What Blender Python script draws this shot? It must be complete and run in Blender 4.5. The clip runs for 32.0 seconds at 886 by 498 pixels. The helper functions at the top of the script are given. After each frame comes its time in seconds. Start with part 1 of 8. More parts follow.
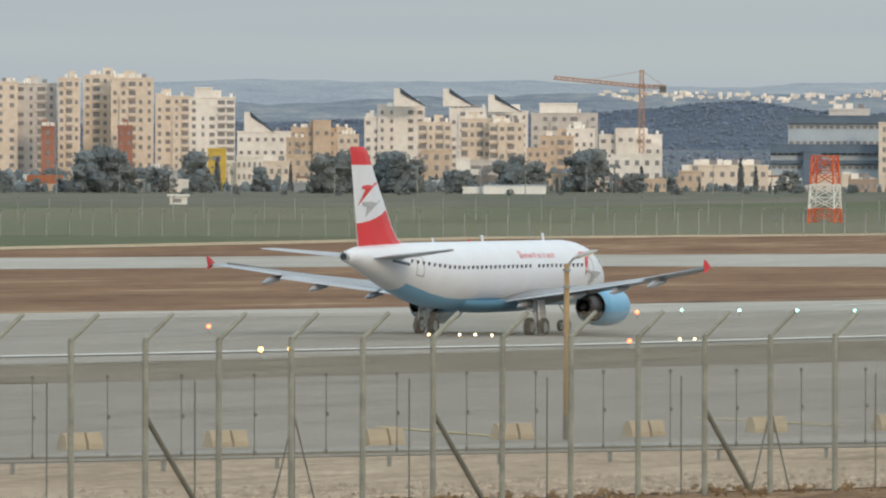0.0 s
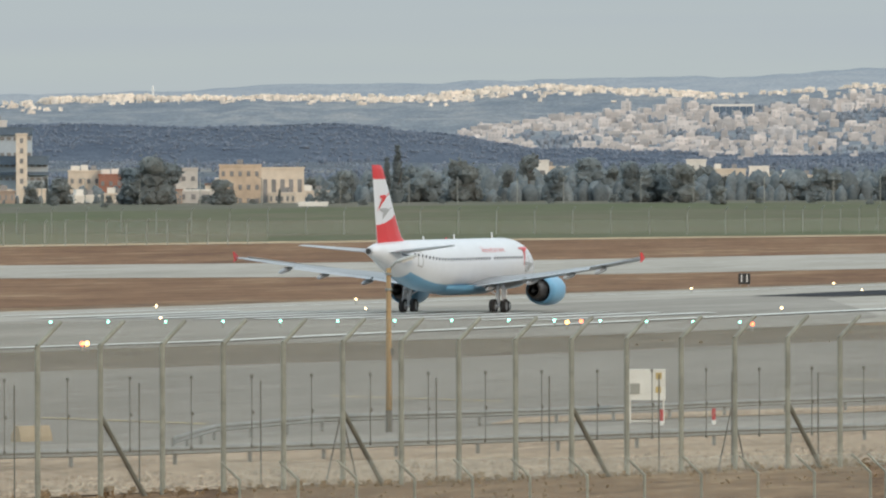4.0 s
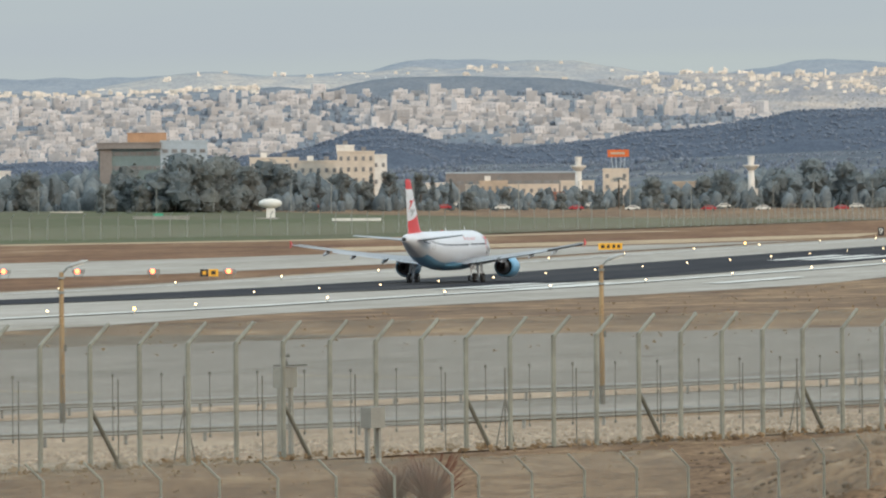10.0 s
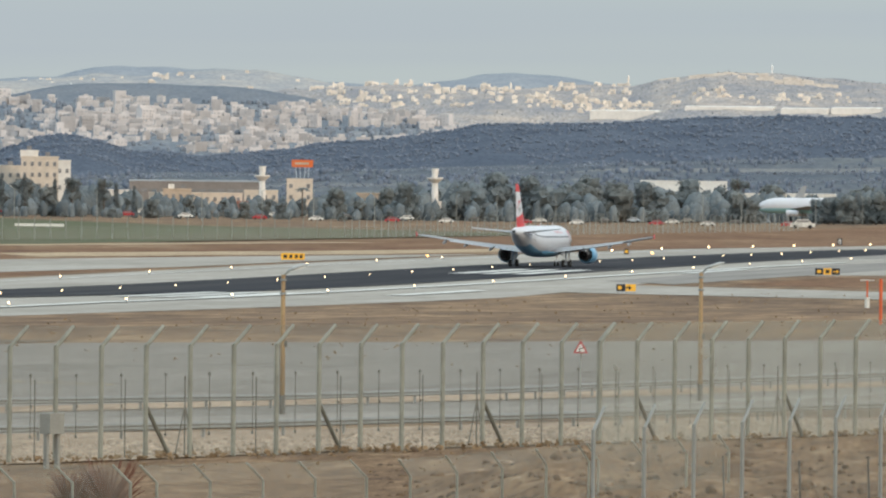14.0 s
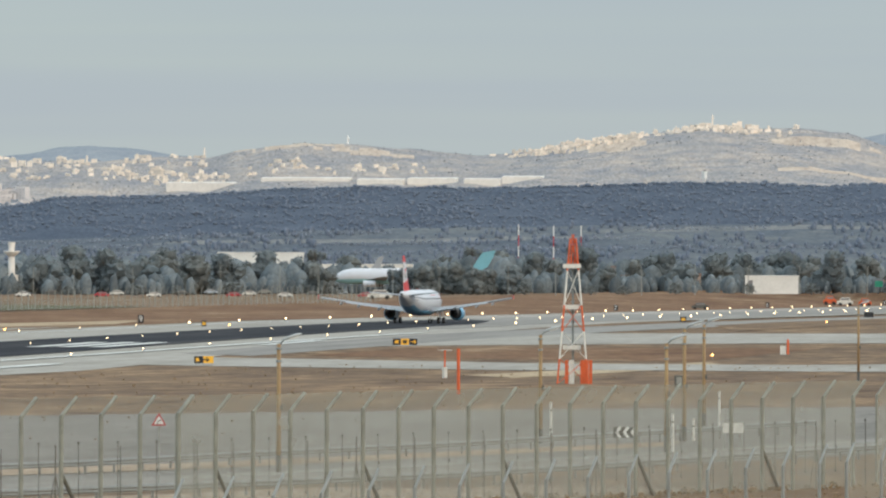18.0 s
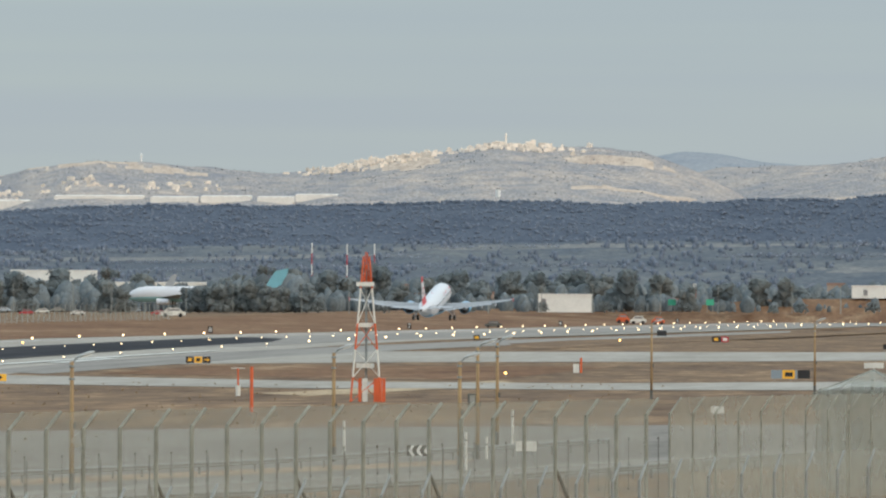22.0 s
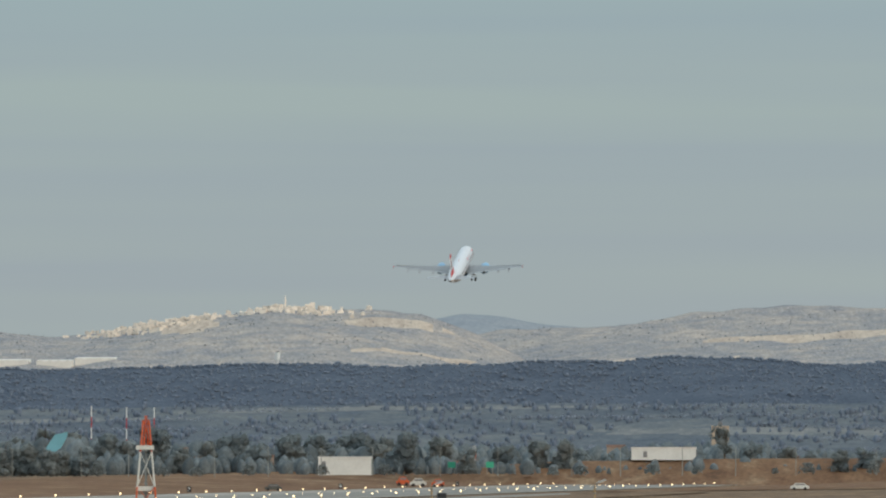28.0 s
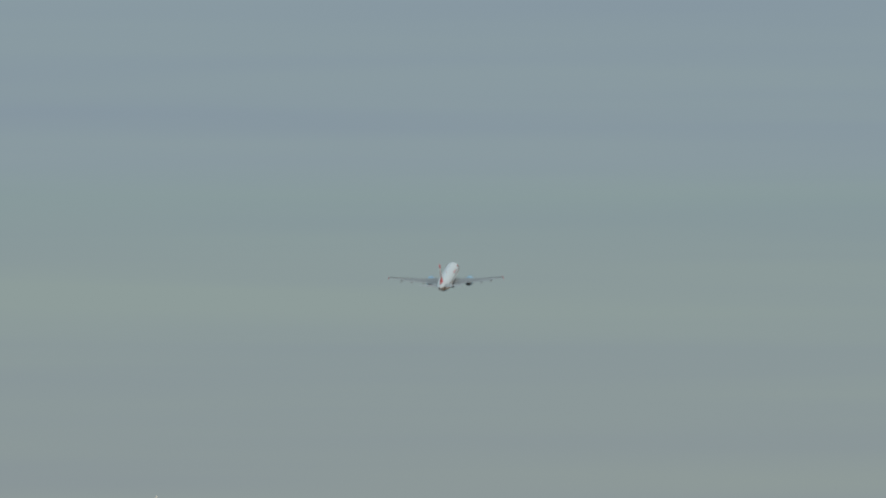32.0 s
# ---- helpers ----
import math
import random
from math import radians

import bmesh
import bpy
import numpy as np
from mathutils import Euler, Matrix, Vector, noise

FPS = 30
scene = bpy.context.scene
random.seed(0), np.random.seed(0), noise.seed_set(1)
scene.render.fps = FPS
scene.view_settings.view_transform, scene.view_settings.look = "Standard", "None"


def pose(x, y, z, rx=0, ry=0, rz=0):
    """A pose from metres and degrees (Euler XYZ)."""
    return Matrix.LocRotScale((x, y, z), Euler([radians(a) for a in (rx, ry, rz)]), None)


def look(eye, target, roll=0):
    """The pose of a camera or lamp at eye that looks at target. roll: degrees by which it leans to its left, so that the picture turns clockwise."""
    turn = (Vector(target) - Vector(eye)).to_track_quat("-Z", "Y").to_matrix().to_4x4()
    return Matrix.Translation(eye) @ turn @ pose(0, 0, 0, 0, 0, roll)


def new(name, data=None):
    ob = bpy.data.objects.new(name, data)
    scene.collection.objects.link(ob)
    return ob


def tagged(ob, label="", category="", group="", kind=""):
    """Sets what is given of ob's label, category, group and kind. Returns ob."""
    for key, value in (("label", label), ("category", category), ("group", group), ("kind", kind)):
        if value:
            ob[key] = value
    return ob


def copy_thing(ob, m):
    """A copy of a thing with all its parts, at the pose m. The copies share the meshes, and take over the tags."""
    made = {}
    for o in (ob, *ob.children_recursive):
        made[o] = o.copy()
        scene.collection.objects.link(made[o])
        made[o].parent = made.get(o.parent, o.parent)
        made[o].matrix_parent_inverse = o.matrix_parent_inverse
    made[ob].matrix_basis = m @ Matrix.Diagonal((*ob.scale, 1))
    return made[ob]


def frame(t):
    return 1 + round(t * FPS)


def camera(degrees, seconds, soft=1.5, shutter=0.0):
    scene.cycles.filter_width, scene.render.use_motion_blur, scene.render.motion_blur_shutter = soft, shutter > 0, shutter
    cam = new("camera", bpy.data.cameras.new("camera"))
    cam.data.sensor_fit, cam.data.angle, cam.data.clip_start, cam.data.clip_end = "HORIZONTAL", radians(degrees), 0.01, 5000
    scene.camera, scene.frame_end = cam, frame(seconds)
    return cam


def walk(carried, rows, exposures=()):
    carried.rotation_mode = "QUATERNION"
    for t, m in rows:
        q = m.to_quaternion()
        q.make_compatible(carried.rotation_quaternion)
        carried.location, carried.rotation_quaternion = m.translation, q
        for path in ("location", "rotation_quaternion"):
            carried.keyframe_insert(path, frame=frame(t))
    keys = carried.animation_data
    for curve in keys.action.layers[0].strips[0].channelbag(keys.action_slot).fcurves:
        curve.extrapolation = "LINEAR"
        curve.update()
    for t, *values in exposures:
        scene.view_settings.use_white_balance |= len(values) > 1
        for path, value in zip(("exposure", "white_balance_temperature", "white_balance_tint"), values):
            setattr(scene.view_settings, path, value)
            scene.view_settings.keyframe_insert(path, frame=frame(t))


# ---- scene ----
# The place is laid out along the runway: x runs with the take-off, y to the left of it,
# z up from the airfield; the tripod stands at x = 0, y = 0.
EYE_Z = 10.98
RUNWAY_BEARING = 24.978
RUNWAY_Y = 228.6


def eye(bearing, tilt, lean):
    """The tripod head, turned to a bearing in degrees from its first view, tilted and leaning."""
    return pose(0, 0, EYE_Z, 90 + tilt, 0, RUNWAY_BEARING - bearing - 90) @ pose(0, 0, 0, 0, 0, lean)


cam = camera(5.804, 32.0, soft=2.2)
walk(cam, [
    (0.0, eye(0.000, -0.594, 0.128)), (0.5, eye(0.465, -0.610, 0.120)), (1.0, eye(1.091, -0.609, 0.019)),
    (1.5, eye(1.965, -0.548, 0.112)), (2.0, eye(2.775, -0.494, 0.076)), (2.5, eye(3.222, -0.477, 0.080)),
    (3.0, eye(4.079, -0.452, -0.167)), (3.5, eye(4.837, -0.487, -0.266)), (4.0, eye(5.648, -0.519, -0.133)),
    (4.5, eye(6.219, -0.516, -0.210)), (6.5, eye(8.048, -0.495, -0.118)), (7.0, eye(8.490, -0.401, -0.314)),
    (7.5, eye(8.940, -0.335, -0.351)), (8.0, eye(9.799, -0.324, -0.086)), (8.5, eye(10.600, -0.362, -0.149)),
    (9.0, eye(10.969, -0.423, -0.428)), (9.5, eye(11.292, -0.479, -0.499)), (10.0, eye(11.565, -0.481, -0.473)),
    (10.5, eye(11.708, -0.460, -0.333)), (11.0, eye(12.132, -0.417, -0.021)), (11.5, eye(12.473, -0.392, 0.143)),
    (12.0, eye(12.761, -0.373, 0.093)), (12.5, eye(12.882, -0.396, -0.044)), (13.0, eye(13.024, -0.408, -0.004)),
    (13.5, eye(13.242, -0.412, 0.300)), (14.0, eye(13.646, -0.414, 0.583)), (14.5, eye(14.633, -0.418, 0.449)),
    (15.0, eye(15.019, -0.435, 0.252)), (15.5, eye(15.159, -0.431, -0.079)), (17.5, eye(16.340, 0.118, 0.406)),
    (18.0, eye(16.415, 0.073, 0.111)), (18.5, eye(16.477, 0.008, 0.027)), (19.0, eye(16.600, 0.034, -0.080)),
    (19.5, eye(16.767, 0.141, -0.107)), (20.0, eye(16.925, 0.226, 0.043)), (20.5, eye(17.133, 0.194, 0.001)),
    (21.0, eye(17.279, 0.187, -0.234)), (21.5, eye(17.533, 0.121, -0.213)), (22.0, eye(17.769, 0.195, 0.177)),
    (22.5, eye(17.890, 0.364, 0.542)), (23.0, eye(18.146, 0.329, 0.624)), (23.5, eye(18.513, 0.312, 0.533)),
    (24.0, eye(18.524, 0.291, 0.174)), (24.5, eye(18.500, 0.311, -0.177)), (25.0, eye(18.539, 0.477, -0.250)),
    (25.5, eye(18.598, 0.695, -0.094)), (26.0, eye(19.067, 0.939, 0.072)), (26.5, eye(19.078, 1.033, -0.112)),
    (28.5, eye(19.235, 1.305, 0.011)), (29.0, eye(19.256, 1.304, -0.021)), (29.5, eye(19.325, 1.418, -0.096)),
    (30.0, eye(19.460, 2.118, 0.000)), (30.5, eye(19.654, 2.295, 0.000)), (31.0, eye(19.788, 2.465, 0.000)),
    (31.5, eye(19.928, 2.535, 0.000)), (32.0, eye(20.058, 2.575, 0.000)),
], exposures=[(0.0, 0.0, 6650, 13), (4.0, 0.04, 6650, 13), (15.0, 0.08, 6600, 13), (20.0, -0.03, 6550, 13), (24.0, -0.08, 6500, 12), (25.0, -0.14, 6500, 12), (26.0, -0.30, 6500, 11), (28.5, -0.38, 6500, 10), (30.0, -0.66, 6500, 8), (31.0, -0.72, 6500, 7), (32.0, -0.73, 6500, 7)])

# ---- sky, sun ----
SUN_ELEVATION, SUN_TURN = 16.0, -128.0   # low behind the tripod's left shoulder
world = bpy.data.worlds.new("world")
scene.world = world
world.use_nodes = True
wn, wl = world.node_tree.nodes, world.node_tree.links
wn.clear()
w_out = wn.new("ShaderNodeOutputWorld")
w_bg = wn.new("ShaderNodeBackground")
w_sky = wn.new("ShaderNodeTexSky")
w_sky.sky_type = "NISHITA"
w_sky.sun_disc = False
w_sky.sun_elevation = radians(SUN_ELEVATION)
w_sky.sun_rotation = radians(90 - SUN_TURN)
w_sky.dust_density, w_sky.air_density = 3.0, 1.0
# a thin even overcast lies over the clear sky, in flat bands
w_geo = wn.new("ShaderNodeTexCoord")
w_sep = wn.new("ShaderNodeSeparateXYZ")
wl.new(w_geo.outputs["Generated"], w_sep.inputs[0])
w_map = wn.new("ShaderNodeMapping")
w_map.inputs["Scale"].default_value = (3.0, 3.0, 95.0)
wl.new(w_geo.outputs["Generated"], w_map.inputs[0])
w_noise = wn.new("ShaderNodeTexNoise")
w_noise.inputs["Scale"].default_value = 1.0
w_noise.inputs["Detail"].default_value = 3.0
wl.new(w_map.outputs[0], w_noise.inputs["Vector"])
w_ramp = wn.new("ShaderNodeValToRGB")
w_ramp.color_ramp.elements[0].position, w_ramp.color_ramp.elements[1].position = 0.40, 0.62
w_ramp.color_ramp.elements[0].color = (0.345, 0.415, 0.455, 1)
w_ramp.color_ramp.elements[1].color = (0.372, 0.448, 0.455, 1)
wl.new(w_noise.outputs[0], w_ramp.inputs[0])
w_rise = wn.new("ShaderNodeValToRGB")
w_rise.color_ramp.elements[0].position, w_rise.color_ramp.elements[1].position = 0.515, 1.0
w_rise.color_ramp.elements[0].color = (1.24, 1.20, 1.16, 1)
w_rise.color_ramp.elements[1].color = (2.9, 2.85, 2.8, 1)
for place, tone in ((0.5436, (1.19, 1.225, 1.19)), (0.551, (1.15, 1.24, 1.21)), (0.5535, (1.13, 1.18, 1.28)), (0.575, (1.15, 1.22, 1.31))):
    w_rise.color_ramp.elements.new(place).color = (*tone, 1)
w_half = wn.new("ShaderNodeMath")
w_half.operation = "MULTIPLY_ADD"
w_half.inputs[1].default_value, w_half.inputs[2].default_value = 1.0, 0.5
wl.new(w_sep.outputs["Z"], w_half.inputs[0])
wl.new(w_half.outputs[0], w_rise.inputs[0])
w_mul = wn.new("ShaderNodeMix")
w_mul.data_type, w_mul.blend_type = "RGBA", "MULTIPLY"
w_mul.inputs["Factor"].default_value = 1.0
wl.new(w_ramp.outputs[0], w_mul.inputs["A"])
wl.new(w_rise.outputs[0], w_mul.inputs["B"])
w_gain = wn.new("ShaderNodeMix")
w_gain.data_type, w_gain.blend_type = "RGBA", "MULTIPLY"
w_gain.inputs["Factor"].default_value = 1.0
w_gain.inputs["B"].default_value = (10.5, 10.5, 10.6, 1)
wl.new(w_mul.outputs["Result"], w_gain.inputs["A"])
w_mix = wn.new("ShaderNodeMix")
w_mix.data_type = "RGBA"
w_mix.inputs["Factor"].default_value = 0.93
wl.new(w_sky.outputs[0], w_mix.inputs["A"])
wl.new(w_gain.outputs["Result"], w_mix.inputs["B"])
wl.new(w_mix.outputs["Result"], w_bg.inputs["Color"])
w_bg.inputs["Strength"].default_value = 0.10
wl.new(w_bg.outputs[0], w_out.inputs[0])

sun = new("sun", bpy.data.lights.new("sun", "SUN"))
sun.data.energy, sun.data.angle, sun.data.color = 1.25, radians(10), (1.0, 0.80, 0.56)
s_az, s_el = radians(SUN_TURN), radians(SUN_ELEVATION)
sun.matrix_world = look((math.cos(s_az) * math.cos(s_el) * 100, math.sin(s_az) * math.cos(s_el) * 100, math.sin(s_el) * 100), (0, 0, 0))


# ---- materials ----
def mat(name, color, rough=0.85, var=0.18, scale=1.0, metal=0.0, bump=0.0, tint=None, fine=None, stretch=(1, 1, 1), spec=0.5, per_object=0.0, per_island=0.0):
    """A surface with colour variation at two scales (in 1/metres), optional relief and a second tint in patches."""
    m = bpy.data.materials.new(name)
    m.use_nodes = True
    n, k = m.node_tree.nodes, m.node_tree.links
    b = n["Principled BSDF"]
    b.inputs["Roughness"].default_value, b.inputs["Metallic"].default_value = rough, metal
    b.inputs["Specular IOR Level"].default_value = spec
    geo = n.new("ShaderNodeNewGeometry")
    mp = n.new("ShaderNodeMapping")
    mp.inputs["Scale"].default_value = stretch
    k.new(geo.outputs["Position"] if per_object == 0 else n.new("ShaderNodeTexCoord").outputs["Object"], mp.inputs[0])
    big, small = n.new("ShaderNodeTexNoise"), n.new("ShaderNodeTexNoise")
    big.inputs["Scale"].default_value, small.inputs["Scale"].default_value = scale, fine or scale * 9
    big.inputs["Detail"].default_value, small.inputs["Detail"].default_value = 5, 4
    for t in (big, small):
        k.new(mp.outputs[0], t.inputs["Vector"])
    c2 = tint or tuple(min(1, c * (1 - 1.6 * var)) for c in color)
    c1 = color
    r = n.new("ShaderNodeValToRGB")
    r.color_ramp.elements[0].position, r.color_ramp.elements[1].position = 0.36, 0.64
    r.color_ramp.elements[0].color, r.color_ramp.elements[1].color = (*c2, 1), (*c1, 1)
    k.new(big.outputs[0], r.inputs[0])
    mr = n.new("ShaderNodeMapRange")
    mr.inputs["From Min"].default_value, mr.inputs["From Max"].default_value = 0.3, 0.7
    mr.inputs["To Min"].default_value, mr.inputs["To Max"].default_value = 1 - var, 1 + var
    k.new(small.outputs[0], mr.inputs[0])
    mx = n.new("ShaderNodeMix")
    mx.data_type, mx.blend_type = "RGBA", "MULTIPLY"
    mx.inputs["Factor"].default_value = 1.0
    k.new(r.outputs[0], mx.inputs["A"])
    k.new(mr.outputs[0], mx.inputs["B"])
    last = mx.outputs["Result"]
    for amount, socket in ((per_object, "object"), (per_island, "island")):
        if amount:
            src = n.new("ShaderNodeObjectInfo").outputs["Random"] if socket == "object" else geo.outputs["Random Per Island"]
            m2 = n.new("ShaderNodeMapRange")
            m2.inputs["To Min"].default_value, m2.inputs["To Max"].default_value = 1 - amount, 1 + amount
            k.new(src, m2.inputs[0])
            mx2 = n.new("ShaderNodeMix")
            mx2.data_type, mx2.blend_type = "RGBA", "MULTIPLY"
            mx2.inputs["Factor"].default_value = 1.0
            k.new(last, mx2.inputs["A"])
            k.new(m2.outputs[0], mx2.inputs["B"])
            last = mx2.outputs["Result"]
    k.new(last, b.inputs["Base Color"])
    if bump:
        bp = n.new("ShaderNodeBump")
        bp.inputs["Strength"].default_value = bump
        bp.inputs["Distance"].default_value = 0.05
        k.new(small.outputs[0], bp.inputs["Height"])
        k.new(bp.outputs[0], b.inputs["Normal"])
    return m


def earth(name, tones, scale=0.03, mid=0.14, fine=0.8, rough=0.95, spec=0.15, bump=0.4, turn=-14.0, stretch=(0.55, 1.6, 1.0), grit=0.3):
    """Ground in three or more tones: broad drifts, streaks along the field and fine grit."""
    m = bpy.data.materials.new(name)
    m.use_nodes = True
    n, k = m.node_tree.nodes, m.node_tree.links
    b = n["Principled BSDF"]
    b.inputs["Roughness"].default_value, b.inputs["Specular IOR Level"].default_value = rough, spec
    geo, mp = n.new("ShaderNodeNewGeometry"), n.new("ShaderNodeMapping")
    mp.inputs["Scale"].default_value = stretch
    mp.inputs["Rotation"].default_value = (0, 0, radians(turn))
    k.new(geo.outputs["Position"], mp.inputs[0])
    layers = []
    for size, detail in ((scale, 6), (mid, 5), (fine, 3)):
        t = n.new("ShaderNodeTexNoise")
        t.inputs["Scale"].default_value, t.inputs["Detail"].default_value, t.inputs["Roughness"].default_value = size, detail, 0.62
        k.new(mp.outputs[0], t.inputs["Vector"])
        layers.append(t.outputs[0])
    add = n.new("ShaderNodeMix")
    add.data_type = "FLOAT"
    add.inputs["Factor"].default_value = 0.5
    k.new(layers[0], add.inputs["A"])
    k.new(layers[1], add.inputs["B"])
    r = n.new("ShaderNodeValToRGB")
    while len(r.color_ramp.elements) < len(tones):
        r.color_ramp.elements.new(0.5)
    for i, c in enumerate(tones):
        e = r.color_ramp.elements[i]
        e.position, e.color = 0.38 + 0.24 * i / (len(tones) - 1), (*c, 1)
    k.new(add.outputs["Result"], r.inputs[0])
    mr = n.new("ShaderNodeMapRange")
    mr.inputs["From Min"].default_value, mr.inputs["From Max"].default_value = 0.3, 0.7
    mr.inputs["To Min"].default_value, mr.inputs["To Max"].default_value = 1 - grit, 1 + grit
    k.new(layers[2], mr.inputs[0])
    mx = n.new("ShaderNodeMix")
    mx.data_type, mx.blend_type = "RGBA", "MULTIPLY"
    mx.inputs["Factor"].default_value = 1.0
    k.new(r.outputs[0], mx.inputs["A"])
    k.new(mr.outputs[0], mx.inputs["B"])
    k.new(mx.outputs["Result"], b.inputs["Base Color"])
    bp = n.new("ShaderNodeBump")
    bp.inputs["Strength"].default_value, bp.inputs["Distance"].default_value = bump, 0.05
    k.new(layers[2], bp.inputs["Height"])
    k.new(bp.outputs[0], b.inputs["Normal"])
    return m


def leaves(name, color, var=0.16, scale=0.2, tint=None, per_island=0.15):
    """Foliage: light falls on the leaves and partly through them."""
    m = mat(name, color, 0.95, var, scale, tint=tint, per_island=per_island, spec=0.2)
    n, k = m.node_tree.nodes, m.node_tree.links
    b = n["Principled BSDF"]
    thin, both = n.new("ShaderNodeBsdfTranslucent"), n.new("ShaderNodeMixShader")
    k.new(b.inputs["Base Color"].links[0].from_socket, thin.inputs["Color"])
    both.inputs[0].default_value = 0.5
    k.new(b.outputs[0], both.inputs[1])
    k.new(thin.outputs[0], both.inputs[2])
    k.new(both.outputs[0], n["Material Output"].inputs[0])
    return m


def glow(name, color, power):
    m = bpy.data.materials.new(name)
    m.use_nodes = True
    b = m.node_tree.nodes["Principled BSDF"]
    b.inputs["Base Color"].default_value = (*color, 1)
    b.inputs["Emission Color"].default_value = (*color, 1)
    b.inputs["Emission Strength"].default_value = power
    return m


# ---- mesh helpers ----
def link(name, bm, material, parent=None, label="", smooth=False):
    me = bpy.data.meshes.new(name)
    bm.normal_update()
    bm.to_mesh(me)
    bm.free()
    for m in (material if isinstance(material, (list, tuple)) else [material]):
        me.materials.append(m)
    if smooth:
        for p in me.polygons:
            p.use_smooth = True
    ob = new(name, me)
    ob.parent = parent
    if label:
        tagged(ob, label)
    return ob


part = link


def empty(name, m, label, category, group="", kind=""):
    ob = new(name)
    ob.empty_display_size = 0.2
    ob.matrix_basis = m
    return tagged(ob, label, category, group, kind)


def box(bm, c, s, turn=0.0, mi=0, tilt=None):
    """A box with centre c and size s, turned about z."""
    m = Matrix.Translation(c) @ Matrix.Rotation(radians(turn), 4, "Z")
    if tilt is not None:
        m = m @ tilt
    v = [bm.verts.new(m @ Vector((x * s[0] / 2, y * s[1] / 2, z * s[2] / 2))) for x in (-1, 1) for y in (-1, 1) for z in (-1, 1)]
    for f in ((0, 1, 3, 2), (4, 6, 7, 5), (0, 4, 5, 1), (2, 3, 7, 6), (0, 2, 6, 4), (1, 5, 7, 3)):
        bm.faces.new([v[i] for i in f]).material_index = mi
    return bm


def rod(bm, a, b, r0, r1=None, n=8, mi=0, caps=True):
    """A round bar from a to b."""
    a, b = Vector(a), Vector(b)
    r1 = r0 if r1 is None else r1
    q = (b - a).to_track_quat("Z", "Y")
    ra = [bm.verts.new(a + q @ Vector((math.cos(t) * r0, math.sin(t) * r0, 0))) for t in [2 * math.pi * i / n for i in range(n)]]
    rb = [bm.verts.new(b + q @ Vector((math.cos(t) * r1, math.sin(t) * r1, 0))) for t in [2 * math.pi * i / n for i in range(n)]]
    for i in range(n):
        bm.faces.new((ra[i], ra[(i + 1) % n], rb[(i + 1) % n], rb[i])).material_index = mi
    if caps:
        bm.faces.new(ra[::-1]).material_index = mi
        bm.faces.new(rb).material_index = mi
    return bm


def loft(bm, rings, closed=True, caps=(True, True), mi=0):
    """Skin through rings of equal length."""
    vs = [[bm.verts.new(p) for p in r] for r in rings]
    n = len(rings[0])
    for a, b in zip(vs, vs[1:]):
        for i in range(n if closed else n - 1):
            j = (i + 1) % n
            f = bm.faces.new((a[i], a[j], b[j], b[i]))
            f.material_index = mi(a[i].co, a[j].co, b[j].co) if callable(mi) else mi
    if caps[0]:
        bm.faces.new(vs[0][::-1])
    if caps[1]:
        bm.faces.new(vs[-1])
    return bm


def B():
    return bmesh.new()


def ease(t):
    t = min(1.0, max(0.0, t))
    return t * t * (3 - 2 * t)


def sag(x, y=228.0):
    """The airfield dips by about a metre half way along the runway; past that the runway strip falls gently away and the far fields rise."""
    side = (352 - y) / 74 if y > 228 else (y - 90) / 90
    fall = -1.185 * math.exp(-((x - 930) / 260) ** 2) - 0.0026 * min(max(0.0, x - 1550), 2050) * min(1.0, max(0.0, side))
    return fall + 2.6 * ease((math.hypot(x, y) - 1550) / 700) * ease((y - 480) / 250)



def at(bearing, reach):
    """x, y of a place by its bearing (degrees from the first view) and its distance from the tripod."""
    a = radians(RUNWAY_BEARING - bearing)
    return reach * math.cos(a), reach * math.sin(a)


def up(angle, reach):
    """The height that stands at this angle (degrees) over the tripod's level."""
    return EYE_Z + reach * math.tan(radians(angle))


def mix(pts, x):
    """Straight-line reading of a profile of (x, value) pairs."""
    if x <= pts[0][0]:
        return pts[0][1]
    for (a, u), (b, v) in zip(pts, pts[1:]):
        if x <= b:
            return u + (v - u) * (x - a) / (b - a)
    return pts[-1][1]


def plot(x, y):
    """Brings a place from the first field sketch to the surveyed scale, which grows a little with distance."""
    k = 1.016 + 0.000024 * min(max(x, 0), 1800)
    return x * k, y * k * 1.003


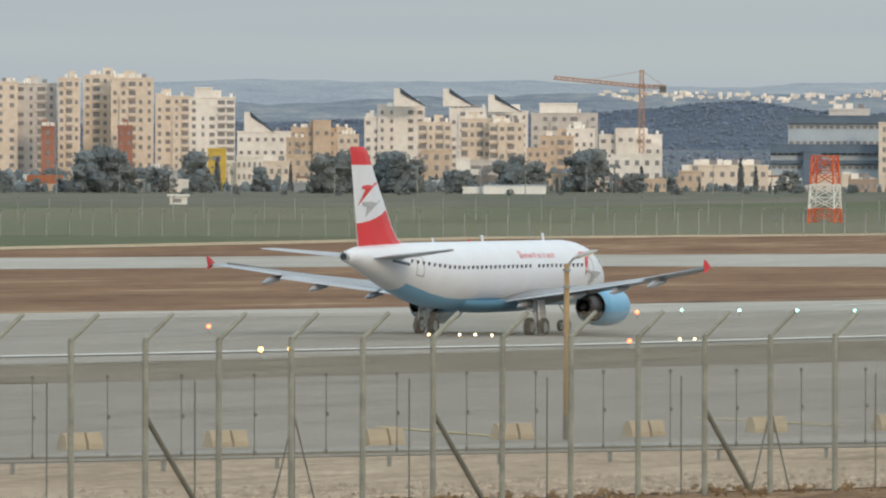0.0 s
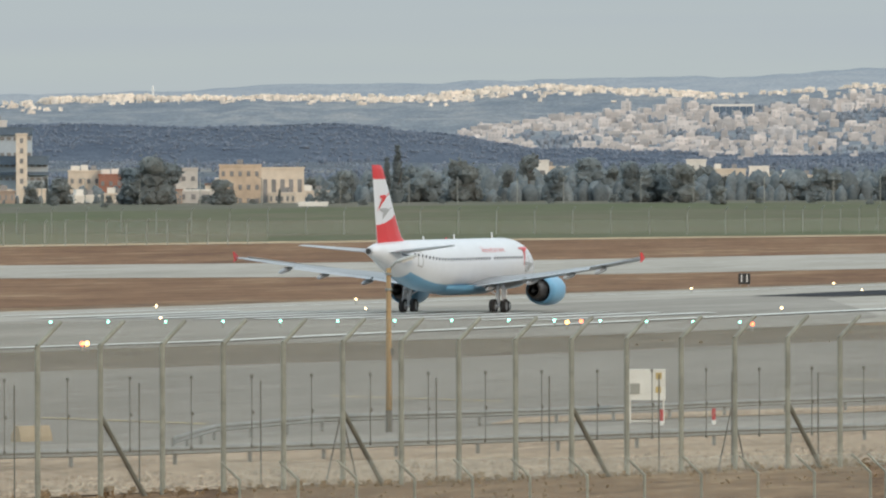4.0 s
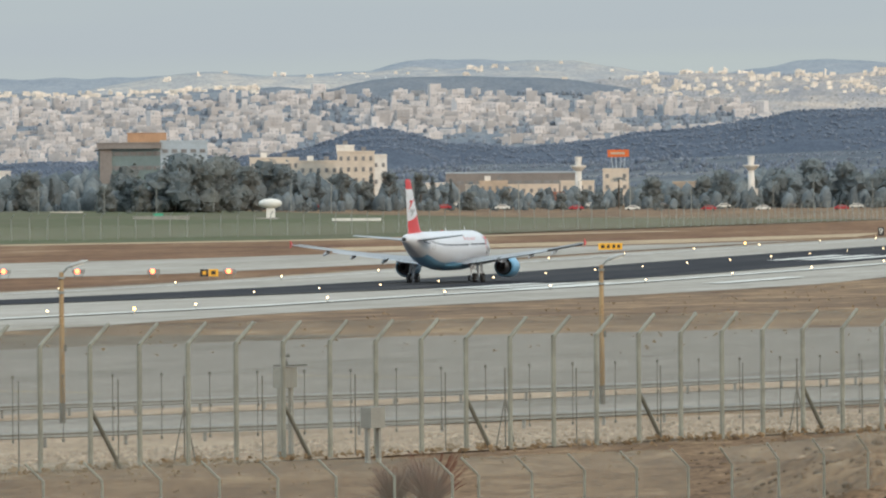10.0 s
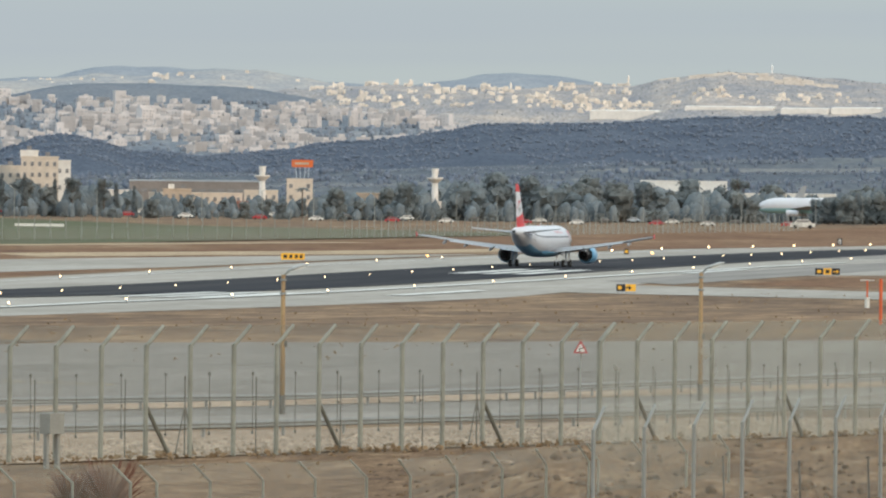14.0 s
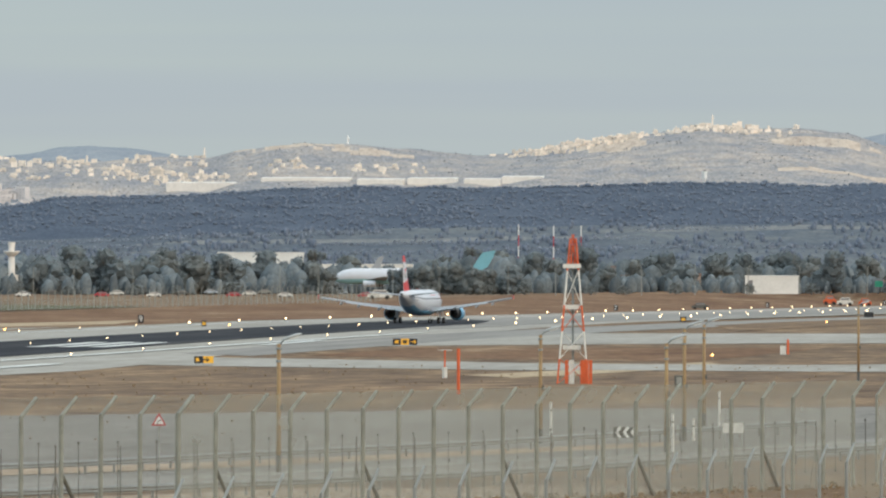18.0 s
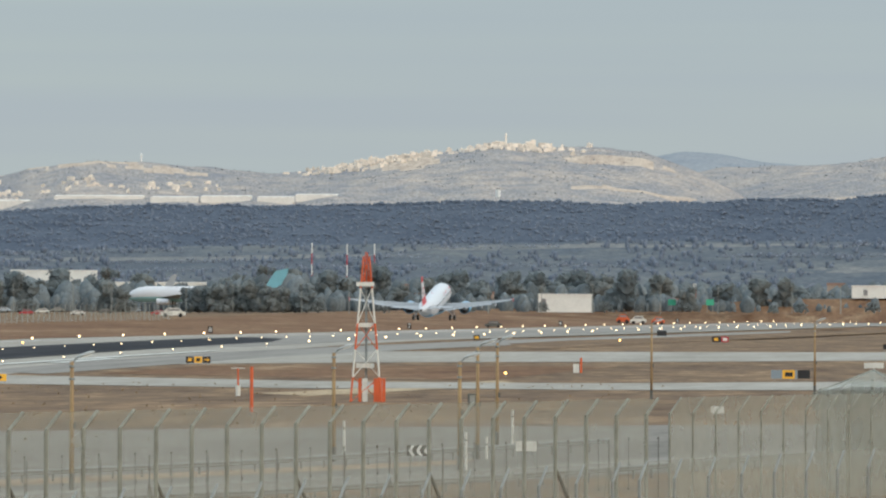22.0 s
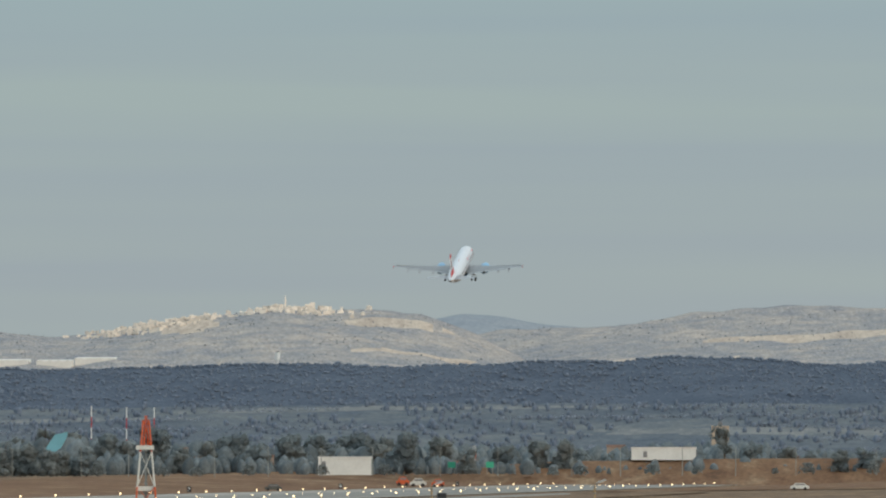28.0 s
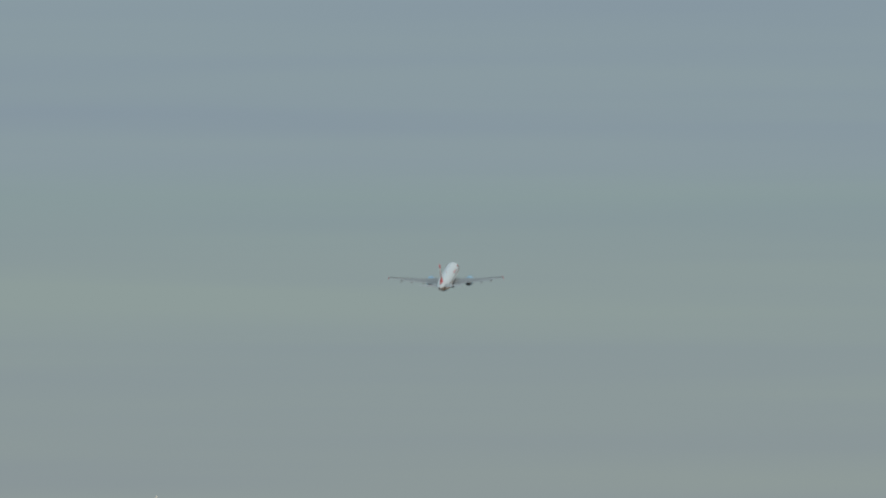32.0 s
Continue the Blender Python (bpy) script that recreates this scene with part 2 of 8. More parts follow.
def sheet(name, near, far, lift, material, label, category="", kind="structure", cells=1, step=15.0):
    """A ground sheet between two edge lines (lists of x, y with the same number of points), laid on the dip."""
    bm = B()
    rows = []
    near, far = [plot(*p) for p in near], [plot(*p) for p in far]
    cells = max(cells, math.ceil(max(abs(a[0] - b[0]) for a, b in zip(near, far)) / 14))
    for (a, b), (c, d) in zip(zip(near, near[1:]), zip(far, far[1:])):
        n = max(1, math.ceil(max(math.dist(a, b), math.dist(c, d)) / min(step, 20)))
        for i in range(n + 1):
            if i == 0 and rows:
                continue
            t = i / n
            p = (a[0] + (b[0] - a[0]) * t, a[1] + (b[1] - a[1]) * t)
            q = (c[0] + (d[0] - c[0]) * t, c[1] + (d[1] - c[1]) * t)
            r = []
            for k in range(cells + 1):
                u = k / cells
                x, y = p[0] + (q[0] - p[0]) * u, p[1] + (q[1] - p[1]) * u
                r.append((x, y, sag(x, y) + lift))
            rows.append(r)
    loft(bm, rows, closed=False, caps=(False, False))
    bmesh.ops.recalc_face_normals(bm, faces=bm.faces)
    if bm.faces[:] and bm.faces[:][0].normal.z < 0:
        bmesh.ops.reverse_faces(bm, faces=bm.faces)
    return tagged(link(name, bm, material), label, category or name.replace("_", " "), kind=kind)


def band(name, near, far, x0, x1, lift, material, label, category="", kind="structure", cells=4, step=12.0):
    """A ground sheet between two edges that are read along x."""
    n = max(2, math.ceil((x1 - x0) / step))
    rows = []
    for i in range(n + 1):
        x = x0 + (x1 - x0) * i / n
        a, b = mix(near, x), mix(far, x)
        rows.append([(x, a + (b - a) * k / cells, sag(x, a + (b - a) * k / cells) + lift) for k in range(cells + 1)])
    bm = B()
    loft(bm, rows, closed=False, caps=(False, False))
    bm.normal_update()
    if bm.faces[:][0].normal.z < 0:
        bmesh.ops.reverse_faces(bm, faces=bm.faces)
    return tagged(link(name, bm, material), label, category or name.replace("_", " "), kind=kind)


# ---- palette ----
M_dry = earth("dry_grass", [(0.108, 0.064, 0.039), (0.155, 0.102, 0.066), (0.205, 0.128, 0.075), (0.28, 0.187, 0.112)], 0.03, 0.12, 0.6)
M_soil = earth("brown_soil", [(0.115, 0.058, 0.032), (0.165, 0.086, 0.046), (0.195, 0.108, 0.06), (0.285, 0.19, 0.115)], 0.018, 0.07, 0.4)
M_green = earth("green_field", [(0.08, 0.096, 0.046), (0.093, 0.098, 0.054), (0.128, 0.11, 0.074)], 0.006, 0.022, 0.15, turn=20.0, grit=0.18)
M_green2 = earth("far_field", [(0.088, 0.098, 0.062), (0.108, 0.105, 0.077), (0.142, 0.122, 0.098)], 0.005, 0.018, 0.12, turn=20.0, grit=0.18)
M_sand = earth("bare_sand", [(0.31, 0.225, 0.145), (0.40, 0.30, 0.195), (0.46, 0.355, 0.235)], 0.05, 0.2, 1.0)
M_concrete = earth("pale_concrete", [(0.285, 0.262, 0.228), (0.345, 0.318, 0.28), (0.395, 0.365, 0.328)], 0.025, 0.09, 0.5, rough=0.9, spec=0.1, bump=0.15, turn=0.0, stretch=(0.35, 1.8, 1.0), grit=0.12)
M_asphalt = earth("worn_asphalt", [(0.17, 0.153, 0.134), (0.215, 0.195, 0.172), (0.245, 0.224, 0.198)], 0.03, 0.11, 0.6, rough=0.92, spec=0.1, bump=0.15, stretch=(0.4, 1.8, 1.0), grit=0.14)
M_apron = earth("grey_turning_pad", [(0.208, 0.19, 0.167), (0.26, 0.238, 0.21), (0.293, 0.27, 0.24)], 0.03, 0.11, 0.6, rough=0.92, spec=0.1, bump=0.15, turn=0.0, stretch=(0.3, 1.9, 1.0), grit=0.12)
M_rubber = earth("dark_runway", [(0.030, 0.031, 0.036), (0.040, 0.041, 0.047), (0.07, 0.068, 0.068)], 0.02, 0.1, 0.5, rough=0.95, spec=0.04, bump=0.1, turn=0.0, stretch=(0.12, 2.2, 1.0), grit=0.15)
M_runway = earth("grey_runway", [(0.215, 0.20, 0.185), (0.27, 0.252, 0.232), (0.31, 0.292, 0.268)], 0.02, 0.1, 0.5, rough=0.95, spec=0.06, bump=0.1, turn=0.0, stretch=(0.12, 2.2, 1.0), grit=0.12)
M_white = mat("white_marking", (0.66, 0.65, 0.61), 0.7, 0.1, 0.5)
M_yellow = mat("yellow_marking", (0.52, 0.38, 0.13), 0.75, 0.12, 0.5)
M_dug = earth("dug_brown_earth", [(0.088, 0.05, 0.028), (0.142, 0.084, 0.046), (0.198, 0.12, 0.067), (0.275, 0.185, 0.11)], 0.12, 0.6, 3.0, bump=0.9, grit=0.45)
M_verge = earth("grey_brown_verge", [(0.105, 0.083, 0.061), (0.132, 0.107, 0.08), (0.172, 0.138, 0.104)], 0.05, 0.2, 1.0)
M_gravel = earth("pale_gravel", [(0.225, 0.158, 0.108), (0.31, 0.225, 0.157), (0.37, 0.272, 0.19), (0.43, 0.34, 0.25)], 0.08, 0.5, 2.6, bump=0.6, grit=0.4)


# ---- ground ----
def ground():
    bm = B()
    xs = [-300, -100, 0, 100, 200, 300, 380, 450, 500] + list(range(520, 1560, 15)) + list(range(1580, 3640, 40)) + [3800, 4600, 6000]
    ys = [-900, -500, -200, -60, 0, 60, 90, 120, 150, 180, 228, 278, 303, 328, 352, 400] + list(range(450, 1500, 50)) + [1600, 1900, 2200, 3400, 5200]
    loft(bm, [[(x, y, sag(x, y) - (0.15 if x > 1600 else 0) - (0.3 if y > 425 and x > 1000 else 0)) for y in ys] for x in xs], closed=False, caps=(False, False))
    bmesh.ops.reverse_faces(bm, faces=bm.faces)
    bm.normal_update()
    if bm.faces[:][0].normal.z < 0:
        bmesh.ops.reverse_faces(bm, faces=bm.faces)
    tagged(link("ground", bm, M_dry), "dry straw-coloured grass and earth of the airfield", "ground", kind="structure")


ground()
# runway with pale shoulders
PAD_NEAR = [(300, 262), (375, 226), (420, 212), (447, 208), (477, 203), (514, 197), (540, 188), (566, 182.5), (605, 182), (643, 181), (712, 185.5), (825, 184), (940, 181), (1100, 190), (1500, 198), (3600, 198)]
PAD_FAR = [(300, 335), (560, 288), (611, 275), (654, 265), (798, 266), (887, 263), (1500, 268), (3600, 268)]
band("runway_shoulder", PAD_NEAR, PAD_FAR, 300, 3500, 0.03, M_concrete, "pale concrete runway shoulders and turn pad", "runway shoulder")
band("turning_pad", [(300, 262.5), (375, 226.5), (420, 212.5), (447, 208.5), (477, 203.5), (514, 197.5), (540, 188.5), (566, 183), (605, 182.5), (640, 189), (690, 206), (760, 230), (850, 238)], [(300, 315), (540, 273), (555, 267), (570, 256), (600, 245), (645, 244), (718, 241), (850, 243)], 300, 850, 0.05, M_apron, "grey worn turning pad before the runway threshold", "turning pad")
band("runway", [(770, 232), (847, 226), (905, 220), (960, 214), (1030, 211.5), (1200, 212), (1480, 217), (1560, 226), (1620, 240)], [(770, 240), (810, 243.5), (900, 242), (1000, 239.5), (1300, 240), (1560, 242.5), (1620, 243.5)], 770, 1620, 0.09, M_rubber, "dark rubber-marked asphalt runway strip", "runway")
band("runway_far", [(1380, 206), (1500, 206), (3500, 206)], [(1380, 244), (1500, 244), (3500, 244)], 1380, 3450, 0.07, M_runway, "grey asphalt of the far runway half", "runway", step=25)
# soil and fields beyond
sheet("soil_strip", [(300, 300), (575, 268), (900, 257.5), (1500, 258), (3000, 258)], [(700, 560), (900, 515), (1094, 500), (1390, 345), (3000, 330)], 0.02, M_soil, "bare brown ploughed soil beside the runway", "soil", step=25, cells=8)
sheet("exit_taxiway", [(650, 480), (859, 397), (905, 312), (1008, 272), (1120, 258)], [(800, 540), (952, 440), (1027, 354), (1135, 306), (1330, 258)], 0.05, M_concrete, "pale concrete taxiway curving towards the runway", "taxiway", step=25)
sheet("green_field", [(700, 575), (900, 530), (1110, 512), (1410, 355), (1900, 350)], [(1200, 900), (1500, 860), (1560, 720), (1900, 660), (2250, 600)], 0.02, M_green, "flat green crop field beyond the soil strip", "field", step=40)
sheet("far_field", [(1200, 900), (1500, 860), (1560, 720), (1900, 660), (2250, 600)], [(1400, 1500), (1900, 1400), (2200, 1150), (2400, 950), (2500, 800)], 0.015, M_green2, "dull green scrubby field before the far trees", "field", step=40)
sheet("dirt_track", [(690, 560), (900, 517), (1094, 500), (1390, 345), (1550, 322)], [(700, 576), (905, 532), (1112, 513), (1410, 356), (1560, 330)], 0.06, M_sand, "pale sandy track along the field edge", "track", step=25)
band("near_verge", [(376, 190), (424, 180.7), (450, 171.5), (482, 168.7), (512, 164.5), (540, 160), (570, 152), (600, 146)], PAD_NEAR, 376, 600, 0.035, M_verge, "grey brown earth verge between taxiway and turn pad", "verge")
# near tarmac, set askew to the runway
sheet("taxiway", [(176, 188), (230, 160), (284, 132), (318, 112), (352, 93), (387, 78), (421, 65), (465, 53), (510, 42), (600, 18), (690, -10)], [(255, 240), (370, 189), (417, 177.5), (470, 164), (502, 160), (528, 156), (556, 146.5), (573, 139), (596, 121), (634, 93), (680, 45)], 0.05, M_asphalt, "worn grey asphalt taxiway behind the fence", "taxiway", step=20)

# ---- hills ----
FLAT = (1.0, 1.0, 2.6)
# the air's haze over the wood is put into these bluish tones
M_forest = earth("hazed_forest", [(0.078, 0.094, 0.126), (0.098, 0.117, 0.152), (0.116, 0.136, 0.172)], 0.03, 0.2, 0.7, rough=1.0, spec=0.0, bump=0.0, turn=0.0, stretch=FLAT, grit=0.3)
# stony, far and pale hills have aerial haze put into their tones
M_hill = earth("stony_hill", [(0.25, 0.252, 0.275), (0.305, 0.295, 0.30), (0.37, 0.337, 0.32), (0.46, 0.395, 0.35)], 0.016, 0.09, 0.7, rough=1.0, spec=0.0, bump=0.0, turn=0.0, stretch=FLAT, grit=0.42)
M_hillfar = earth("hazed_far_hill", [(0.245, 0.272, 0.312), (0.285, 0.308, 0.34), (0.32, 0.335, 0.36)], 0.010, 0.05, 0.4, rough=1.0, spec=0.0, bump=0.0, turn=0.0, stretch=FLAT, grit=0.14)
M_palehill = earth("hazed_pale_hill", [(0.29, 0.305, 0.33), (0.36, 0.355, 0.355), (0.48, 0.43, 0.39)], 0.010, 0.05, 0.4, rough=1.0, spec=0.0, bump=0.0, turn=0.0, stretch=FLAT, grit=0.2)
# town slope: grey-blue with distance haze in the base colour
M_townhill_haze = earth("town_hill", [(0.155, 0.18, 0.215), (0.20, 0.222, 0.25), (0.28, 0.285, 0.295)], 0.014, 0.07, 0.5, rough=1.0, spec=0.0, bump=0.0, turn=0.0, stretch=FLAT, grit=0.22)
# the plain's tones are blued and lifted to carry haze
M_farms = earth("hazed_plain", [(0.105, 0.123, 0.15), (0.134, 0.15, 0.17), (0.178, 0.188, 0.194)], 0.012, 0.06, 0.4, rough=1.0, spec=0.0, bump=0.0, turn=0.0, stretch=FLAT, grit=0.25)


class Ridge:
    """A hillside that climbs from reach near to reach far up to a skyline given as (bearing, angle) pairs."""

    def __init__(self, profile, near, far, rough, seed, foot=0.0, bulge=1.35):
        self.profile, self.near, self.far, self.rough, self.seed, self.foot, self.bulge = profile, near, far, rough, seed, foot, bulge

    def place(self, a, t):
        reach = self.near + (self.far - self.near) * t
        x, y = at(a, reach)
        top = up(mix(self.profile, a), self.far)
        z = self.foot + (top - self.foot) * (1 - (1 - t) ** self.bulge)
        z += self.rough * noise.noise((x * 0.012 + self.seed, y * 0.012, 0)) * (0.4 + t) + self.rough * 0.5 * noise.noise((x * 0.05, y * 0.05, self.seed))
        return x, y, z

    def build(self, name, material, label, step=0.05, rows=14, bare=(), bare_material=None):
        bm = B()
        grid = []
        a0, a1 = self.profile[0][0], self.profile[-1][0]
        n = int((a1 - a0) / step)
        for i in range(n + 1):
            a = a0 + (a1 - a0) * i / n
            line = [self.place(a, k / rows) for k in range(rows + 1)]
            x, y = at(a, self.far + 120)
            line.append((x, y, line[-1][2] - 60))
            grid.append(line)
        loft(bm, grid, closed=False, caps=(False, False))
        if bare:                                       # bare rock and stubble lie open in the slope
            for i, f in enumerate(bm.faces):
                a, t = a0 + (a1 - a0) * (i // (rows + 1) + 0.5) / n, (i % (rows + 1) + 0.5) / rows
                for b0, b1, lo, hi in bare:
                    u = (a - (b0 + b1) / 2) / ((b1 - b0) / 2)
                    v = (t - (lo + hi) / 2) / ((hi - lo) / 2)
                    if abs(u) ** 2.5 + abs(v) ** 2 + 0.9 * noise.noise((a * 9, t * 30, lo * 7)) < 1:
                        f.material_index = 1
        bmesh.ops.recalc_face_normals(bm, faces=bm.faces)
        return tagged(link(name, bm, (material, bare_material) if bare else material, smooth=True), label, "hill", kind="structure")


M_quarry = earth("quarry_face", [(0.42, 0.34, 0.285), (0.51, 0.42, 0.35), (0.60, 0.50, 0.41)], 0.05, 0.2, 1.0, rough=1.0, spec=0.0, bump=0.0, grit=0.2)
M_strip = earth("pale_stubble", [(0.16, 0.17, 0.178), (0.20, 0.205, 0.21), (0.25, 0.245, 0.24)], 0.03, 0.12, 0.6, rough=1.0, spec=0.0, bump=0.0, grit=0.15)
far_hills = Ridge([(-6, 0.43), (-3, 0.46), (-1, 0.52), (0.3, 0.52), (1.6, 0.48), (3, 0.50), (5, 0.56), (7, 0.60), (8.6, 0.64), (10, 0.685), (11.1, 0.685), (11.35, 0.735), (11.6, 0.731), (12.2, 0.742), (12.57, 0.719), (12.88, 0.682), (13.31, 0.648), (13.68, 0.681), (13.87, 0.718), (14.09, 0.74), (14.42, 0.72), (14.72, 0.681), (15.0, 0.64), (16, 0.64), (18.4, 0.70), (18.9, 0.785), (19.34, 0.825), (19.78, 0.775), (20.3, 0.74), (22, 0.70), (26, 0.55)], 4350, 4850, 3, 3)
far_hills.build("hazed_far_hill", M_hillfar, "far hills in pale haze blue-grey")
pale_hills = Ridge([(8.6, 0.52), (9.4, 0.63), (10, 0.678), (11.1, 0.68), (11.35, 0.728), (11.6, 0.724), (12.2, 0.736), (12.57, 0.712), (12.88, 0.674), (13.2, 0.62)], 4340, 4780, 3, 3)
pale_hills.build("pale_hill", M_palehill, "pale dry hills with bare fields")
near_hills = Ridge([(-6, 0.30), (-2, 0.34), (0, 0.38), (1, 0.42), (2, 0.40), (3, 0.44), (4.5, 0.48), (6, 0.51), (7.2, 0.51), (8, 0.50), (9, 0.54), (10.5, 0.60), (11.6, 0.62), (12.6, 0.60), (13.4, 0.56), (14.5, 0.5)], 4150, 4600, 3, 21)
near_hills.build("far_slope", M_townhill_haze, "scrub slope below the far hills, greyed by painted haze")
village_hill = Ridge([(12.0, 0.45), (12.6, 0.595), (13.0, 0.64), (13.3, 0.65), (13.7, 0.652), (14.3, 0.648), (14.87, 0.652), (15.05, 0.70), (15.2, 0.72), (15.35, 0.745), (15.5, 0.768), (15.65, 0.750), (15.95, 0.745), (16.4, 0.708), (16.6, 0.697), (16.85, 0.711), (17.0, 0.742), (17.35, 0.792), (17.7, 0.828), (18.0, 0.874), (18.2, 0.880), (18.45, 0.858), (18.8, 0.825), (19.06, 0.80), (19.25, 0.748), (19.44, 0.685), (19.6, 0.62), (19.74, 0.55), (19.95, 0.45)], 4000, 4500, 4, 8)
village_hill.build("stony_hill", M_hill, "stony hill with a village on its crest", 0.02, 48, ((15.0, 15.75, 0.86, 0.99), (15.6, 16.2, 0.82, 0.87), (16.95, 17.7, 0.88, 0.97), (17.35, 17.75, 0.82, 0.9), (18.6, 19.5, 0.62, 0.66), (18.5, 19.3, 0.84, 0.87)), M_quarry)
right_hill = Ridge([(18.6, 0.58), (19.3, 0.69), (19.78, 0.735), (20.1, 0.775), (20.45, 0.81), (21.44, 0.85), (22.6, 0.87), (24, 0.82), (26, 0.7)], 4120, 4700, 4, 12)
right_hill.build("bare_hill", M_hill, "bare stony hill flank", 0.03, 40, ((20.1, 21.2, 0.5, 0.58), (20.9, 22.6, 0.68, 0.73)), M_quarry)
town_hill = Ridge([(5.4, 0.16), (6.0, 0.28), (7.1, 0.39), (8.3, 0.45), (9.4, 0.50), (11.2, 0.52), (12.6, 0.50), (13.5, 0.45), (13.8, 0.36), (14.3, 0.24)], 3750, 4250, 2, 30, bulge=1.1)
town_hill.build("town_hill", M_townhill_haze, "hillside below the terraced town")
# wood colour paled and blued, with the haze painted in
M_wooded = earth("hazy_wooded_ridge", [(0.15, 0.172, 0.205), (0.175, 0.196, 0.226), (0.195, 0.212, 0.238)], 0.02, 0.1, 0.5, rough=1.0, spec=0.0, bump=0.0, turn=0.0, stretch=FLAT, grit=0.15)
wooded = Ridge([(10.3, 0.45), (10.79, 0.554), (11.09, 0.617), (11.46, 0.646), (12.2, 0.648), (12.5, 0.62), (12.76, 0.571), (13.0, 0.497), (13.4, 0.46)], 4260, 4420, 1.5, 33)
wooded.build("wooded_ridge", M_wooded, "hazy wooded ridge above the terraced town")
forest = Ridge([(-6, 0.22), (-1.5, 0.235), (0, 0.25), (1.2, 0.30), (2, 0.35), (2.6, 0.31), (4, 0.29), (5, 0.30), (5.8, 0.22), (6.3, 0.12), (7.5, 0.095), (9.5, 0.10), (10.4, 0.15), (10.72, 0.21), (10.98, 0.306), (11.16, 0.318), (11.35, 0.28), (11.57, 0.205), (12.05, 0.186), (12.35, 0.21), (12.76, 0.267), (13.1, 0.275), (13.4, 0.30), (13.68, 0.348), (13.87, 0.403), (14.13, 0.429), (14.8, 0.44), (15.6, 0.45), (16.6, 0.465), (18, 0.50), (19, 0.50), (20.3, 0.505), (20.7, 0.54), (21.3, 0.54), (21.6, 0.50), (22.3, 0.53), (22.9, 0.51), (26, 0.48)], 3560, 3900, 2.2, 5, bulge=1.2)
forest.build("forest_slope", M_forest, "wooded slope in dark haze-blue", step=0.03)
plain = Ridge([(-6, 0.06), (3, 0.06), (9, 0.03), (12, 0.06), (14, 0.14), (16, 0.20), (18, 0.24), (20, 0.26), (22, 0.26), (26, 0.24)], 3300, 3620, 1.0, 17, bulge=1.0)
plain.build("hazed_plain", M_farms, "hazy scrub and fields before the wooded slope", 0.04, 50, ((14.4, 17.6, 0.78, 0.84), (17.4, 20.4, 0.88, 0.95), (20.0, 22.8, 0.5, 0.6), (11.0, 14.4, 0.6, 0.68), (16.0, 18.6, 0.3, 0.38), (19.0, 21.0, 0.2, 0.28), (3.0, 6.0, 0.7, 0.8), (-2.5, 1.8, 0.75, 0.83)), M_strip)
field_rise = Ridge([(17.3, -0.21), (19.0, -0.18), (20.0, -0.125), (21.0, -0.11), (23.5, -0.11)], 2968, 3042, 0.2, 9, foot=-4.8, bulge=1.0)
field_rise.build("field_rise", M_soil, "gently rising brown field before the hangars")
sheet("far_soil", [(1750, -450), (1800, -100), (1900, 60), (2100, 176)], [(3300, -450), (3300, -100), (3300, 60), (3300, 176)], 0.02, M_soil, "brown bare earth beside the far runway end", "soil", step=60)


# ---- the airliner ----
M_awhite = mat("white_paint", (0.64, 0.66, 0.70), 0.28, 0.03, 0.6)
M_ablue = mat("sky_blue_paint", (0.16, 0.38, 0.58), 0.28, 0.04, 0.6)
M_ared = mat("red_paint", (0.62, 0.035, 0.04), 0.35, 0.05, 0.6)
M_flap = mat("flap_grey", (0.33, 0.35, 0.38), 0.35, 0.05, 0.7)
M_agrey = mat("wing_grey", (0.20, 0.212, 0.23), 0.35, 0.06, 0.7)
M_asilver = mat("bare_metal", (0.55, 0.55, 0.56), 0.3, 0.06, 2.0, metal=0.9)
M_adark = mat("dark_metal", (0.035, 0.033, 0.032), 0.5, 0.1, 2.0)
M_abrown = mat("burnt_metal", (0.13, 0.11, 0.10), 0.45, 0.1, 2.0, metal=0.6)
M_tyre = mat("tyre_rubber", (0.022, 0.022, 0.023), 0.85, 0.1, 3.0)
M_glass = mat("dark_window", (0.10, 0.11, 0.13), 0.12, 0.05, 1.0)
M_mgrey = mat("mid_grey_paint", (0.36, 0.37, 0.38), 0.4, 0.05, 1.0)
NOSE = 17.71
STATIONS = [(0.0, 0.06, 3.28, 3.12), (0.25, 0.45, 3.66, 2.75), (0.8, 0.88, 4.08, 2.38), (1.6, 1.28, 4.62, 2.08), (2.4, 1.56, 5.16, 1.92), (3.4, 1.80, 5.56, 1.82), (4.6, 1.93, 5.79, 1.77), (6.0, 1.975, 5.89, 1.75), (12.0, 1.975, 5.89, 1.75), (18.0, 1.975, 5.89, 1.75), (24.0, 1.975, 5.89, 1.75), (26.0, 1.95, 5.89, 1.88), (28.0, 1.86, 5.88, 2.22), (30.0, 1.66, 5.87, 2.72), (32.0, 1.38, 5.84, 3.28), (34.0, 1.05, 5.78, 3.88), (35.6, 0.74, 5.70, 4.34), (36.8, 0.48, 5.52, 4.66), (37.4, 0.33, 5.38, 4.78)]


def skin(x):
    """Half width, top and bottom of the body at x metres behind the nose."""
    for a, b in zip(STATIONS, STATIONS[1:]):
        if x <= b[0]:
            t = (x - a[0]) / (b[0] - a[0])
            return [a[i] + (b[i] - a[i]) * t for i in (1, 2, 3)]
    return list(STATIONS[-1][1:])


def body_point(x, angle, out=0.0):
    w, top, bot = skin(x)
    c, h = (top + bot) / 2, (top - bot) / 2
    return Vector((NOSE - x, math.sin(angle) * (w + out), c + math.cos(angle) * (h + out)))


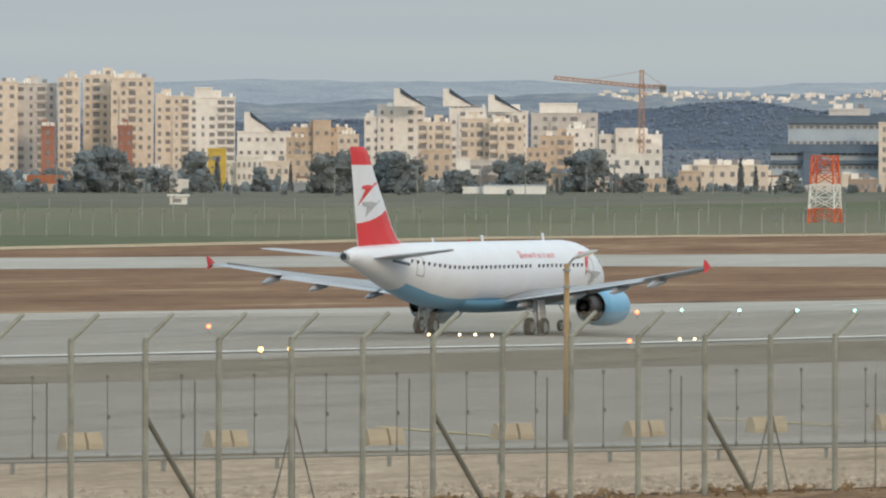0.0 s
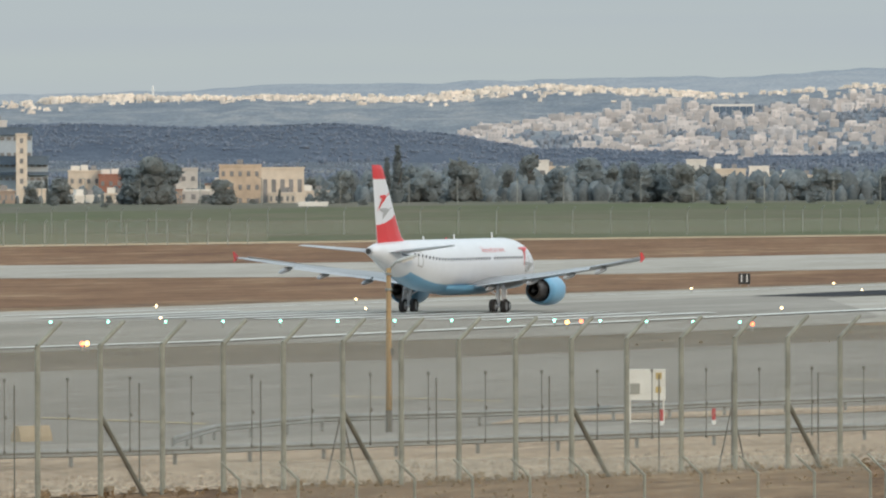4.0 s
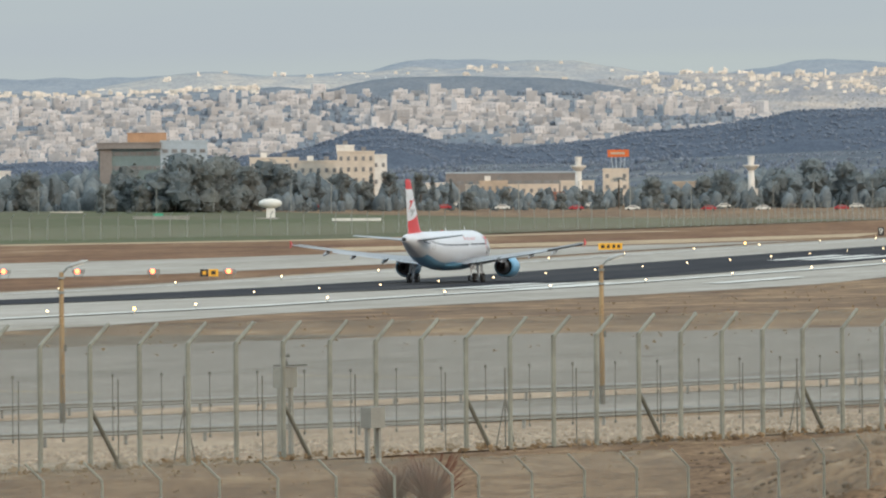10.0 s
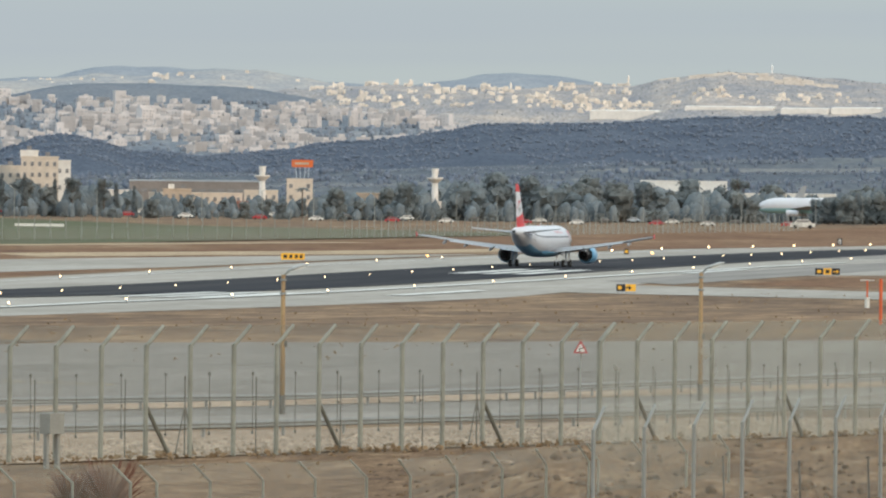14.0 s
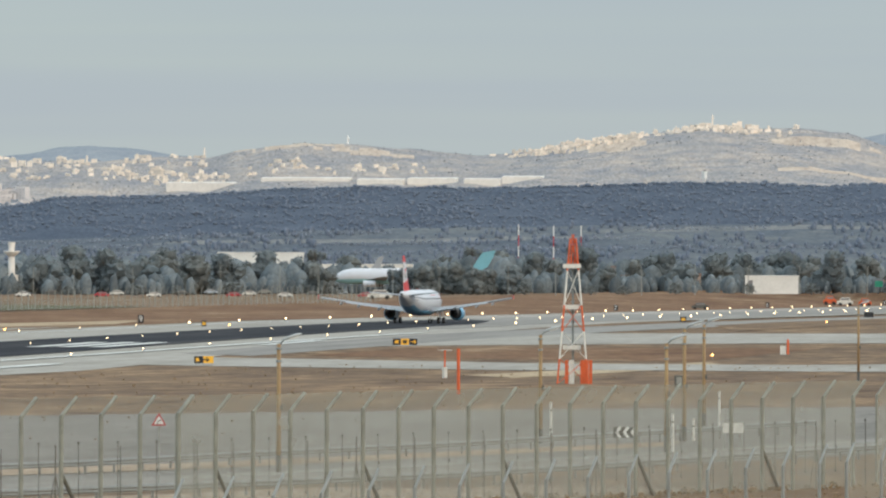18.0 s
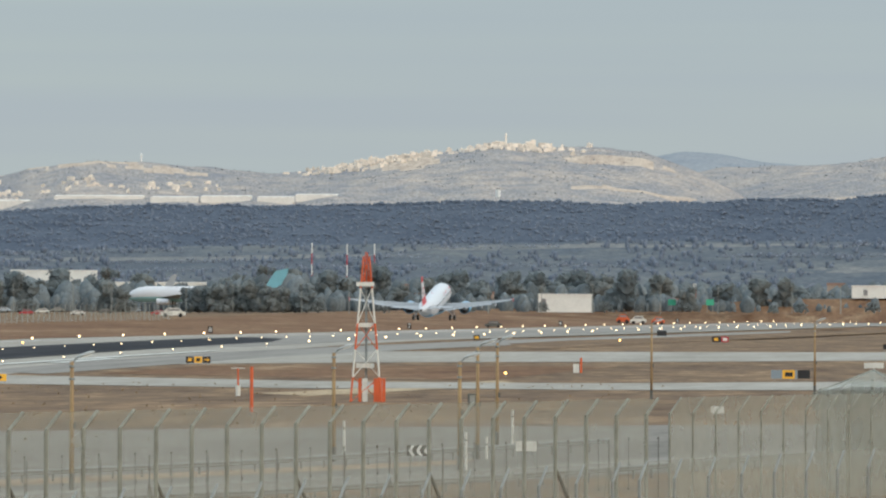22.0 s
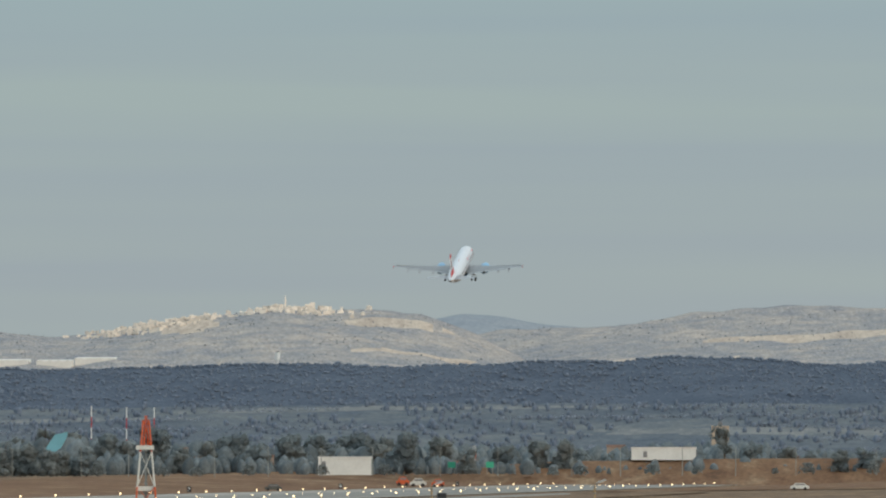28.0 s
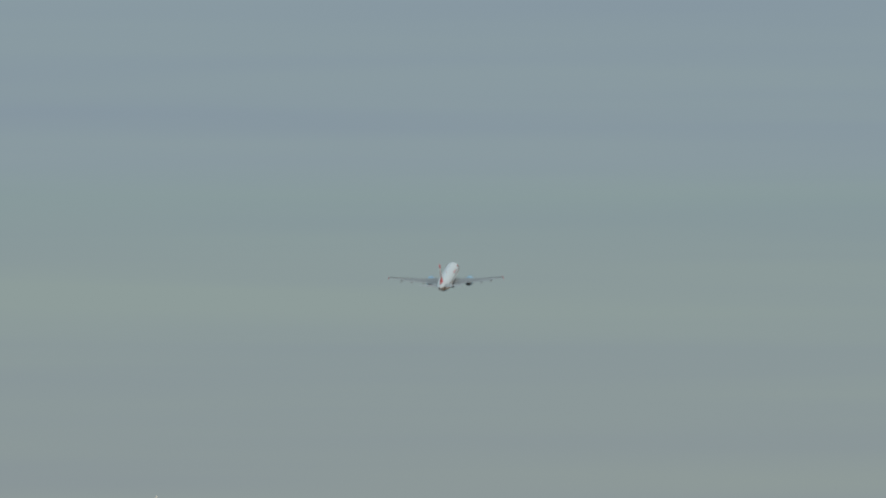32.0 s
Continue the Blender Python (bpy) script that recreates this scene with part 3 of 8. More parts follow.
def wing_rings(sections, thick):
    """Rounded aerofoil rings; sections are (y, leading x, trailing x, z, thickness share)."""
    rings = []
    for y, le, te, z, th in sections:
        c = te - le
        r = []
        for u, v in ((0, 0), (0.03, 0.32), (0.12, 0.48), (0.35, 0.55), (0.65, 0.34), (1, 0.02), (1, -0.02), (0.65, -0.22), (0.35, -0.42), (0.12, -0.40), (0.03, -0.24)):
            r.append((NOSE - (le + u * c), y, z + v * c * th * thick))
        rings.append(r)
    return rings


def fin_rings(sections):
    rings = []
    for z, le, te, th in sections:
        c = te - le
        rings.append([(NOSE - (le + u * c), v * c * th, z) for u, v in ((0, 0), (0.05, 0.3), (0.3, 0.5), (0.65, 0.35), (1, 0.03), (1, -0.03), (0.65, -0.35), (0.3, -0.5), (0.05, -0.3))])
    return rings


def wheel(parent, name, c, r, w):
    bm = B()
    prof = [(-w / 2, r * 0.62), (-w / 2, r * 0.9), (-w * 0.36, r), (w * 0.36, r), (w / 2, r * 0.9), (w / 2, r * 0.62)]
    n = 20
    loft(bm, [[(c[0] + math.cos(t) * q, c[1] + y, c[2] + math.sin(t) * q) for t in [2 * math.pi * i / n for i in range(n)]] for y, q in prof], caps=(False, False))
    tyre = part(name, bm, M_tyre, parent, smooth=True)
    bm = B()
    rod(bm, (c[0], c[1] - w * 0.4, c[2]), (c[0], c[1] + w * 0.4, c[2]), r * 0.63, n=16)
    rod(bm, (c[0], c[1] - w * 0.5, c[2]), (c[0], c[1] + w * 0.5, c[2]), r * 0.22, n=10)
    part("rim", bm, M_asilver, tyre)


plane_wings = []


def airliner():
    a = empty("airliner", pose(486.8, RUNWAY_Y, 0), "white twin-engined airliner with red and white fin, blue belly and engines", "airplane")
    n = 28
    # fuselage
    def under(p):
        w, top, bot = skin(NOSE - p.x)
        return abs(math.atan2(p.y / max(w, 0.01), (p.z - (top + bot) / 2) / max((top - bot) / 2, 0.01)))
    bm = B()
    xs = sorted({s[0] for s in STATIONS} | {x * 1.0 for x in range(7, 37)})
    loft(bm, [[body_point(x, 2 * math.pi * (i + 0.5) / n) for i in range(n)] for x in xs],
         mi=lambda p, q, r: 1 if min(under(p), under(q)) > 2.34 and -13 < p.x < 14.5 else 0)
    part("fuselage", bm, (M_awhite, M_ablue), a, "white fuselage with a sky blue belly", smooth=True)
    # belly fairing
    bm = B()
    rings = []
    for x, w, zb in ((10.6, 1.2, 1.80), (11.6, 1.9, 1.55), (13.0, 2.25, 1.42), (16, 2.35, 1.40), (19, 2.3, 1.42), (21, 1.95, 1.55), (22.6, 1.2, 1.80)):
        rings.append([(NOSE - x, w * math.sin(t), 2.25 + (2.25 - zb) * math.cos(t)) for t in [math.pi * (0.5 + i / 12) for i in range(13)]])
    loft(bm, rings, closed=False, caps=(False, False))
    bmesh.ops.recalc_face_normals(bm, faces=bm.faces)
    part("belly_fairing", bm, M_ablue, a, "sky blue wing root fairing", smooth=True)
    bm = B()
    rod(bm, (NOSE - 37.38, 0, 5.08), (NOSE - 37.62, 0, 5.09), 0.31, 0.27, 18)
    rod(bm, (NOSE - 37.60, 0, 5.09), (NOSE - 37.64, 0, 5.09), 0.22, 0.22, 14, 1)
    part("tail_exhaust", bm, (M_asilver, M_adark), a, "round metal exhaust in the tail cone")
    for side in (1, -1):
        # wing
        sec = [(1.2, 11.2, 18.6, 2.15, 0.15), (2.2, 11.6, 18.5, 2.28, 0.15), (6.4, 14.35, 18.75, 2.85, 0.125), (11.5, 17.2, 20.3, 3.52, 0.115), (16.4, 20.1, 21.75, 4.28, 0.11), (16.95, 20.55, 21.9, 4.36, 0.09)]
        bm = B()
        loft(bm, [[(p[0], p[1] * side, p[2]) for p in r] for r in wing_rings(sec, 1.0)])
        bmesh.ops.recalc_face_normals(bm, faces=bm.faces)
        wing = part("wing", bm, M_agrey, a, "grey swept wing", smooth=False)
        plane_wings.append((wing, side))
        bm = B()
        for (y0, l0, t0, z0, _), (y1, l1, t1, z1, _) in zip(sec[1:], sec[2:-1]):
            loft(bm, [[(NOSE - l - 0.02 + o, y * side, z + v) for o, v in ((0.04, 0.0), (-0.12, 0.13), (-0.32, 0.2), (-0.30, 0.14), (-0.1, -0.13))] for y, l, z in ((y0, l0, z0), (y1, l1, z1))])
        bmesh.ops.recalc_face_normals(bm, faces=bm.faces)
        part("slat", bm, M_asilver, wing, "bright metal leading edge")
        for y0, y1 in ((2.3, 6.3), (6.5, 12.4)):
            bm = B()
            rr = []
            for y in (y0, y1):
                te, z = mix([(1.2, 18.6), (2.2, 18.5), (6.4, 18.75), (11.5, 20.3), (16.4, 21.75)], y), mix([(1.2, 2.15), (2.2, 2.28), (6.4, 2.85), (11.5, 3.52), (16.4, 4.28)], y)
                c = mix([(2.2, 1.5), (6.4, 1.15), (12.4, 0.85)], y)
                rr.append([(NOSE - te + c * 0.45, y * side, z + 0.05), (NOSE - te - c * 0.1, y * side, z - 0.02), (NOSE - te - c * 0.62, y * side, z - 0.18), (NOSE - te + c * 0.2, y * side, z - 0.16)])
            loft(bm, rr)
            bmesh.ops.recalc_face_normals(bm, faces=bm.faces)
            part("flap", bm, M_flap, wing, "lowered pale trailing edge flap")
        bm = B()
        rr = []
        for y in (12.6, 16.3):
            te, z = mix([(11.5, 20.3), (16.4, 21.75)], y), mix([(11.5, 3.52), (16.4, 4.28)], y)
            rr.append([(NOSE - te + 0.5, y * side, z + 0.075), (NOSE - te - 0.05, y * side, z + 0.02), (NOSE - te - 0.05, y * side, z - 0.01), (NOSE - te + 0.5, y * side, z - 0.03)])
        loft(bm, rr)
        bmesh.ops.recalc_face_normals(bm, faces=bm.faces)
        part("aileron", bm, M_flap, wing)
        for y in (3.4, 6.9, 10.3, 13.2):
            te, z = mix([(2.2, 18.5), (6.4, 18.75), (11.5, 20.3), (16.4, 21.75)], y), mix([(2.2, 2.28), (6.4, 2.85), (11.5, 3.52), (16.4, 4.28)], y)
            bm = B()
            loft(bm, [[(NOSE - te + o, y * side + w * math.cos(t), z - 0.22 - d + w * 1.2 * math.sin(t)) for t in [2 * math.pi * i / 8 for i in range(8)]] for o, w, d in ((1.9, 0.03, 0.0), (1.3, 0.15, 0.08), (0.4, 0.2, 0.15), (-0.5, 0.16, 0.28), (-1.2, 0.03, 0.36))])
            bmesh.ops.recalc_face_normals(bm, faces=bm.faces)
            part("flap_fairing", bm, M_flap, wing, smooth=True)
        bm = B()
        fence = [(20.95, 0.02), (21.55, 0.38), (22.0, 0.5), (22.0, 0.17), (21.9, -0.06), (22.0, -0.30), (21.65, -0.24)]
        loft(bm, [[(NOSE - x, (16.98 + o + abs(z) * 0.08) * side, 4.36 + z) for x, z in fence] for o in (-0.03, 0.04)])
        bmesh.ops.recalc_face_normals(bm, faces=bm.faces)
        part("wingtip_fence", bm, M_ared, wing, "red wingtip fence")
        # engine
        ey, ez, ex = 5.75 * side, 1.78, 10.0
        bm = B()
        prof = [(0.55, 0.86), (0.15, 0.93), (0.0, 1.02), (0.12, 1.1), (0.7, 1.2), (1.7, 1.24), (2.9, 1.19), (3.8, 1.04), (3.8, 0.98), (3.3, 0.92)]
        loft(bm, [[(NOSE - ex - u, ey + q * math.cos(t), ez + q * math.sin(t)) for t in [2 * math.pi * i / 28 for i in range(28)]] for u, q in prof], caps=(False, False))
        bmesh.ops.recalc_face_normals(bm, faces=bm.faces)
        eng = part("engine", bm, M_ablue, a, "sky blue engine cowling", smooth=True)
        bm = B()
        prof = [(3.1, 0.5), (3.3, 0.8), (3.8, 0.78), (4.5, 0.62), (5.0, 0.5), (4.95, 0.44)]
        loft(bm, [[(NOSE - ex - u, ey + q * math.cos(t), ez + q * math.sin(t)) for t in [2 * math.pi * i / 24 for i in range(24)]] for u, q in prof], caps=(True, False))
        bmesh.ops.recalc_face_normals(bm, faces=bm.faces)
        part("core_nozzle", bm, M_abrown, eng, "dark burnt metal exhaust nozzle", smooth=True)
        bm = B()
        rod(bm, (NOSE - ex - 4.6, ey, ez), (NOSE - ex - 5.5, ey, ez), 0.34, 0.05, 16)
        part("exhaust_cone", bm, M_adark, eng, smooth=True)
        bm = B()
        rod(bm, (NOSE - ex - 0.9, ey, ez), (NOSE - ex - 1.0, ey, ez), 0.9, 0.9, 24)
        rod(bm, (NOSE - ex - 0.45, ey, ez), (NOSE - ex - 0.95, ey, ez), 0.05, 0.3, 14)
        part("fan", bm, M_adark, eng)
        bm = B()
        rod(bm, (NOSE - ex - 3.4, ey, ez), (NOSE - ex - 3.35, ey, ez), 0.95, 0.95, 24)
        part("bypass_duct", bm, M_adark, eng, "black fan duct opening")
        bm = B()
        loft(bm, [[(NOSE - x, ey + o, z) for x, z in ((10.9, ez + 1.1), (14.2, ez + 0.95), (17.0, 2.35), (17.2, 2.6), (13.6, 2.75))] for o in (-0.17, 0.17)])
        bmesh.ops.recalc_face_normals(bm, faces=bm.faces)
        part("pylon", bm, M_awhite, eng)
        # tailplane
        bm = B()
        loft(bm, [[(p[0], p[1] * side, p[2]) for p in r] for r in wing_rings([(0.5, 31.2, 35.1, 4.95, 0.1), (1.3, 31.8, 35.2, 5.03, 0.1), (6.0, 34.75, 36.35, 5.50, 0.09), (6.22, 35.1, 36.4, 5.53, 0.06)], 1.0)])
        bmesh.ops.recalc_face_normals(bm, faces=bm.faces)
        part("tailplane", bm, M_flap, a, "pale grey tailplane")
    # fin in its coloured fields
    def edge(z):
        return mix([(5.6, 28.6), (6.1, 30.1), (7.0, 30.95), (11.5, 34.35), (11.76, 34.75)], z), mix([(5.6, 35.6), (11.76, 36.75)], z)
    levels = [5.55, 6.1, 7.0, 7.6, 8.2, 9.0, 9.8, 10.65, 11.45, 11.76]
    bm = B()
    loft(bm, fin_rings([(z, *edge(z), 0.09 if z < 11.6 else 0.05) for z in levels]), mi=0)
    bmesh.ops.recalc_face_normals(bm, faces=bm.faces)
    for f in bm.faces:
        c = f.calc_center_median()
        f.material_index = 1 if c.z > 10.65 else 0
    fin = part("fin", bm, (M_awhite, M_ared), a, "white tail fin with a red tip", smooth=False)
    for side in (1, -1):
        bm = B()

        def skin_y(x, z):
            le, te = edge(z)
            u = min(1, max(0, (x - le) / (te - le)))
            return (te - le) * 0.09 * mix([(0, 0), (0.05, 0.3), (0.3, 0.5), (0.65, 0.35), (1, 0.03)], u) + 0.012
        rows = []
        for i in range(15):
            u = i / 14
            col = []
            for k in range(7):
                v = k / 6
                z = 5.7 + v * (7.1 + 0.95 * (1 - u) ** 0.8 * 0 + 0.9 * u ** 1.6 - 5.7)
                le, te = edge(z)
                x = le + 0.04 + (te - le - 0.06) * (1 - u)
                col.append((NOSE - x, side * skin_y(x, z), z))
            rows.append(col)
        loft(bm, rows, closed=False, caps=(False, False))
        part("fin_band", bm, M_ared, fin, "red curved field at the foot of the fin")
        for m, shapes in ((M_ared, ([(35.3, 9.2), (35.3, 9.36), (33.1, 9.6), (34.2, 9.14)], [(34.75, 9.24), (33.6, 9.42), (35.8, 8.15)])), (M_mgrey, ([(35.2, 8.2), (35.2, 8.38), (32.7, 8.48), (33.9, 8.0)], [(34.5, 8.2), (33.3, 8.3), (34.85, 7.5)]))):
            bm = B()
            for shape in shapes:
                bm.faces.new([bm.verts.new((NOSE - x, side * (skin_y(x, z) + 0.03), z)) for x, z in shape])
            bmesh.ops.triangulate(bm, faces=bm.faces)
            part("tail_emblem", bm, m, fin, "flat painted arrow shape")
    # cabin windows, doors, bars for the titles
    for side in (1, -1):
        pane = None
        for i in range(38):
            x = 6.6 + i * 0.66
            if 13.6 < x < 14.3:
                continue
            if pane is None:
                bm = B()
                box(bm, (0, 0, 0), (0.24, 0.05, 0.34))
                pane = part("cabin_window", bm, M_glass, a)
                ob = pane
            else:
                ob = new("cabin_window", pane.data)
                ob.parent = a
            ob.matrix_basis = Matrix.Translation(body_point(x, side * 1.36, -0.012)) @ Matrix.Rotation(side * -0.21, 4, "X")
        for x, z0, z1, w in ((5.2, 3.35, 5.2, 0.85), (30.1, 3.6, 5.25, 0.8)):
            bm = B()
            for xa in (x - w / 2, x + w / 2):
                for k in range(6):
                    ang = side * (1.1 + 0.75 * k / 6)
                    rod(bm, body_point(xa, ang, 0.006), body_point(xa, ang + side * 0.125, 0.006), 0.022, n=4)
            for ang in (1.1, 1.85):
                rod(bm, body_point(x - w / 2, side * ang, 0.006), body_point(x + w / 2, side * ang, 0.006), 0.022 if ang < 1.5 else 0.05, n=4)
            part("cabin_door", bm, M_mgrey, a, "grey outlined cabin door")
        for k in range(8):                             # one plain glyph of thin strokes for each letter of the title
            bm = B()
            x0 = 10.3 + 0.68 * (k if side > 0 else 7 - k)
            top = 0.80 if k == 0 else (0.86 if k in (3,) else 0.92)
            for xa in ((x0, x0 + 0.34) if k not in (3, 5) else (x0 + 0.17,)):
                loft(bm, [[body_point(xa + o, side * q, 0.012) for o in (0, 0.11)] for q in (top, 0.98, 1.08)], closed=False, caps=(False, False))
            for q0, q1 in (((0.93, 0.96),) if k % 2 else ((1.0, 1.03),)):
                loft(bm, [[body_point(x0 + o, side * q, 0.012) for o in (0.02, 0.43)] for q in (q0, q1)], closed=False, caps=(False, False))
            part("title_glyph", bm, M_ared, a, "red stroke of the painted title")
        bm = B()
        loft(bm, [[body_point(x, side * q, 0.013) for x in (31.3, 32.0, 32.6, 33.2)] for q in (1.42, 1.56)], closed=False, caps=(False, False))
        part("registration_bar", bm, M_glass, a, "dark bar of small lettering")
        for m, shapes in ((M_ared, ([(6.5, 0.98), (6.5, 0.9), (3.8, 0.8), (4.9, 1.03)], [(5.7, 0.95), (4.5, 0.88), (6.0, 1.35)], [(5.95, 1.2), (5.55, 1.22), (6.2, 1.7)])), (M_mgrey, ([(6.0, 1.5), (6.0, 1.58), (3.3, 1.5), (4.3, 1.72)], [(5.2, 1.6), (4.0, 1.58), (5.5, 2.0)]))):
            bm = B()
            for shape in shapes:
                bm.faces.new([bm.verts.new(body_point(x, side * q, 0.06)) for x, q in shape])
            bmesh.ops.triangulate(bm, faces=bm.faces)
            part("emblem", bm, m, a, "flat painted arrow shape")
        bm = B()
        loft(bm, [[body_point(x, side * q, 0.01) for x in (1.55, 2.0, 2.5, 3.0)] for q in (0.75, 0.95, 1.12)], closed=False, caps=(False, False))
        part("cockpit_window", bm, M_glass, a, "dark cockpit side window")
    for x, h in ((8.3, 0.5), (17.5, 0.42), (24.8, 0.3)):
        bm = B()
        loft(bm, [[(NOSE - x + o, s, 5.85 + z) for o, s in ((0.2, 0), (0, 0.03), (-0.2, 0), (0, -0.03))] for x, z in ((x, 0), (x + 0.15, h))])
        part("antenna", bm, M_awhite, a)
    bm = B()
    rod(bm, (NOSE - 19.5, 0, 5.88), (NOSE - 19.5, 0, 6.02), 0.09, 0.05, 8)
    part("beacon", bm, M_ared, a)
    # landing gear
    gears = []
    for side in (1, -1):
        g = new("main_gear")
        g.parent = a
        g.location = (0.15, 3.1 * side, 2.35)
        bm = B()
        y = 0.695 * side
        rod(bm, (-0.15, y, -1.75), (0.0, 0.5 * side, 0.1), 0.12, 0.16, 10)
        rod(bm, (-0.15, y - 0.5, -1.78), (-0.15, y + 0.5, -1.78), 0.09, n=8)
        rod(bm, (-0.1, y, -1.0), (-0.05, -1.0 * side, 0.0), 0.06, n=8)
        rod(bm, (-0.35, y, -1.5), (-0.35, y, -0.8), 0.05, n=6)
        strut = part("strut", bm, M_awhite, g, "white landing gear leg")
        bm = B()
        box(bm, (-0.05, y + 0.34 * side, -0.85), (1.0, 0.05, 1.5), 0, tilt=Matrix.Rotation(radians(6 * side), 4, "X"))
        part("gear_door", bm, M_awhite, strut)
        for o in (-0.46, 0.46):
            wheel(g, "tyre", (-0.15, y + o, -1.78), 0.57, 0.42)
        gears.append(g)
    g = new("nose_gear")
    g.parent = a
    g.location = (12.64, 0, 1.95)
    bm = B()
    rod(bm, (0, 0, -1.57), (0.15, 0, 0), 0.08, 0.1, 10)
    rod(bm, (0, -0.28, -1.57), (0, 0.28, -1.57), 0.06, n=8)
    rod(bm, (0.05, 0, -0.8), (-1.0, 0, 0), 0.05, n=6)
    part("strut", bm, M_awhite, g, "white nose gear leg")
    bm = B()
    for o in (-0.12, 0.12):
        rod(bm, (0.1, o, -0.55), (0.16, o, -0.55), 0.09, n=10)
    part("taxi_light", bm, M_mgrey, g)
    for o in (-0.25, 0.25):
        wheel(g, "tyre", (0, o, -1.57), 0.38, 0.22)
    gears.append(g)
    return a, gears


plane, plane_gears = airliner()


# ---- runway markings and lights ----
def marking(name, pts, width, lift, material, label):
    """A painted line of a given width through x, y points."""
    near, far = [], []
    for i, (x, y) in enumerate(pts):
        a, b = pts[max(0, i - 1)], pts[min(len(pts) - 1, i + 1)]
        d = Vector((b[0] - a[0], b[1] - a[1])).normalized()
        near.append((x + d.y * width / 2, y - d.x * width / 2))
        far.append((x - d.y * width / 2, y + d.x * width / 2))
    return sheet(name, near, far, lift, material, label, "marking")


marking("edge_line", [(296, 240), (380, 228), (427, 213), (440, 209.5), (456, 203.5), (475, 200.5), (510, 194), (585, 193), (660, 193.5), (740, 193), (818, 197), (955, 197), (1250, 191)], 1.8, 0.13, M_white, "white painted pavement edge line")
marking("far_edge_line", [(600, 247), (1000, 247), (2000, 247)], 0.6, 0.10, M_white, "thin white painted edge line")
for k in range(10):
    y = 201 + k * 4.3
    marking("threshold_stripe", [(596, y), (636, y)], 1.8, 0.11, M_white, "white painted threshold stripe")
for x, y in ((868, 199), (868, 203), (868, 207), (905, 186), (1085, 207), (1085, 211), (1085, 215), (1110, 190)):
    marking("touchdown_mark", [(x, y), (x + 46, y)], 2.4, 0.12, M_white, "white painted touchdown zone block")
for x0, y0, x1, y1 in ((313.5, 148.5, 303.5, 138), (330.5, 142, 323.5, 132.5), (350, 141, 343, 130.5), (387, 141, 380, 130), (425, 128, 418, 117), (455, 118, 448, 107)):
    marking("taxi_line", [(x0, y0), (x1, y1)], 0.4, 0.09, M_yellow, "yellow painted taxi line")
def raw_strip(name, near, far, lift, material, label, category, cells=6):
    """A ground strip between two edges given point by point."""
    bm, rows = B(), []
    for (a, b), (c, d) in zip(zip(near, near[1:]), zip(far, far[1:])):
        for i in range(5 if b == near[-1] else 4):
            t = i / 4
            p, q = Vector(a).lerp(Vector(b), t), Vector(c).lerp(Vector(d), t)
            rows.append([(*p.lerp(q, k / cells), sag(*p.lerp(q, k / cells)) + lift) for k in range(cells + 1)])
    loft(bm, rows, closed=False, caps=(False, False))
    bm.normal_update()
    if bm.faces[:][0].normal.z < 0:
        bmesh.ops.reverse_faces(bm, faces=bm.faces)
    tagged(link(name, bm, material), label, category, kind="structure")


sheet("taxi_exit", [(1020, 176), (1180, 172), (1420, 160), (1800, 155)], [(1040, 188), (1240, 188), (1500, 175), (2000, 172)], 0.05, M_runway, "grey asphalt exit taxiway", "taxiway")

# pale taxiways that leave towards the far corner of the field
raw_strip("cross_taxiway", [(1150, 186), (1168, 170), (1182, 155), (1192, 140), (1200, 119), (1216, 99), (1240, 70), (1270, 35)], [(1320, 196), (1318, 184), (1319, 172), (1320, 155), (1326, 131), (1331, 108), (1345, 80), (1365, 45)], 0.04, M_concrete, "pale concrete taxiway crossing the grass", "taxiway")
raw_strip("service_road", [(1000, 196), (980, 177), (972, 164), (960, 145), (953, 135), (957, 123), (951, 103), (956, 82), (975, 50)], [(1075, 204), (1052, 190), (1041, 176), (1023, 154), (1012, 143), (1007, 129), (1004, 109), (1022, 87), (1040, 55)], 0.05, M_concrete, "pale concrete road from the runway across the grass", "road")
raw_strip("soil_patch", [(1066, 178), (1056, 164), (1037, 142), (1030, 125)], [(1140, 176), (1145, 157), (1150, 140), (1150, 122)], 0.03, M_soil, "brown bare earth island", "soil")
sheet("soil_patch", [(1290, 150), (1500, 140), (1900, 132)], [(1400, 166), (1650, 160), (2100, 160)], 0.065, M_dry, "dry grass island beside the runway", "grass")
sheet("sand_patch", [(860, 122), (960, 112)], [(880, 130), (985, 118)], 0.03, M_sand, "bare pale sand on the verge", "sand")
sheet("far_verge", [(1500, 254), (2000, 252), (3300, 252)], [(1500, 330), (2000, 350), (3300, 380)], 0.03, M_soil, "brown bare earth beyond the runway", "soil", step=60, cells=8)
sheet("sand_patch", [(1210, 300), (1300, 272), (1390, 262)], [(1250, 318), (1350, 288), (1470, 272)], 0.06, M_sand, "bare pale sand on the verge", "sand")

M_lamp = glow("lamp_glow", (1.0, 0.74, 0.42), 4.5)
M_lampg = glow("green_glow", (0.25, 1.0, 0.75), 6.0)
M_lampr = glow("red_glow", (1.0, 0.16, 0.06), 6.0)
M_lampo = glow("orange_glow", (1.0, 0.55, 0.15), 6.0)
M_post = mat("galvanised_grey", (0.30, 0.31, 0.29), 0.6, 0.12, 1.2)


def ball(bm, c, r, n=8):
    bmesh.ops.create_icosphere(bm, subdivisions=2, radius=r, matrix=Matrix.Translation(c))
    return bm


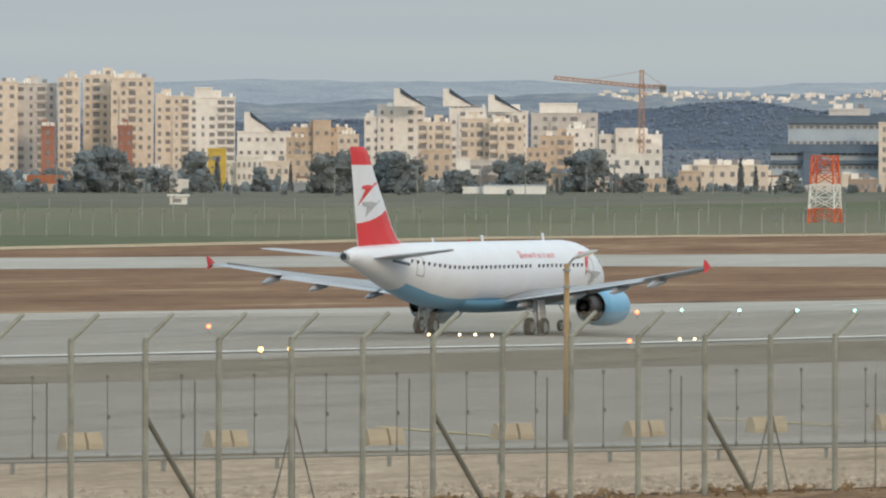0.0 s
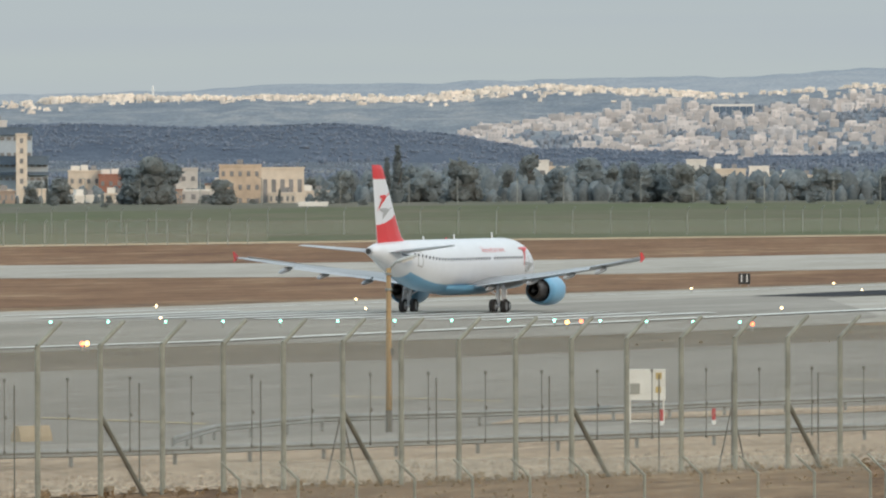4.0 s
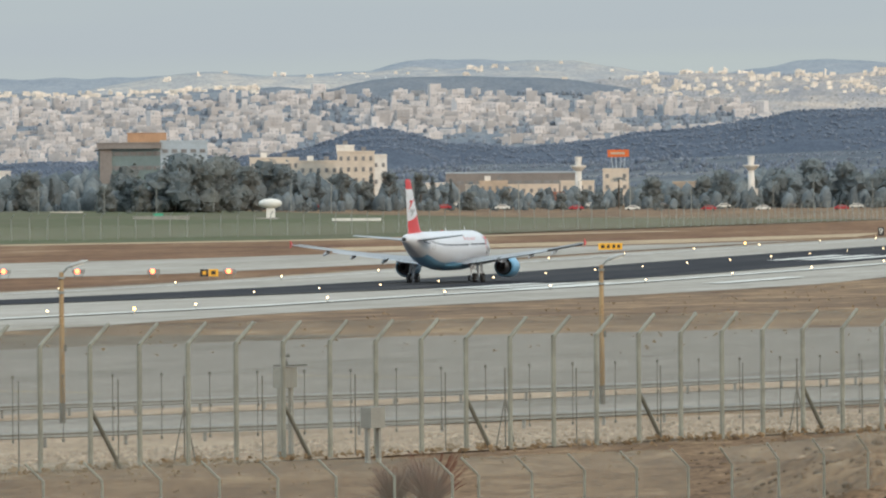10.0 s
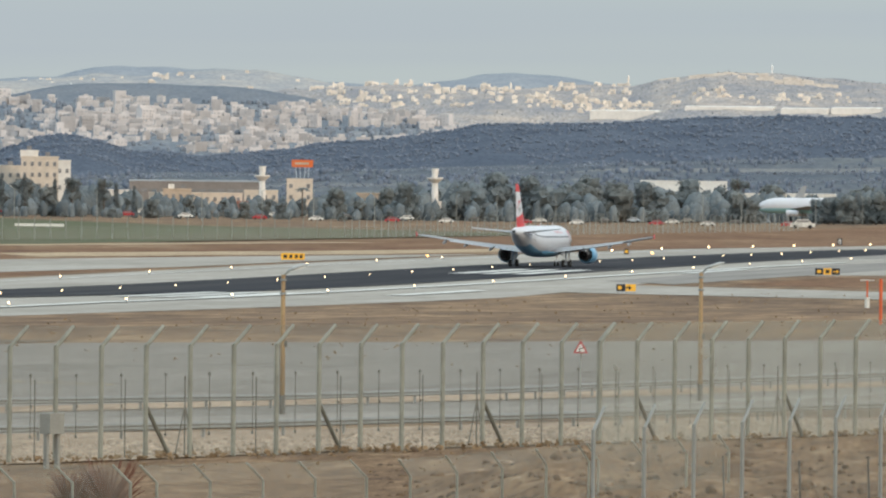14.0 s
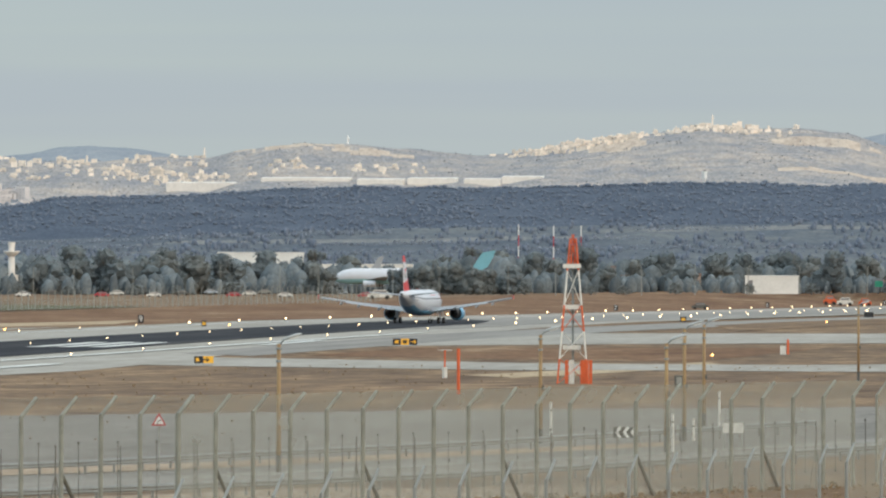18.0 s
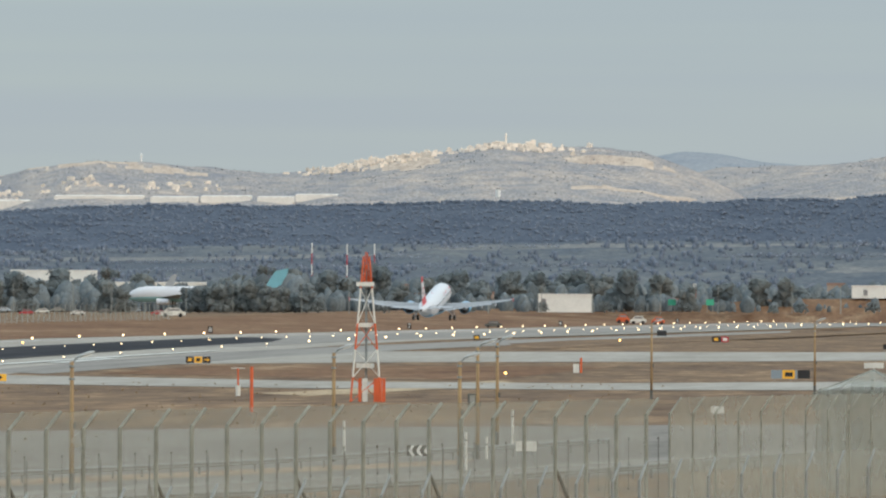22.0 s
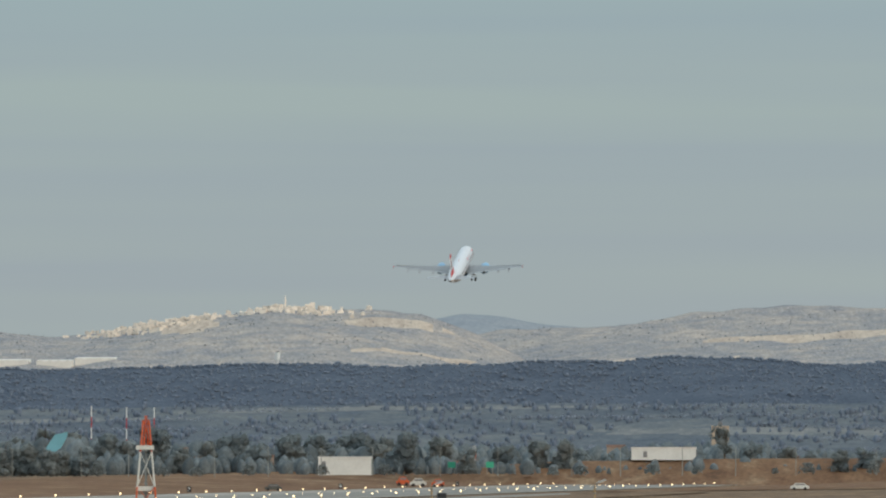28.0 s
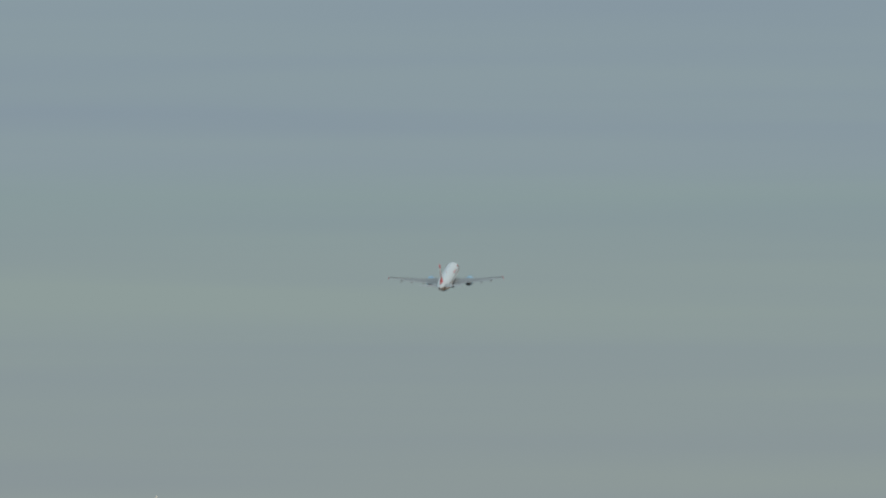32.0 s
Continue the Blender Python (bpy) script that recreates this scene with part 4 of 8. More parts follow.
def field_light(material, r, label, stem=0.35):
    a = empty("runway_light", pose(0, 0, 0), label, "runway light", "airfield lights")
    bm = B()
    rod(bm, (0, 0, 0), (0, 0, stem), 0.05, 0.04, 6)
    rod(bm, (0, 0, 0), (0, 0, 0.04), 0.16, 0.16, 8)
    part("stem", bm, M_post, a)
    bm = B()
    ball(bm, (0, 0, stem + r * 0.8), r)
    part("lens", bm, material, a, smooth=True)
    return a


def row_of(proto, spots):
    first = True
    for x, y in spots:
        x, y = plot(x, y)
        m = pose(x, y, sag(x, y) + 0.07)
        if first:
            proto.matrix_basis, first = m, False
        else:
            copy_thing(proto, m)


row_of(field_light(M_lamp, 0.1, "small warm white runway edge light on a short stem"), [(633.0 + 46.2 * i, 194.3) for i in range(16)] + [(634.0 + 45.6 * i, 245.3) for i in range(16)])
row_of(field_light(M_lamp, 0.17, "bright warm white runway edge light on a short stem", 0.4), [(1372 + 46 * i, 194.3) for i in range(42)] + [(1364 + 46 * i, 245.3) for i in range(42)])
row_of(field_light(M_lamp, 0.09, "small white runway centre light", 0.05), [(850 + 26.6 * i, 221.6) for i in range(20)])
row_of(field_light(M_lamp, 0.11, "white runway centre light", 0.05), [(1382 + 30 * i, 221) for i in range(50)])
row_of(field_light(M_lampg, 0.095, "green runway threshold light on a short stem"), [(549 + (i / 17) * 30 - (0 if i < 13 else (i - 12) * 2.4), 237 - 60 * i / 17) for i in range(18)])
row_of(field_light(M_lampr, 0.13, "red airfield light on a short stem"), [(475.5, 236.5), (449, 197), (481, 190.8), (538, 235.5), (557, 173), (566, 188)])
row_of(field_light(M_lampr, 0.2, "red end light of the runway"), [(3150 + 14 * i, 196 + 3.2 * i) for i in range(15)])
row_of(field_light(M_lampo, 0.15, "orange taxiway light on a short stem"), [(418, 204.8), (419.5, 203.8), (481, 190.5), (560, 187), (690, 190), (1010, 120), (1240, 250), (1325, 232), (1420, 150)])
row_of(field_light(M_lamp, 0.09, "small white light set in the tarmac", 0.05), [(474.5, 221.3), (475.2, 219.6), (475.7, 218.8), (474.6, 217.2), (594, 229.5), (645, 232), (788, 234), (470, 203), (471, 202.5)])


def approach_unit():
    a = empty("slope_indicator", pose(0, 0, 0), "low white glide slope light box showing red", "landing light", "slope indicators")
    for y in (-0.5, 0.5):
        bm = B()
        rod(bm, (0, y, 0), (0, y, 0.5), 0.05, n=6)
        part("leg", bm, M_post, a)
    bm = B()
    box(bm, (0, 0, 0.75), (1.0, 1.3, 0.5))
    part("housing", bm, M_post, a)
    bm = B()
    ball(bm, (-0.5, 0, 0.78), 0.3)
    part("lens", bm, M_lampr, a, smooth=True)
    return a


row_of(approach_unit(), [(980.5, 285.6), (977.7, 275.9), (974.9, 266.1), (972.1, 256.3)])

# ---- signs ----
M_signy = glow("lit_yellow_panel", (0.72, 0.38, 0.035), 0.16)
M_black = mat("black_panel", (0.02, 0.02, 0.022), 0.5, 0.05, 2)
M_signred = mat("red_panel", (0.45, 0.04, 0.05), 0.5, 0.05, 2)
M_whitep = mat("white_panel", (0.80, 0.80, 0.78), 0.5, 0.05, 2)
M_bluep = mat("grey_blue_panel", (0.25, 0.31, 0.36), 0.5, 0.05, 2)


def letters(text, size, material, parent, m, name="lettering"):
    c = bpy.data.curves.new(name, "FONT")
    c.body, c.size, c.align_x, c.align_y, c.extrude = text, size, "CENTER", "CENTER", 0.01
    tmp = bpy.data.objects.new(name, c)
    scene.collection.objects.link(tmp)
    dg = bpy.context.evaluated_depsgraph_get()
    me = bpy.data.meshes.new_from_object(tmp.evaluated_get(dg))
    bpy.data.objects.remove(tmp)
    me.materials.clear()
    me.materials.append(material)
    ob = new(name, me)
    ob.parent = parent
    ob.matrix_basis = m
    return ob


FACE = Matrix(((0, 0, -1, 0), (-1, 0, 0, 0), (0, 1, 0, 0), (0, 0, 0, 1)))   # lies in y-z, read from -x


def distance_sign(number, x, y, size=1.55):
    x, y = plot(x, y)
    a = empty("distance_sign", pose(x, y, sag(x, y), 0, 0, math.degrees(math.atan2(y, x)) * 0.75), "black distance sign with a white number " + number, "sign", "distance signs")
    w = size * (0.72 if len(number) == 1 else 1.1)
    bm = B()
    box(bm, (0.12, 0, 0.25 + size / 2), (0.24, w, size))
    part("board", bm, M_black, a)
    for s in (-1, 1):
        bm = B()
        rod(bm, (0.1, s * w * 0.35, 0), (0.1, s * w * 0.35, 0.3), 0.04, n=6)
        part("leg", bm, M_post, a)
    letters(number, size * 1.02, M_whitep, a, Matrix.Translation((-0.02, 0, 0.25 + size / 2)) @ FACE)


for num, x, y in (("12", 527, 245), ("11", 828, 258), ("9", 1385, 257), ("8", 1678, 257), ("7", 1977, 257), ("6", 2285, 257), ("5", 2596, 257)):
    distance_sign(num, x, y, 1.1 if x < 1000 else 1.4)


def taxi_sign(x, y, panels, h=1.0, text=(), label="black and yellow taxiway sign"):
    """panels: (width, material) from left to right as read."""
    x, y = plot(x, y)
    a = empty("taxiway_sign", pose(x, y, sag(x, y), 0, 0, math.degrees(math.atan2(y, x))), label, "sign", "taxiway signs")
    total = sum(w for w, _ in panels)
    left = total / 2
    for w, m in panels:
        bm = B()
        box(bm, (0, left - w / 2, 0.3 + h / 2), (0.25, w - 0.04, h))
        part("panel", bm, m, a)
        left -= w
    for k in range(3):
        bm = B()
        yy = (k - 1) * total * 0.4
        rod(bm, (0, yy, 0), (0, yy, 0.32), 0.05, n=6)
        part("leg", bm, M_post, a)
    for kind, yy, m, size in text:
        if kind == "arrow":
            bm = B()
            box(bm, (-0.14, yy + 0.12, 0.3 + h / 2), (0.02, 0.5, 0.12))
            vs = [bm.verts.new((-0.15, yy + p, 0.3 + h / 2 + q)) for p, q in ((-0.1, 0.28), (-0.45, 0), (-0.1, -0.28))]
            bm.faces.new(vs)
            part("arrow", bm, m, a)
        elif kind == "bar":
            bm = B()
            box(bm, (-0.14, yy, 0.3 + h / 2), (0.02, size, h * 0.5))
            part("bar", bm, m, a)
        else:
            letters(kind, size, m, a, Matrix.Translation((-0.145, yy, 0.3 + h / 2)) @ FACE)
    return a


taxi_sign(946, 168.5, ((1.05, M_black), (1.2, M_signy)), 0.8, (("bar", 0.72, M_signy, 0.4), ("K", 0.25, M_black, 0.8), ("arrow", -0.2, M_black, 0)))
taxi_sign(1100, 170, ((1.1, M_black), (1.1, M_signy), (1.1, M_black)), 0.85, (("bar", 1.1, M_signy, 0.5), ("bar", 0, M_black, 0.5), ("arrow", -1.1, M_signy, 0)))
taxi_sign(1188.5, 258.7, ((3.5, M_signy),), 0.95, (("bar", 1.1, M_black, 0.5), ("bar", 0.3, M_black, 0.4), ("bar", -0.5, M_black, 0.4), ("bar", -1.2, M_black, 0.4)), "lit yellow taxiway sign with dark bars")
taxi_sign(967.5, 257.5, ((1.0, M_black), (1.2, M_signy)), 0.85, (("bar", 0.6, M_signy, 0.4), ("bar", -0.5, M_black, 0.5)))
taxi_sign(1440.4, 176, ((1.1, M_black),), 0.9, (("bar", 0, M_signy, 0.7),), "small black taxiway sign with yellow bars")
taxi_sign(1620, 163.3, ((1.9, M_black),), 1.0, label="small black sign seen on the grass")
taxi_sign(1417, 133.3, ((1.6, M_black), (1.3, M_signred)), 0.95, (("bar", 0.7, M_signy, 0.7), ("bar", -0.8, M_whitep, 0.7)), "black and red runway holding sign")
taxi_sign(1296, 97, ((1.5, M_black),), 0.8, label="small black sign seen on the grass")
taxi_sign(1293, 76.3, ((1.2, M_black), (1.6, M_signred)), 0.8, (("bar", -0.6, M_whitep, 0.9),), "black and red runway holding sign")
taxi_sign(1279, 65, ((1.2, M_black), (1.6, M_signy)), 0.8, (("bar", -0.6, M_black, 0.9),))
taxi_sign(992, 85.3, ((1.35, M_bluep), (1.5, M_signy), (0.3, M_bluep), (1.5, M_black)), 1.0, (("bar", 0.2, M_black, 0.9),), "row of blue, yellow and black sign boxes")
taxi_sign(1325, 236, ((0.8, M_black),), 0.9, (("bar", 0, M_signy, 0.5),), "small black taxiway sign with yellow bars")

# ---- perimeter fence ----
M_fpost = mat("weathered_green_steel", (0.27, 0.278, 0.235), 0.7, 0.14, 1.5, tint=(0.20, 0.205, 0.175))
M_fdark = mat("dark_steel", (0.11, 0.11, 0.10), 0.6, 0.12, 2.0)
M_brace = mat("brace_steel", (0.145, 0.145, 0.12), 0.7, 0.14, 2.0)
M_galv = mat("pale_galvanised_tube", (0.26, 0.275, 0.265), 0.5, 0.1, 2.0)


def wire(name, color, cover):
    """Chain-link seen from far: a fine weave with open holes."""
    m = bpy.data.materials.new(name)
    m.use_nodes = True
    n, k = m.node_tree.nodes, m.node_tree.links
    b = n["Principled BSDF"]
    b.inputs["Base Color"].default_value = (*color, 1)
    b.inputs["Roughness"].default_value = 0.7
    tr, mx = n.new("ShaderNodeBsdfTransparent"), n.new("ShaderNodeMixShader")
    nz = n.new("ShaderNodeTexNoise")
    nz.inputs["Scale"].default_value = 0.7
    mr = n.new("ShaderNodeMapRange")
    mr.inputs["To Min"].default_value, mr.inputs["To Max"].default_value = cover * 0.6, cover * 1.4
    k.new(n.new("ShaderNodeNewGeometry").outputs["Position"], nz.inputs["Vector"])
    k.new(nz.outputs[0], mr.inputs[0])
    k.new(mr.outputs[0], mx.inputs[0])
    k.new(tr.outputs[0], mx.inputs[1])
    k.new(b.outputs[0], mx.inputs[2])
    k.new(mx.outputs[0], n["Material Output"].inputs[0])
    return m


M_wire = wire("chain_link", (0.32, 0.325, 0.285), 0.22)
M_wire3 = wire("heavy_chain_link", (0.33, 0.335, 0.285), 0.5)
M_wire2 = wire("dense_chain_link", (0.33, 0.34, 0.295), 0.42)


def fence_run(name, label, start, end, spacing, phase, height, arm, material, mesh, base, sensor=False, brace_every=0, brace_at=0, arm_dir=1, post_r=0.115):
    """Posts with bent tops, wire panels between them, braces and sensor rods, from start to end (x, y)."""
    a = empty(name, pose(start[0], start[1], 0), label, "fence", kind="structure")
    d = Vector((end[0] - start[0], end[1] - start[1], 0))
    length = d.length
    d.normalize()
    side = Vector((-d.y, d.x, 0))       # away from the tripod
    count = int((length - phase) / spacing) + 1
    proto = {}

    def piece(kind, build, mat_, at_):
        if kind not in proto:
            bm = B()
            build(bm)
            proto[kind] = part(kind, bm, mat_, a)
            ob = proto[kind]
        else:
            ob = new(kind, proto[kind].data)
            ob.parent = a
        ob.matrix_basis = Matrix.Translation(at_)
        return ob

    def post(bm):
        tip = d * arm[0] * arm_dir + side * arm[2]
        rod(bm, (0, 0, -0.6), (0, 0, height), post_r, n=8)
        rod(bm, (0, 0, height - 0.02), (tip.x, tip.y, height + arm[1]), post_r * 0.85, post_r * 0.75, 8)

    def panel(bm):
        e = d * spacing
        h = height
        tip = d * arm[0] * arm_dir + side * arm[2]
        v = [bm.verts.new(p) for p in ((0, 0, 0), (e.x, e.y, 0), (e.x, e.y, h), (0, 0, h))]
        bm.faces.new(v)
        w = [bm.verts.new(p) for p in ((tip.x, tip.y, h + arm[1]), (e.x + tip.x, e.y + tip.y, h + arm[1]))]
        bm.faces.new((v[3], v[2], w[1], w[0]))

    def strut(bm):
        e = d * 2.0 - side * 0.2
        rod(bm, (0, 0, height * 0.52), (e.x, e.y, -0.3), 0.085, n=8)

    def rods(bm):
        p = d * spacing * 0.56 + side * 0.25
        rod(bm, (p.x, p.y, 1.35), (p.x, p.y, 3.78), 0.018, n=6)
        for z, o in ((3.78, 0), (2.55, 0.05), (1.38, 0)):
            q = p + d * o
            rod(bm, (q.x, q.y, z - 0.06), (q.x, q.y, z + 0.06), 0.05, n=6)

    def thin(bm):
        p = d * spacing * 0.9 + side * 0.8
        rod(bm, (p.x, p.y, -0.4), (p.x, p.y, 3.6), 0.028, n=6)

    def aframe(bm):
        p = d * spacing * 0.3 + side * 0.9
        q = d * 0.9
        rod(bm, (p.x, p.y, -0.3), (p.x, p.y, 3.7), 0.035, n=6)
        for s in (-1, 1):
            rod(bm, (p.x + q.x * s, p.y + q.y * s, -0.3), (p.x, p.y, 2.5), 0.03, n=6)

    for i in range(count):
        q = phase + i * spacing
        o = d * q
        o.z = base(q)
        piece("post", post, material, o)
        if i < count - 1:
            piece("wire_panel", panel, mesh, o)
        if brace_every and i % brace_every == brace_at:
            piece("brace", strut, M_brace, o)
        if sensor:
            piece("sensor_rod", rods, M_fdark, o)
            if i % 7 in (1, 3, 6):
                piece("thin_pole", thin, M_fdark, o)
            if i % 7 == 5:
                piece("frame_pole", aframe, M_fdark, o)
    return a


FX = 1 / math.hypot(1, 0.43)
FENCE = Vector((FX, -0.43 * FX))


def along(q, away=0.0):
    """A place on the line of the perimeter fence, and away metres behind it."""
    return 304 + FENCE.x * q - FENCE.y * away, 94.5 + FENCE.y * q + FENCE.x * away


FOOT = [(0, 0.5), (60, 0.08), (110, -0.42), (150, -0.58), (210, -0.55)]
TALL = "tall weathered green steel fence with bent post tops and chain-link"
fence_run("perimeter_fence", TALL, along(-78.43), along(70.4), 2.967, 0.0, 4.95, (1.0, 0.78, -0.1), M_fpost, M_wire, lambda q: mix(FOOT, q), sensor=True, brace_every=4, brace_at=3, post_r=0.1)
fence_run("perimeter_fence", TALL, along(69.92, 0.06), along(130, 0.06), 2.967, 0.0, 4.95, (1.0, 0.78, -0.1), M_fpost, M_wire2, lambda q: mix(FOOT, q + 148.35), sensor=True, brace_every=4, brace_at=1, post_r=0.1)
fence_run("perimeter_fence", "tall green steel fence with closer posts near its corner", along(131.5), along(160), 2.35, 0.0, 4.95, (1.0, 0.78, -0.1), M_fpost, M_wire3, lambda q: -0.52, post_r=0.06)

# ---- along the perimeter road ----
M_wood = mat("pale_timber_pole", (0.37, 0.25, 0.12), 0.8, 0.16, 3.0, tint=(0.29, 0.19, 0.10), stretch=(1, 1, 0.2))
M_lhead = mat("lamp_head_grey", (0.42, 0.44, 0.44), 0.45, 0.06, 3.0)
M_orange = mat("signal_orange", (0.68, 0.12, 0.035), 0.55, 0.1, 1.5)
M_wpaint = mat("white_steel_paint", (0.72, 0.71, 0.66), 0.5, 0.08, 1.5)
M_block = mat("cream_concrete_block", (0.40, 0.325, 0.225), 0.9, 0.12, 1.2)
M_rail = mat("dull_guard_rail", (0.235, 0.245, 0.24), 0.55, 0.1, 0.8)
M_cab = mat("grey_cabinet", (0.30, 0.30, 0.27), 0.6, 0.1, 1.5)

sheet("gravel_strip", [(225, 128), (248, 117), (262, 108), (282, 101), (298, 94), (322, 80), (345, 72), (370, 60), (400, 49)], [(255, 149), (274, 139), (288, 132), (306, 118), (317, 113.5), (341, 103), (362, 88), (376, 78.5), (405, 66)], 0.055, M_gravel, "pale gravel strip behind the perimeter fence", "gravel", step=12, cells=2)
sheet("perimeter_road", [(287, 134), (345, 105), (390, 79), (470, 54), (560, 36)], [(292, 138), (352, 110), (400, 84), (482, 60), (575, 44)], 0.075, M_apron, "narrow pale perimeter road", "road", step=12)
sheet("sand_verge", [(346, 119), (392, 98), (440, 78), (500, 62)], [(356, 121), (404, 100), (455, 80), (515, 63)], 0.078, M_gravel, "sandy verge between the guard rails", "verge", step=12)
sheet("soil_front", [(150, 60), (220, 40), (300, 15), (420, -10)], [(244, 126), (275, 110), (326, 77), (420, 40)], 0.02, M_dug, "dug brown earth before the fence", "soil", step=12, cells=3)


def lamp_post(x, y, tall=6.9, two=False):
    a = empty("street_lamp", pose(x, y, sag(x, y), 0, 0, math.degrees(math.atan2(y, x)) - 90), "timber street lamp pole with a grey tilted lamp head", "street lamp", "street lamps")
    bm = B()
    rod(bm, (0, 0, 0.9), (0, 0, tall), 0.13, 0.10, 10)
    part("pole", bm, M_wood, a, "yellowish timber pole", smooth=True)
    bm = B()
    rod(bm, (0, 0, -0.3), (0, 0, 0.95), 0.14, 0.14, 10)
    part("pole_foot", bm, M_fdark, a, "dark tarred pole foot")
    for z in (tall - 0.9, tall - 0.25):
        bm = B()
        rod(bm, (0, 0, z - 0.05), (0, 0, z + 0.05), 0.15, 0.15, 10)
        part("band", bm, M_galv, a)
    bm = B()
    rod(bm, (0, 0, tall - 0.1), (0.28, -0.05, tall + 0.22), 0.05, 0.05, 8)
    part("arm", bm, M_galv, a)
    bm = B()
    loft(bm, [[(0.25 + u * 0.95, -0.05 + w * q, tall + 0.2 + u * 0.3 + h * r) for q, r in ((-1, 0), (-0.7, 0.8), (0, 1), (0.7, 0.8), (1, 0), (0, -0.5))] for u, w, h in ((0, 0.05, 0.05), (0.2, 0.16, 0.12), (0.7, 0.17, 0.13), (1.0, 0.05, 0.05))])
    head = part("lamp_head", bm, M_lhead, a, smooth=True)
    bm = B()
    box(bm, (0.78, -0.05, tall + 0.31), (0.5, 0.2, 0.05), tilt=Matrix.Rotation(radians(-17), 4, "Y"))
    part("lens", bm, M_wpaint, head)
    bm = B()
    box(bm, (0.14, 0, 3.4), (0.14, 0.2, 0.3))
    part("junction_box", bm, M_fdark, a)
    return a


for x, y, h in ((310, 139.1, 6.9), (343.5, 122.9, 6.9), (377, 107.5, 6.8), (406.5, 89.2, 6.7), (444, 75.4, 6.7), (521, 72.5, 6.6), (498, 62, 6.3), (531, 65, 6.9), (581, 69.8, 6.9), (878, 89.8, 7.6), (925, 77.2, 7.6), (283, 155, 6.9)):
    lamp_post(x, y, h)


def guard_rail(pts, label):
    """W-beam on posts through x, y points."""
    a = empty("guard_rail", pose(pts[0][0], pts[0][1], 0), label, "guard rail", kind="structure")
    o = Vector((*pts[0], 0))
    bm = B()
    prof = ((0.0, 0.42), (0.05, 0.47), (0.0, 0.55), (0.05, 0.63), (0.0, 0.72))
    rings = []
    for x, y in pts:
        d = Vector((x, y, 0)) - o
        rings.append([(d.x - p, d.y - p, z) for p, z in prof] + [(d.x + 0.06, d.y + 0.06, z) for p, z in reversed(prof)])
    loft(bm, rings)
    part("beam", bm, M_rail, a, "dull corrugated steel beam")
    mesh = None
    for (x0, y0), (x1, y1) in zip(pts, pts[1:]):
        n = max(1, int(math.dist((x0, y0), (x1, y1)) / 4))
        for i in range(n):
            p = Vector((x0 + (x1 - x0) * i / n, y0 + (y1 - y0) * i / n, 0)) - o
            if mesh is None:
                bm = B()
                box(bm, (0.1, 0.1, 0.2), (0.12, 0.12, 0.9))
                mesh = part("rail_post", bm, M_rail, a)
                mesh.location = p
            else:
                q = new("rail_post", mesh.data)
                q.parent, q.location = a, p
    return a


guard_rail([(262, 144), (272, 137.4), (284, 130), (303, 116.8), (314, 112), (338, 100.5), (358, 89), (372, 81.5), (393, 72.5), (420, 62), (480, 50), (560, 38)], "long dull steel guard rail on the near side of the road")
guard_rail([(315, 121.5), (330, 125.5), (344, 126), (357, 120), (370, 116.5), (383, 112), (402, 101.5), (417, 92), (439, 84.5), (455, 81.5), (490, 72.6), (560, 60)], "dull steel guard rail on the far side of the road")


def barrier_block(x, y):
    a = empty("barrier_block", pose(x, y, 0, 0, 0, -24), "cream concrete barrier block in two pieces", "barrier", "barrier blocks")
    for o, w in ((-0.45, 0.95), (0.5, 0.7)):
        bm = B()
        loft(bm, [[(o - w / 2 + i * w, q, z) for q, z in ((-0.3, 0), (-0.28, 0.25), (-0.12, 0.68), (0.12, 0.68), (0.28, 0.25), (0.3, 0))] for i in (0, 1)])
        bmesh.ops.recalc_face_normals(bm, faces=bm.faces)
        part("block", bm, M_block, a)
    return a


for x, y in ((291, 150.5), (296.2, 147), (301.2, 142.8), (309.4, 141.1), (315.3, 138.1), (322.5, 135.9), (327.8, 132.6), (285.5, 154)):
    barrier_block(x, y)

# white equipment cabinet on legs and its striped markers
cab = empty("equipment_cabinet", pose(357.7, 116.2, 0, 0, 0, 18), "white equipment cabinet on a frame with yellow plates", "cabinet")
bm = B()
box(bm, (0, 0, 1.72), (0.5, 1.62, 1.32))
part("body", bm, M_wpaint, cab)
bm = B()
for o in (-0.72, 0.72):
    rod(bm, (0, o, 0), (0, o, 1.08), 0.05, n=6)
rod(bm, (0, -0.72, 0.15), (0, 0.72, 0.15), 0.04, n=6)
part("frame", bm, M_wpaint, cab)
for o, z, s, m in ((-0.52, 2.1, 0.26, M_yellow), (-0.5, 1.5, 0.24, M_yellow), (0.5, 1.55, 0.42, M_cab)):
    bm = B()
    box(bm, (-0.27, o, z), (0.04, s, s * 1.1))
    part("plate", bm, m, cab)
for x, y in ((354.8, 114.6), (356.5, 112.8)):
    a = empty("marker_post", pose(x, y, 0), "short red and white striped marker post", "post", "striped posts")
    for k in range(3):
        bm = B()
        rod(bm, (0, 0, k * 0.25), (0, 0, k * 0.25 + 0.25), 0.09, n=8)
        part("stripe", bm, M_whitep if k == 0 else M_signred, a)

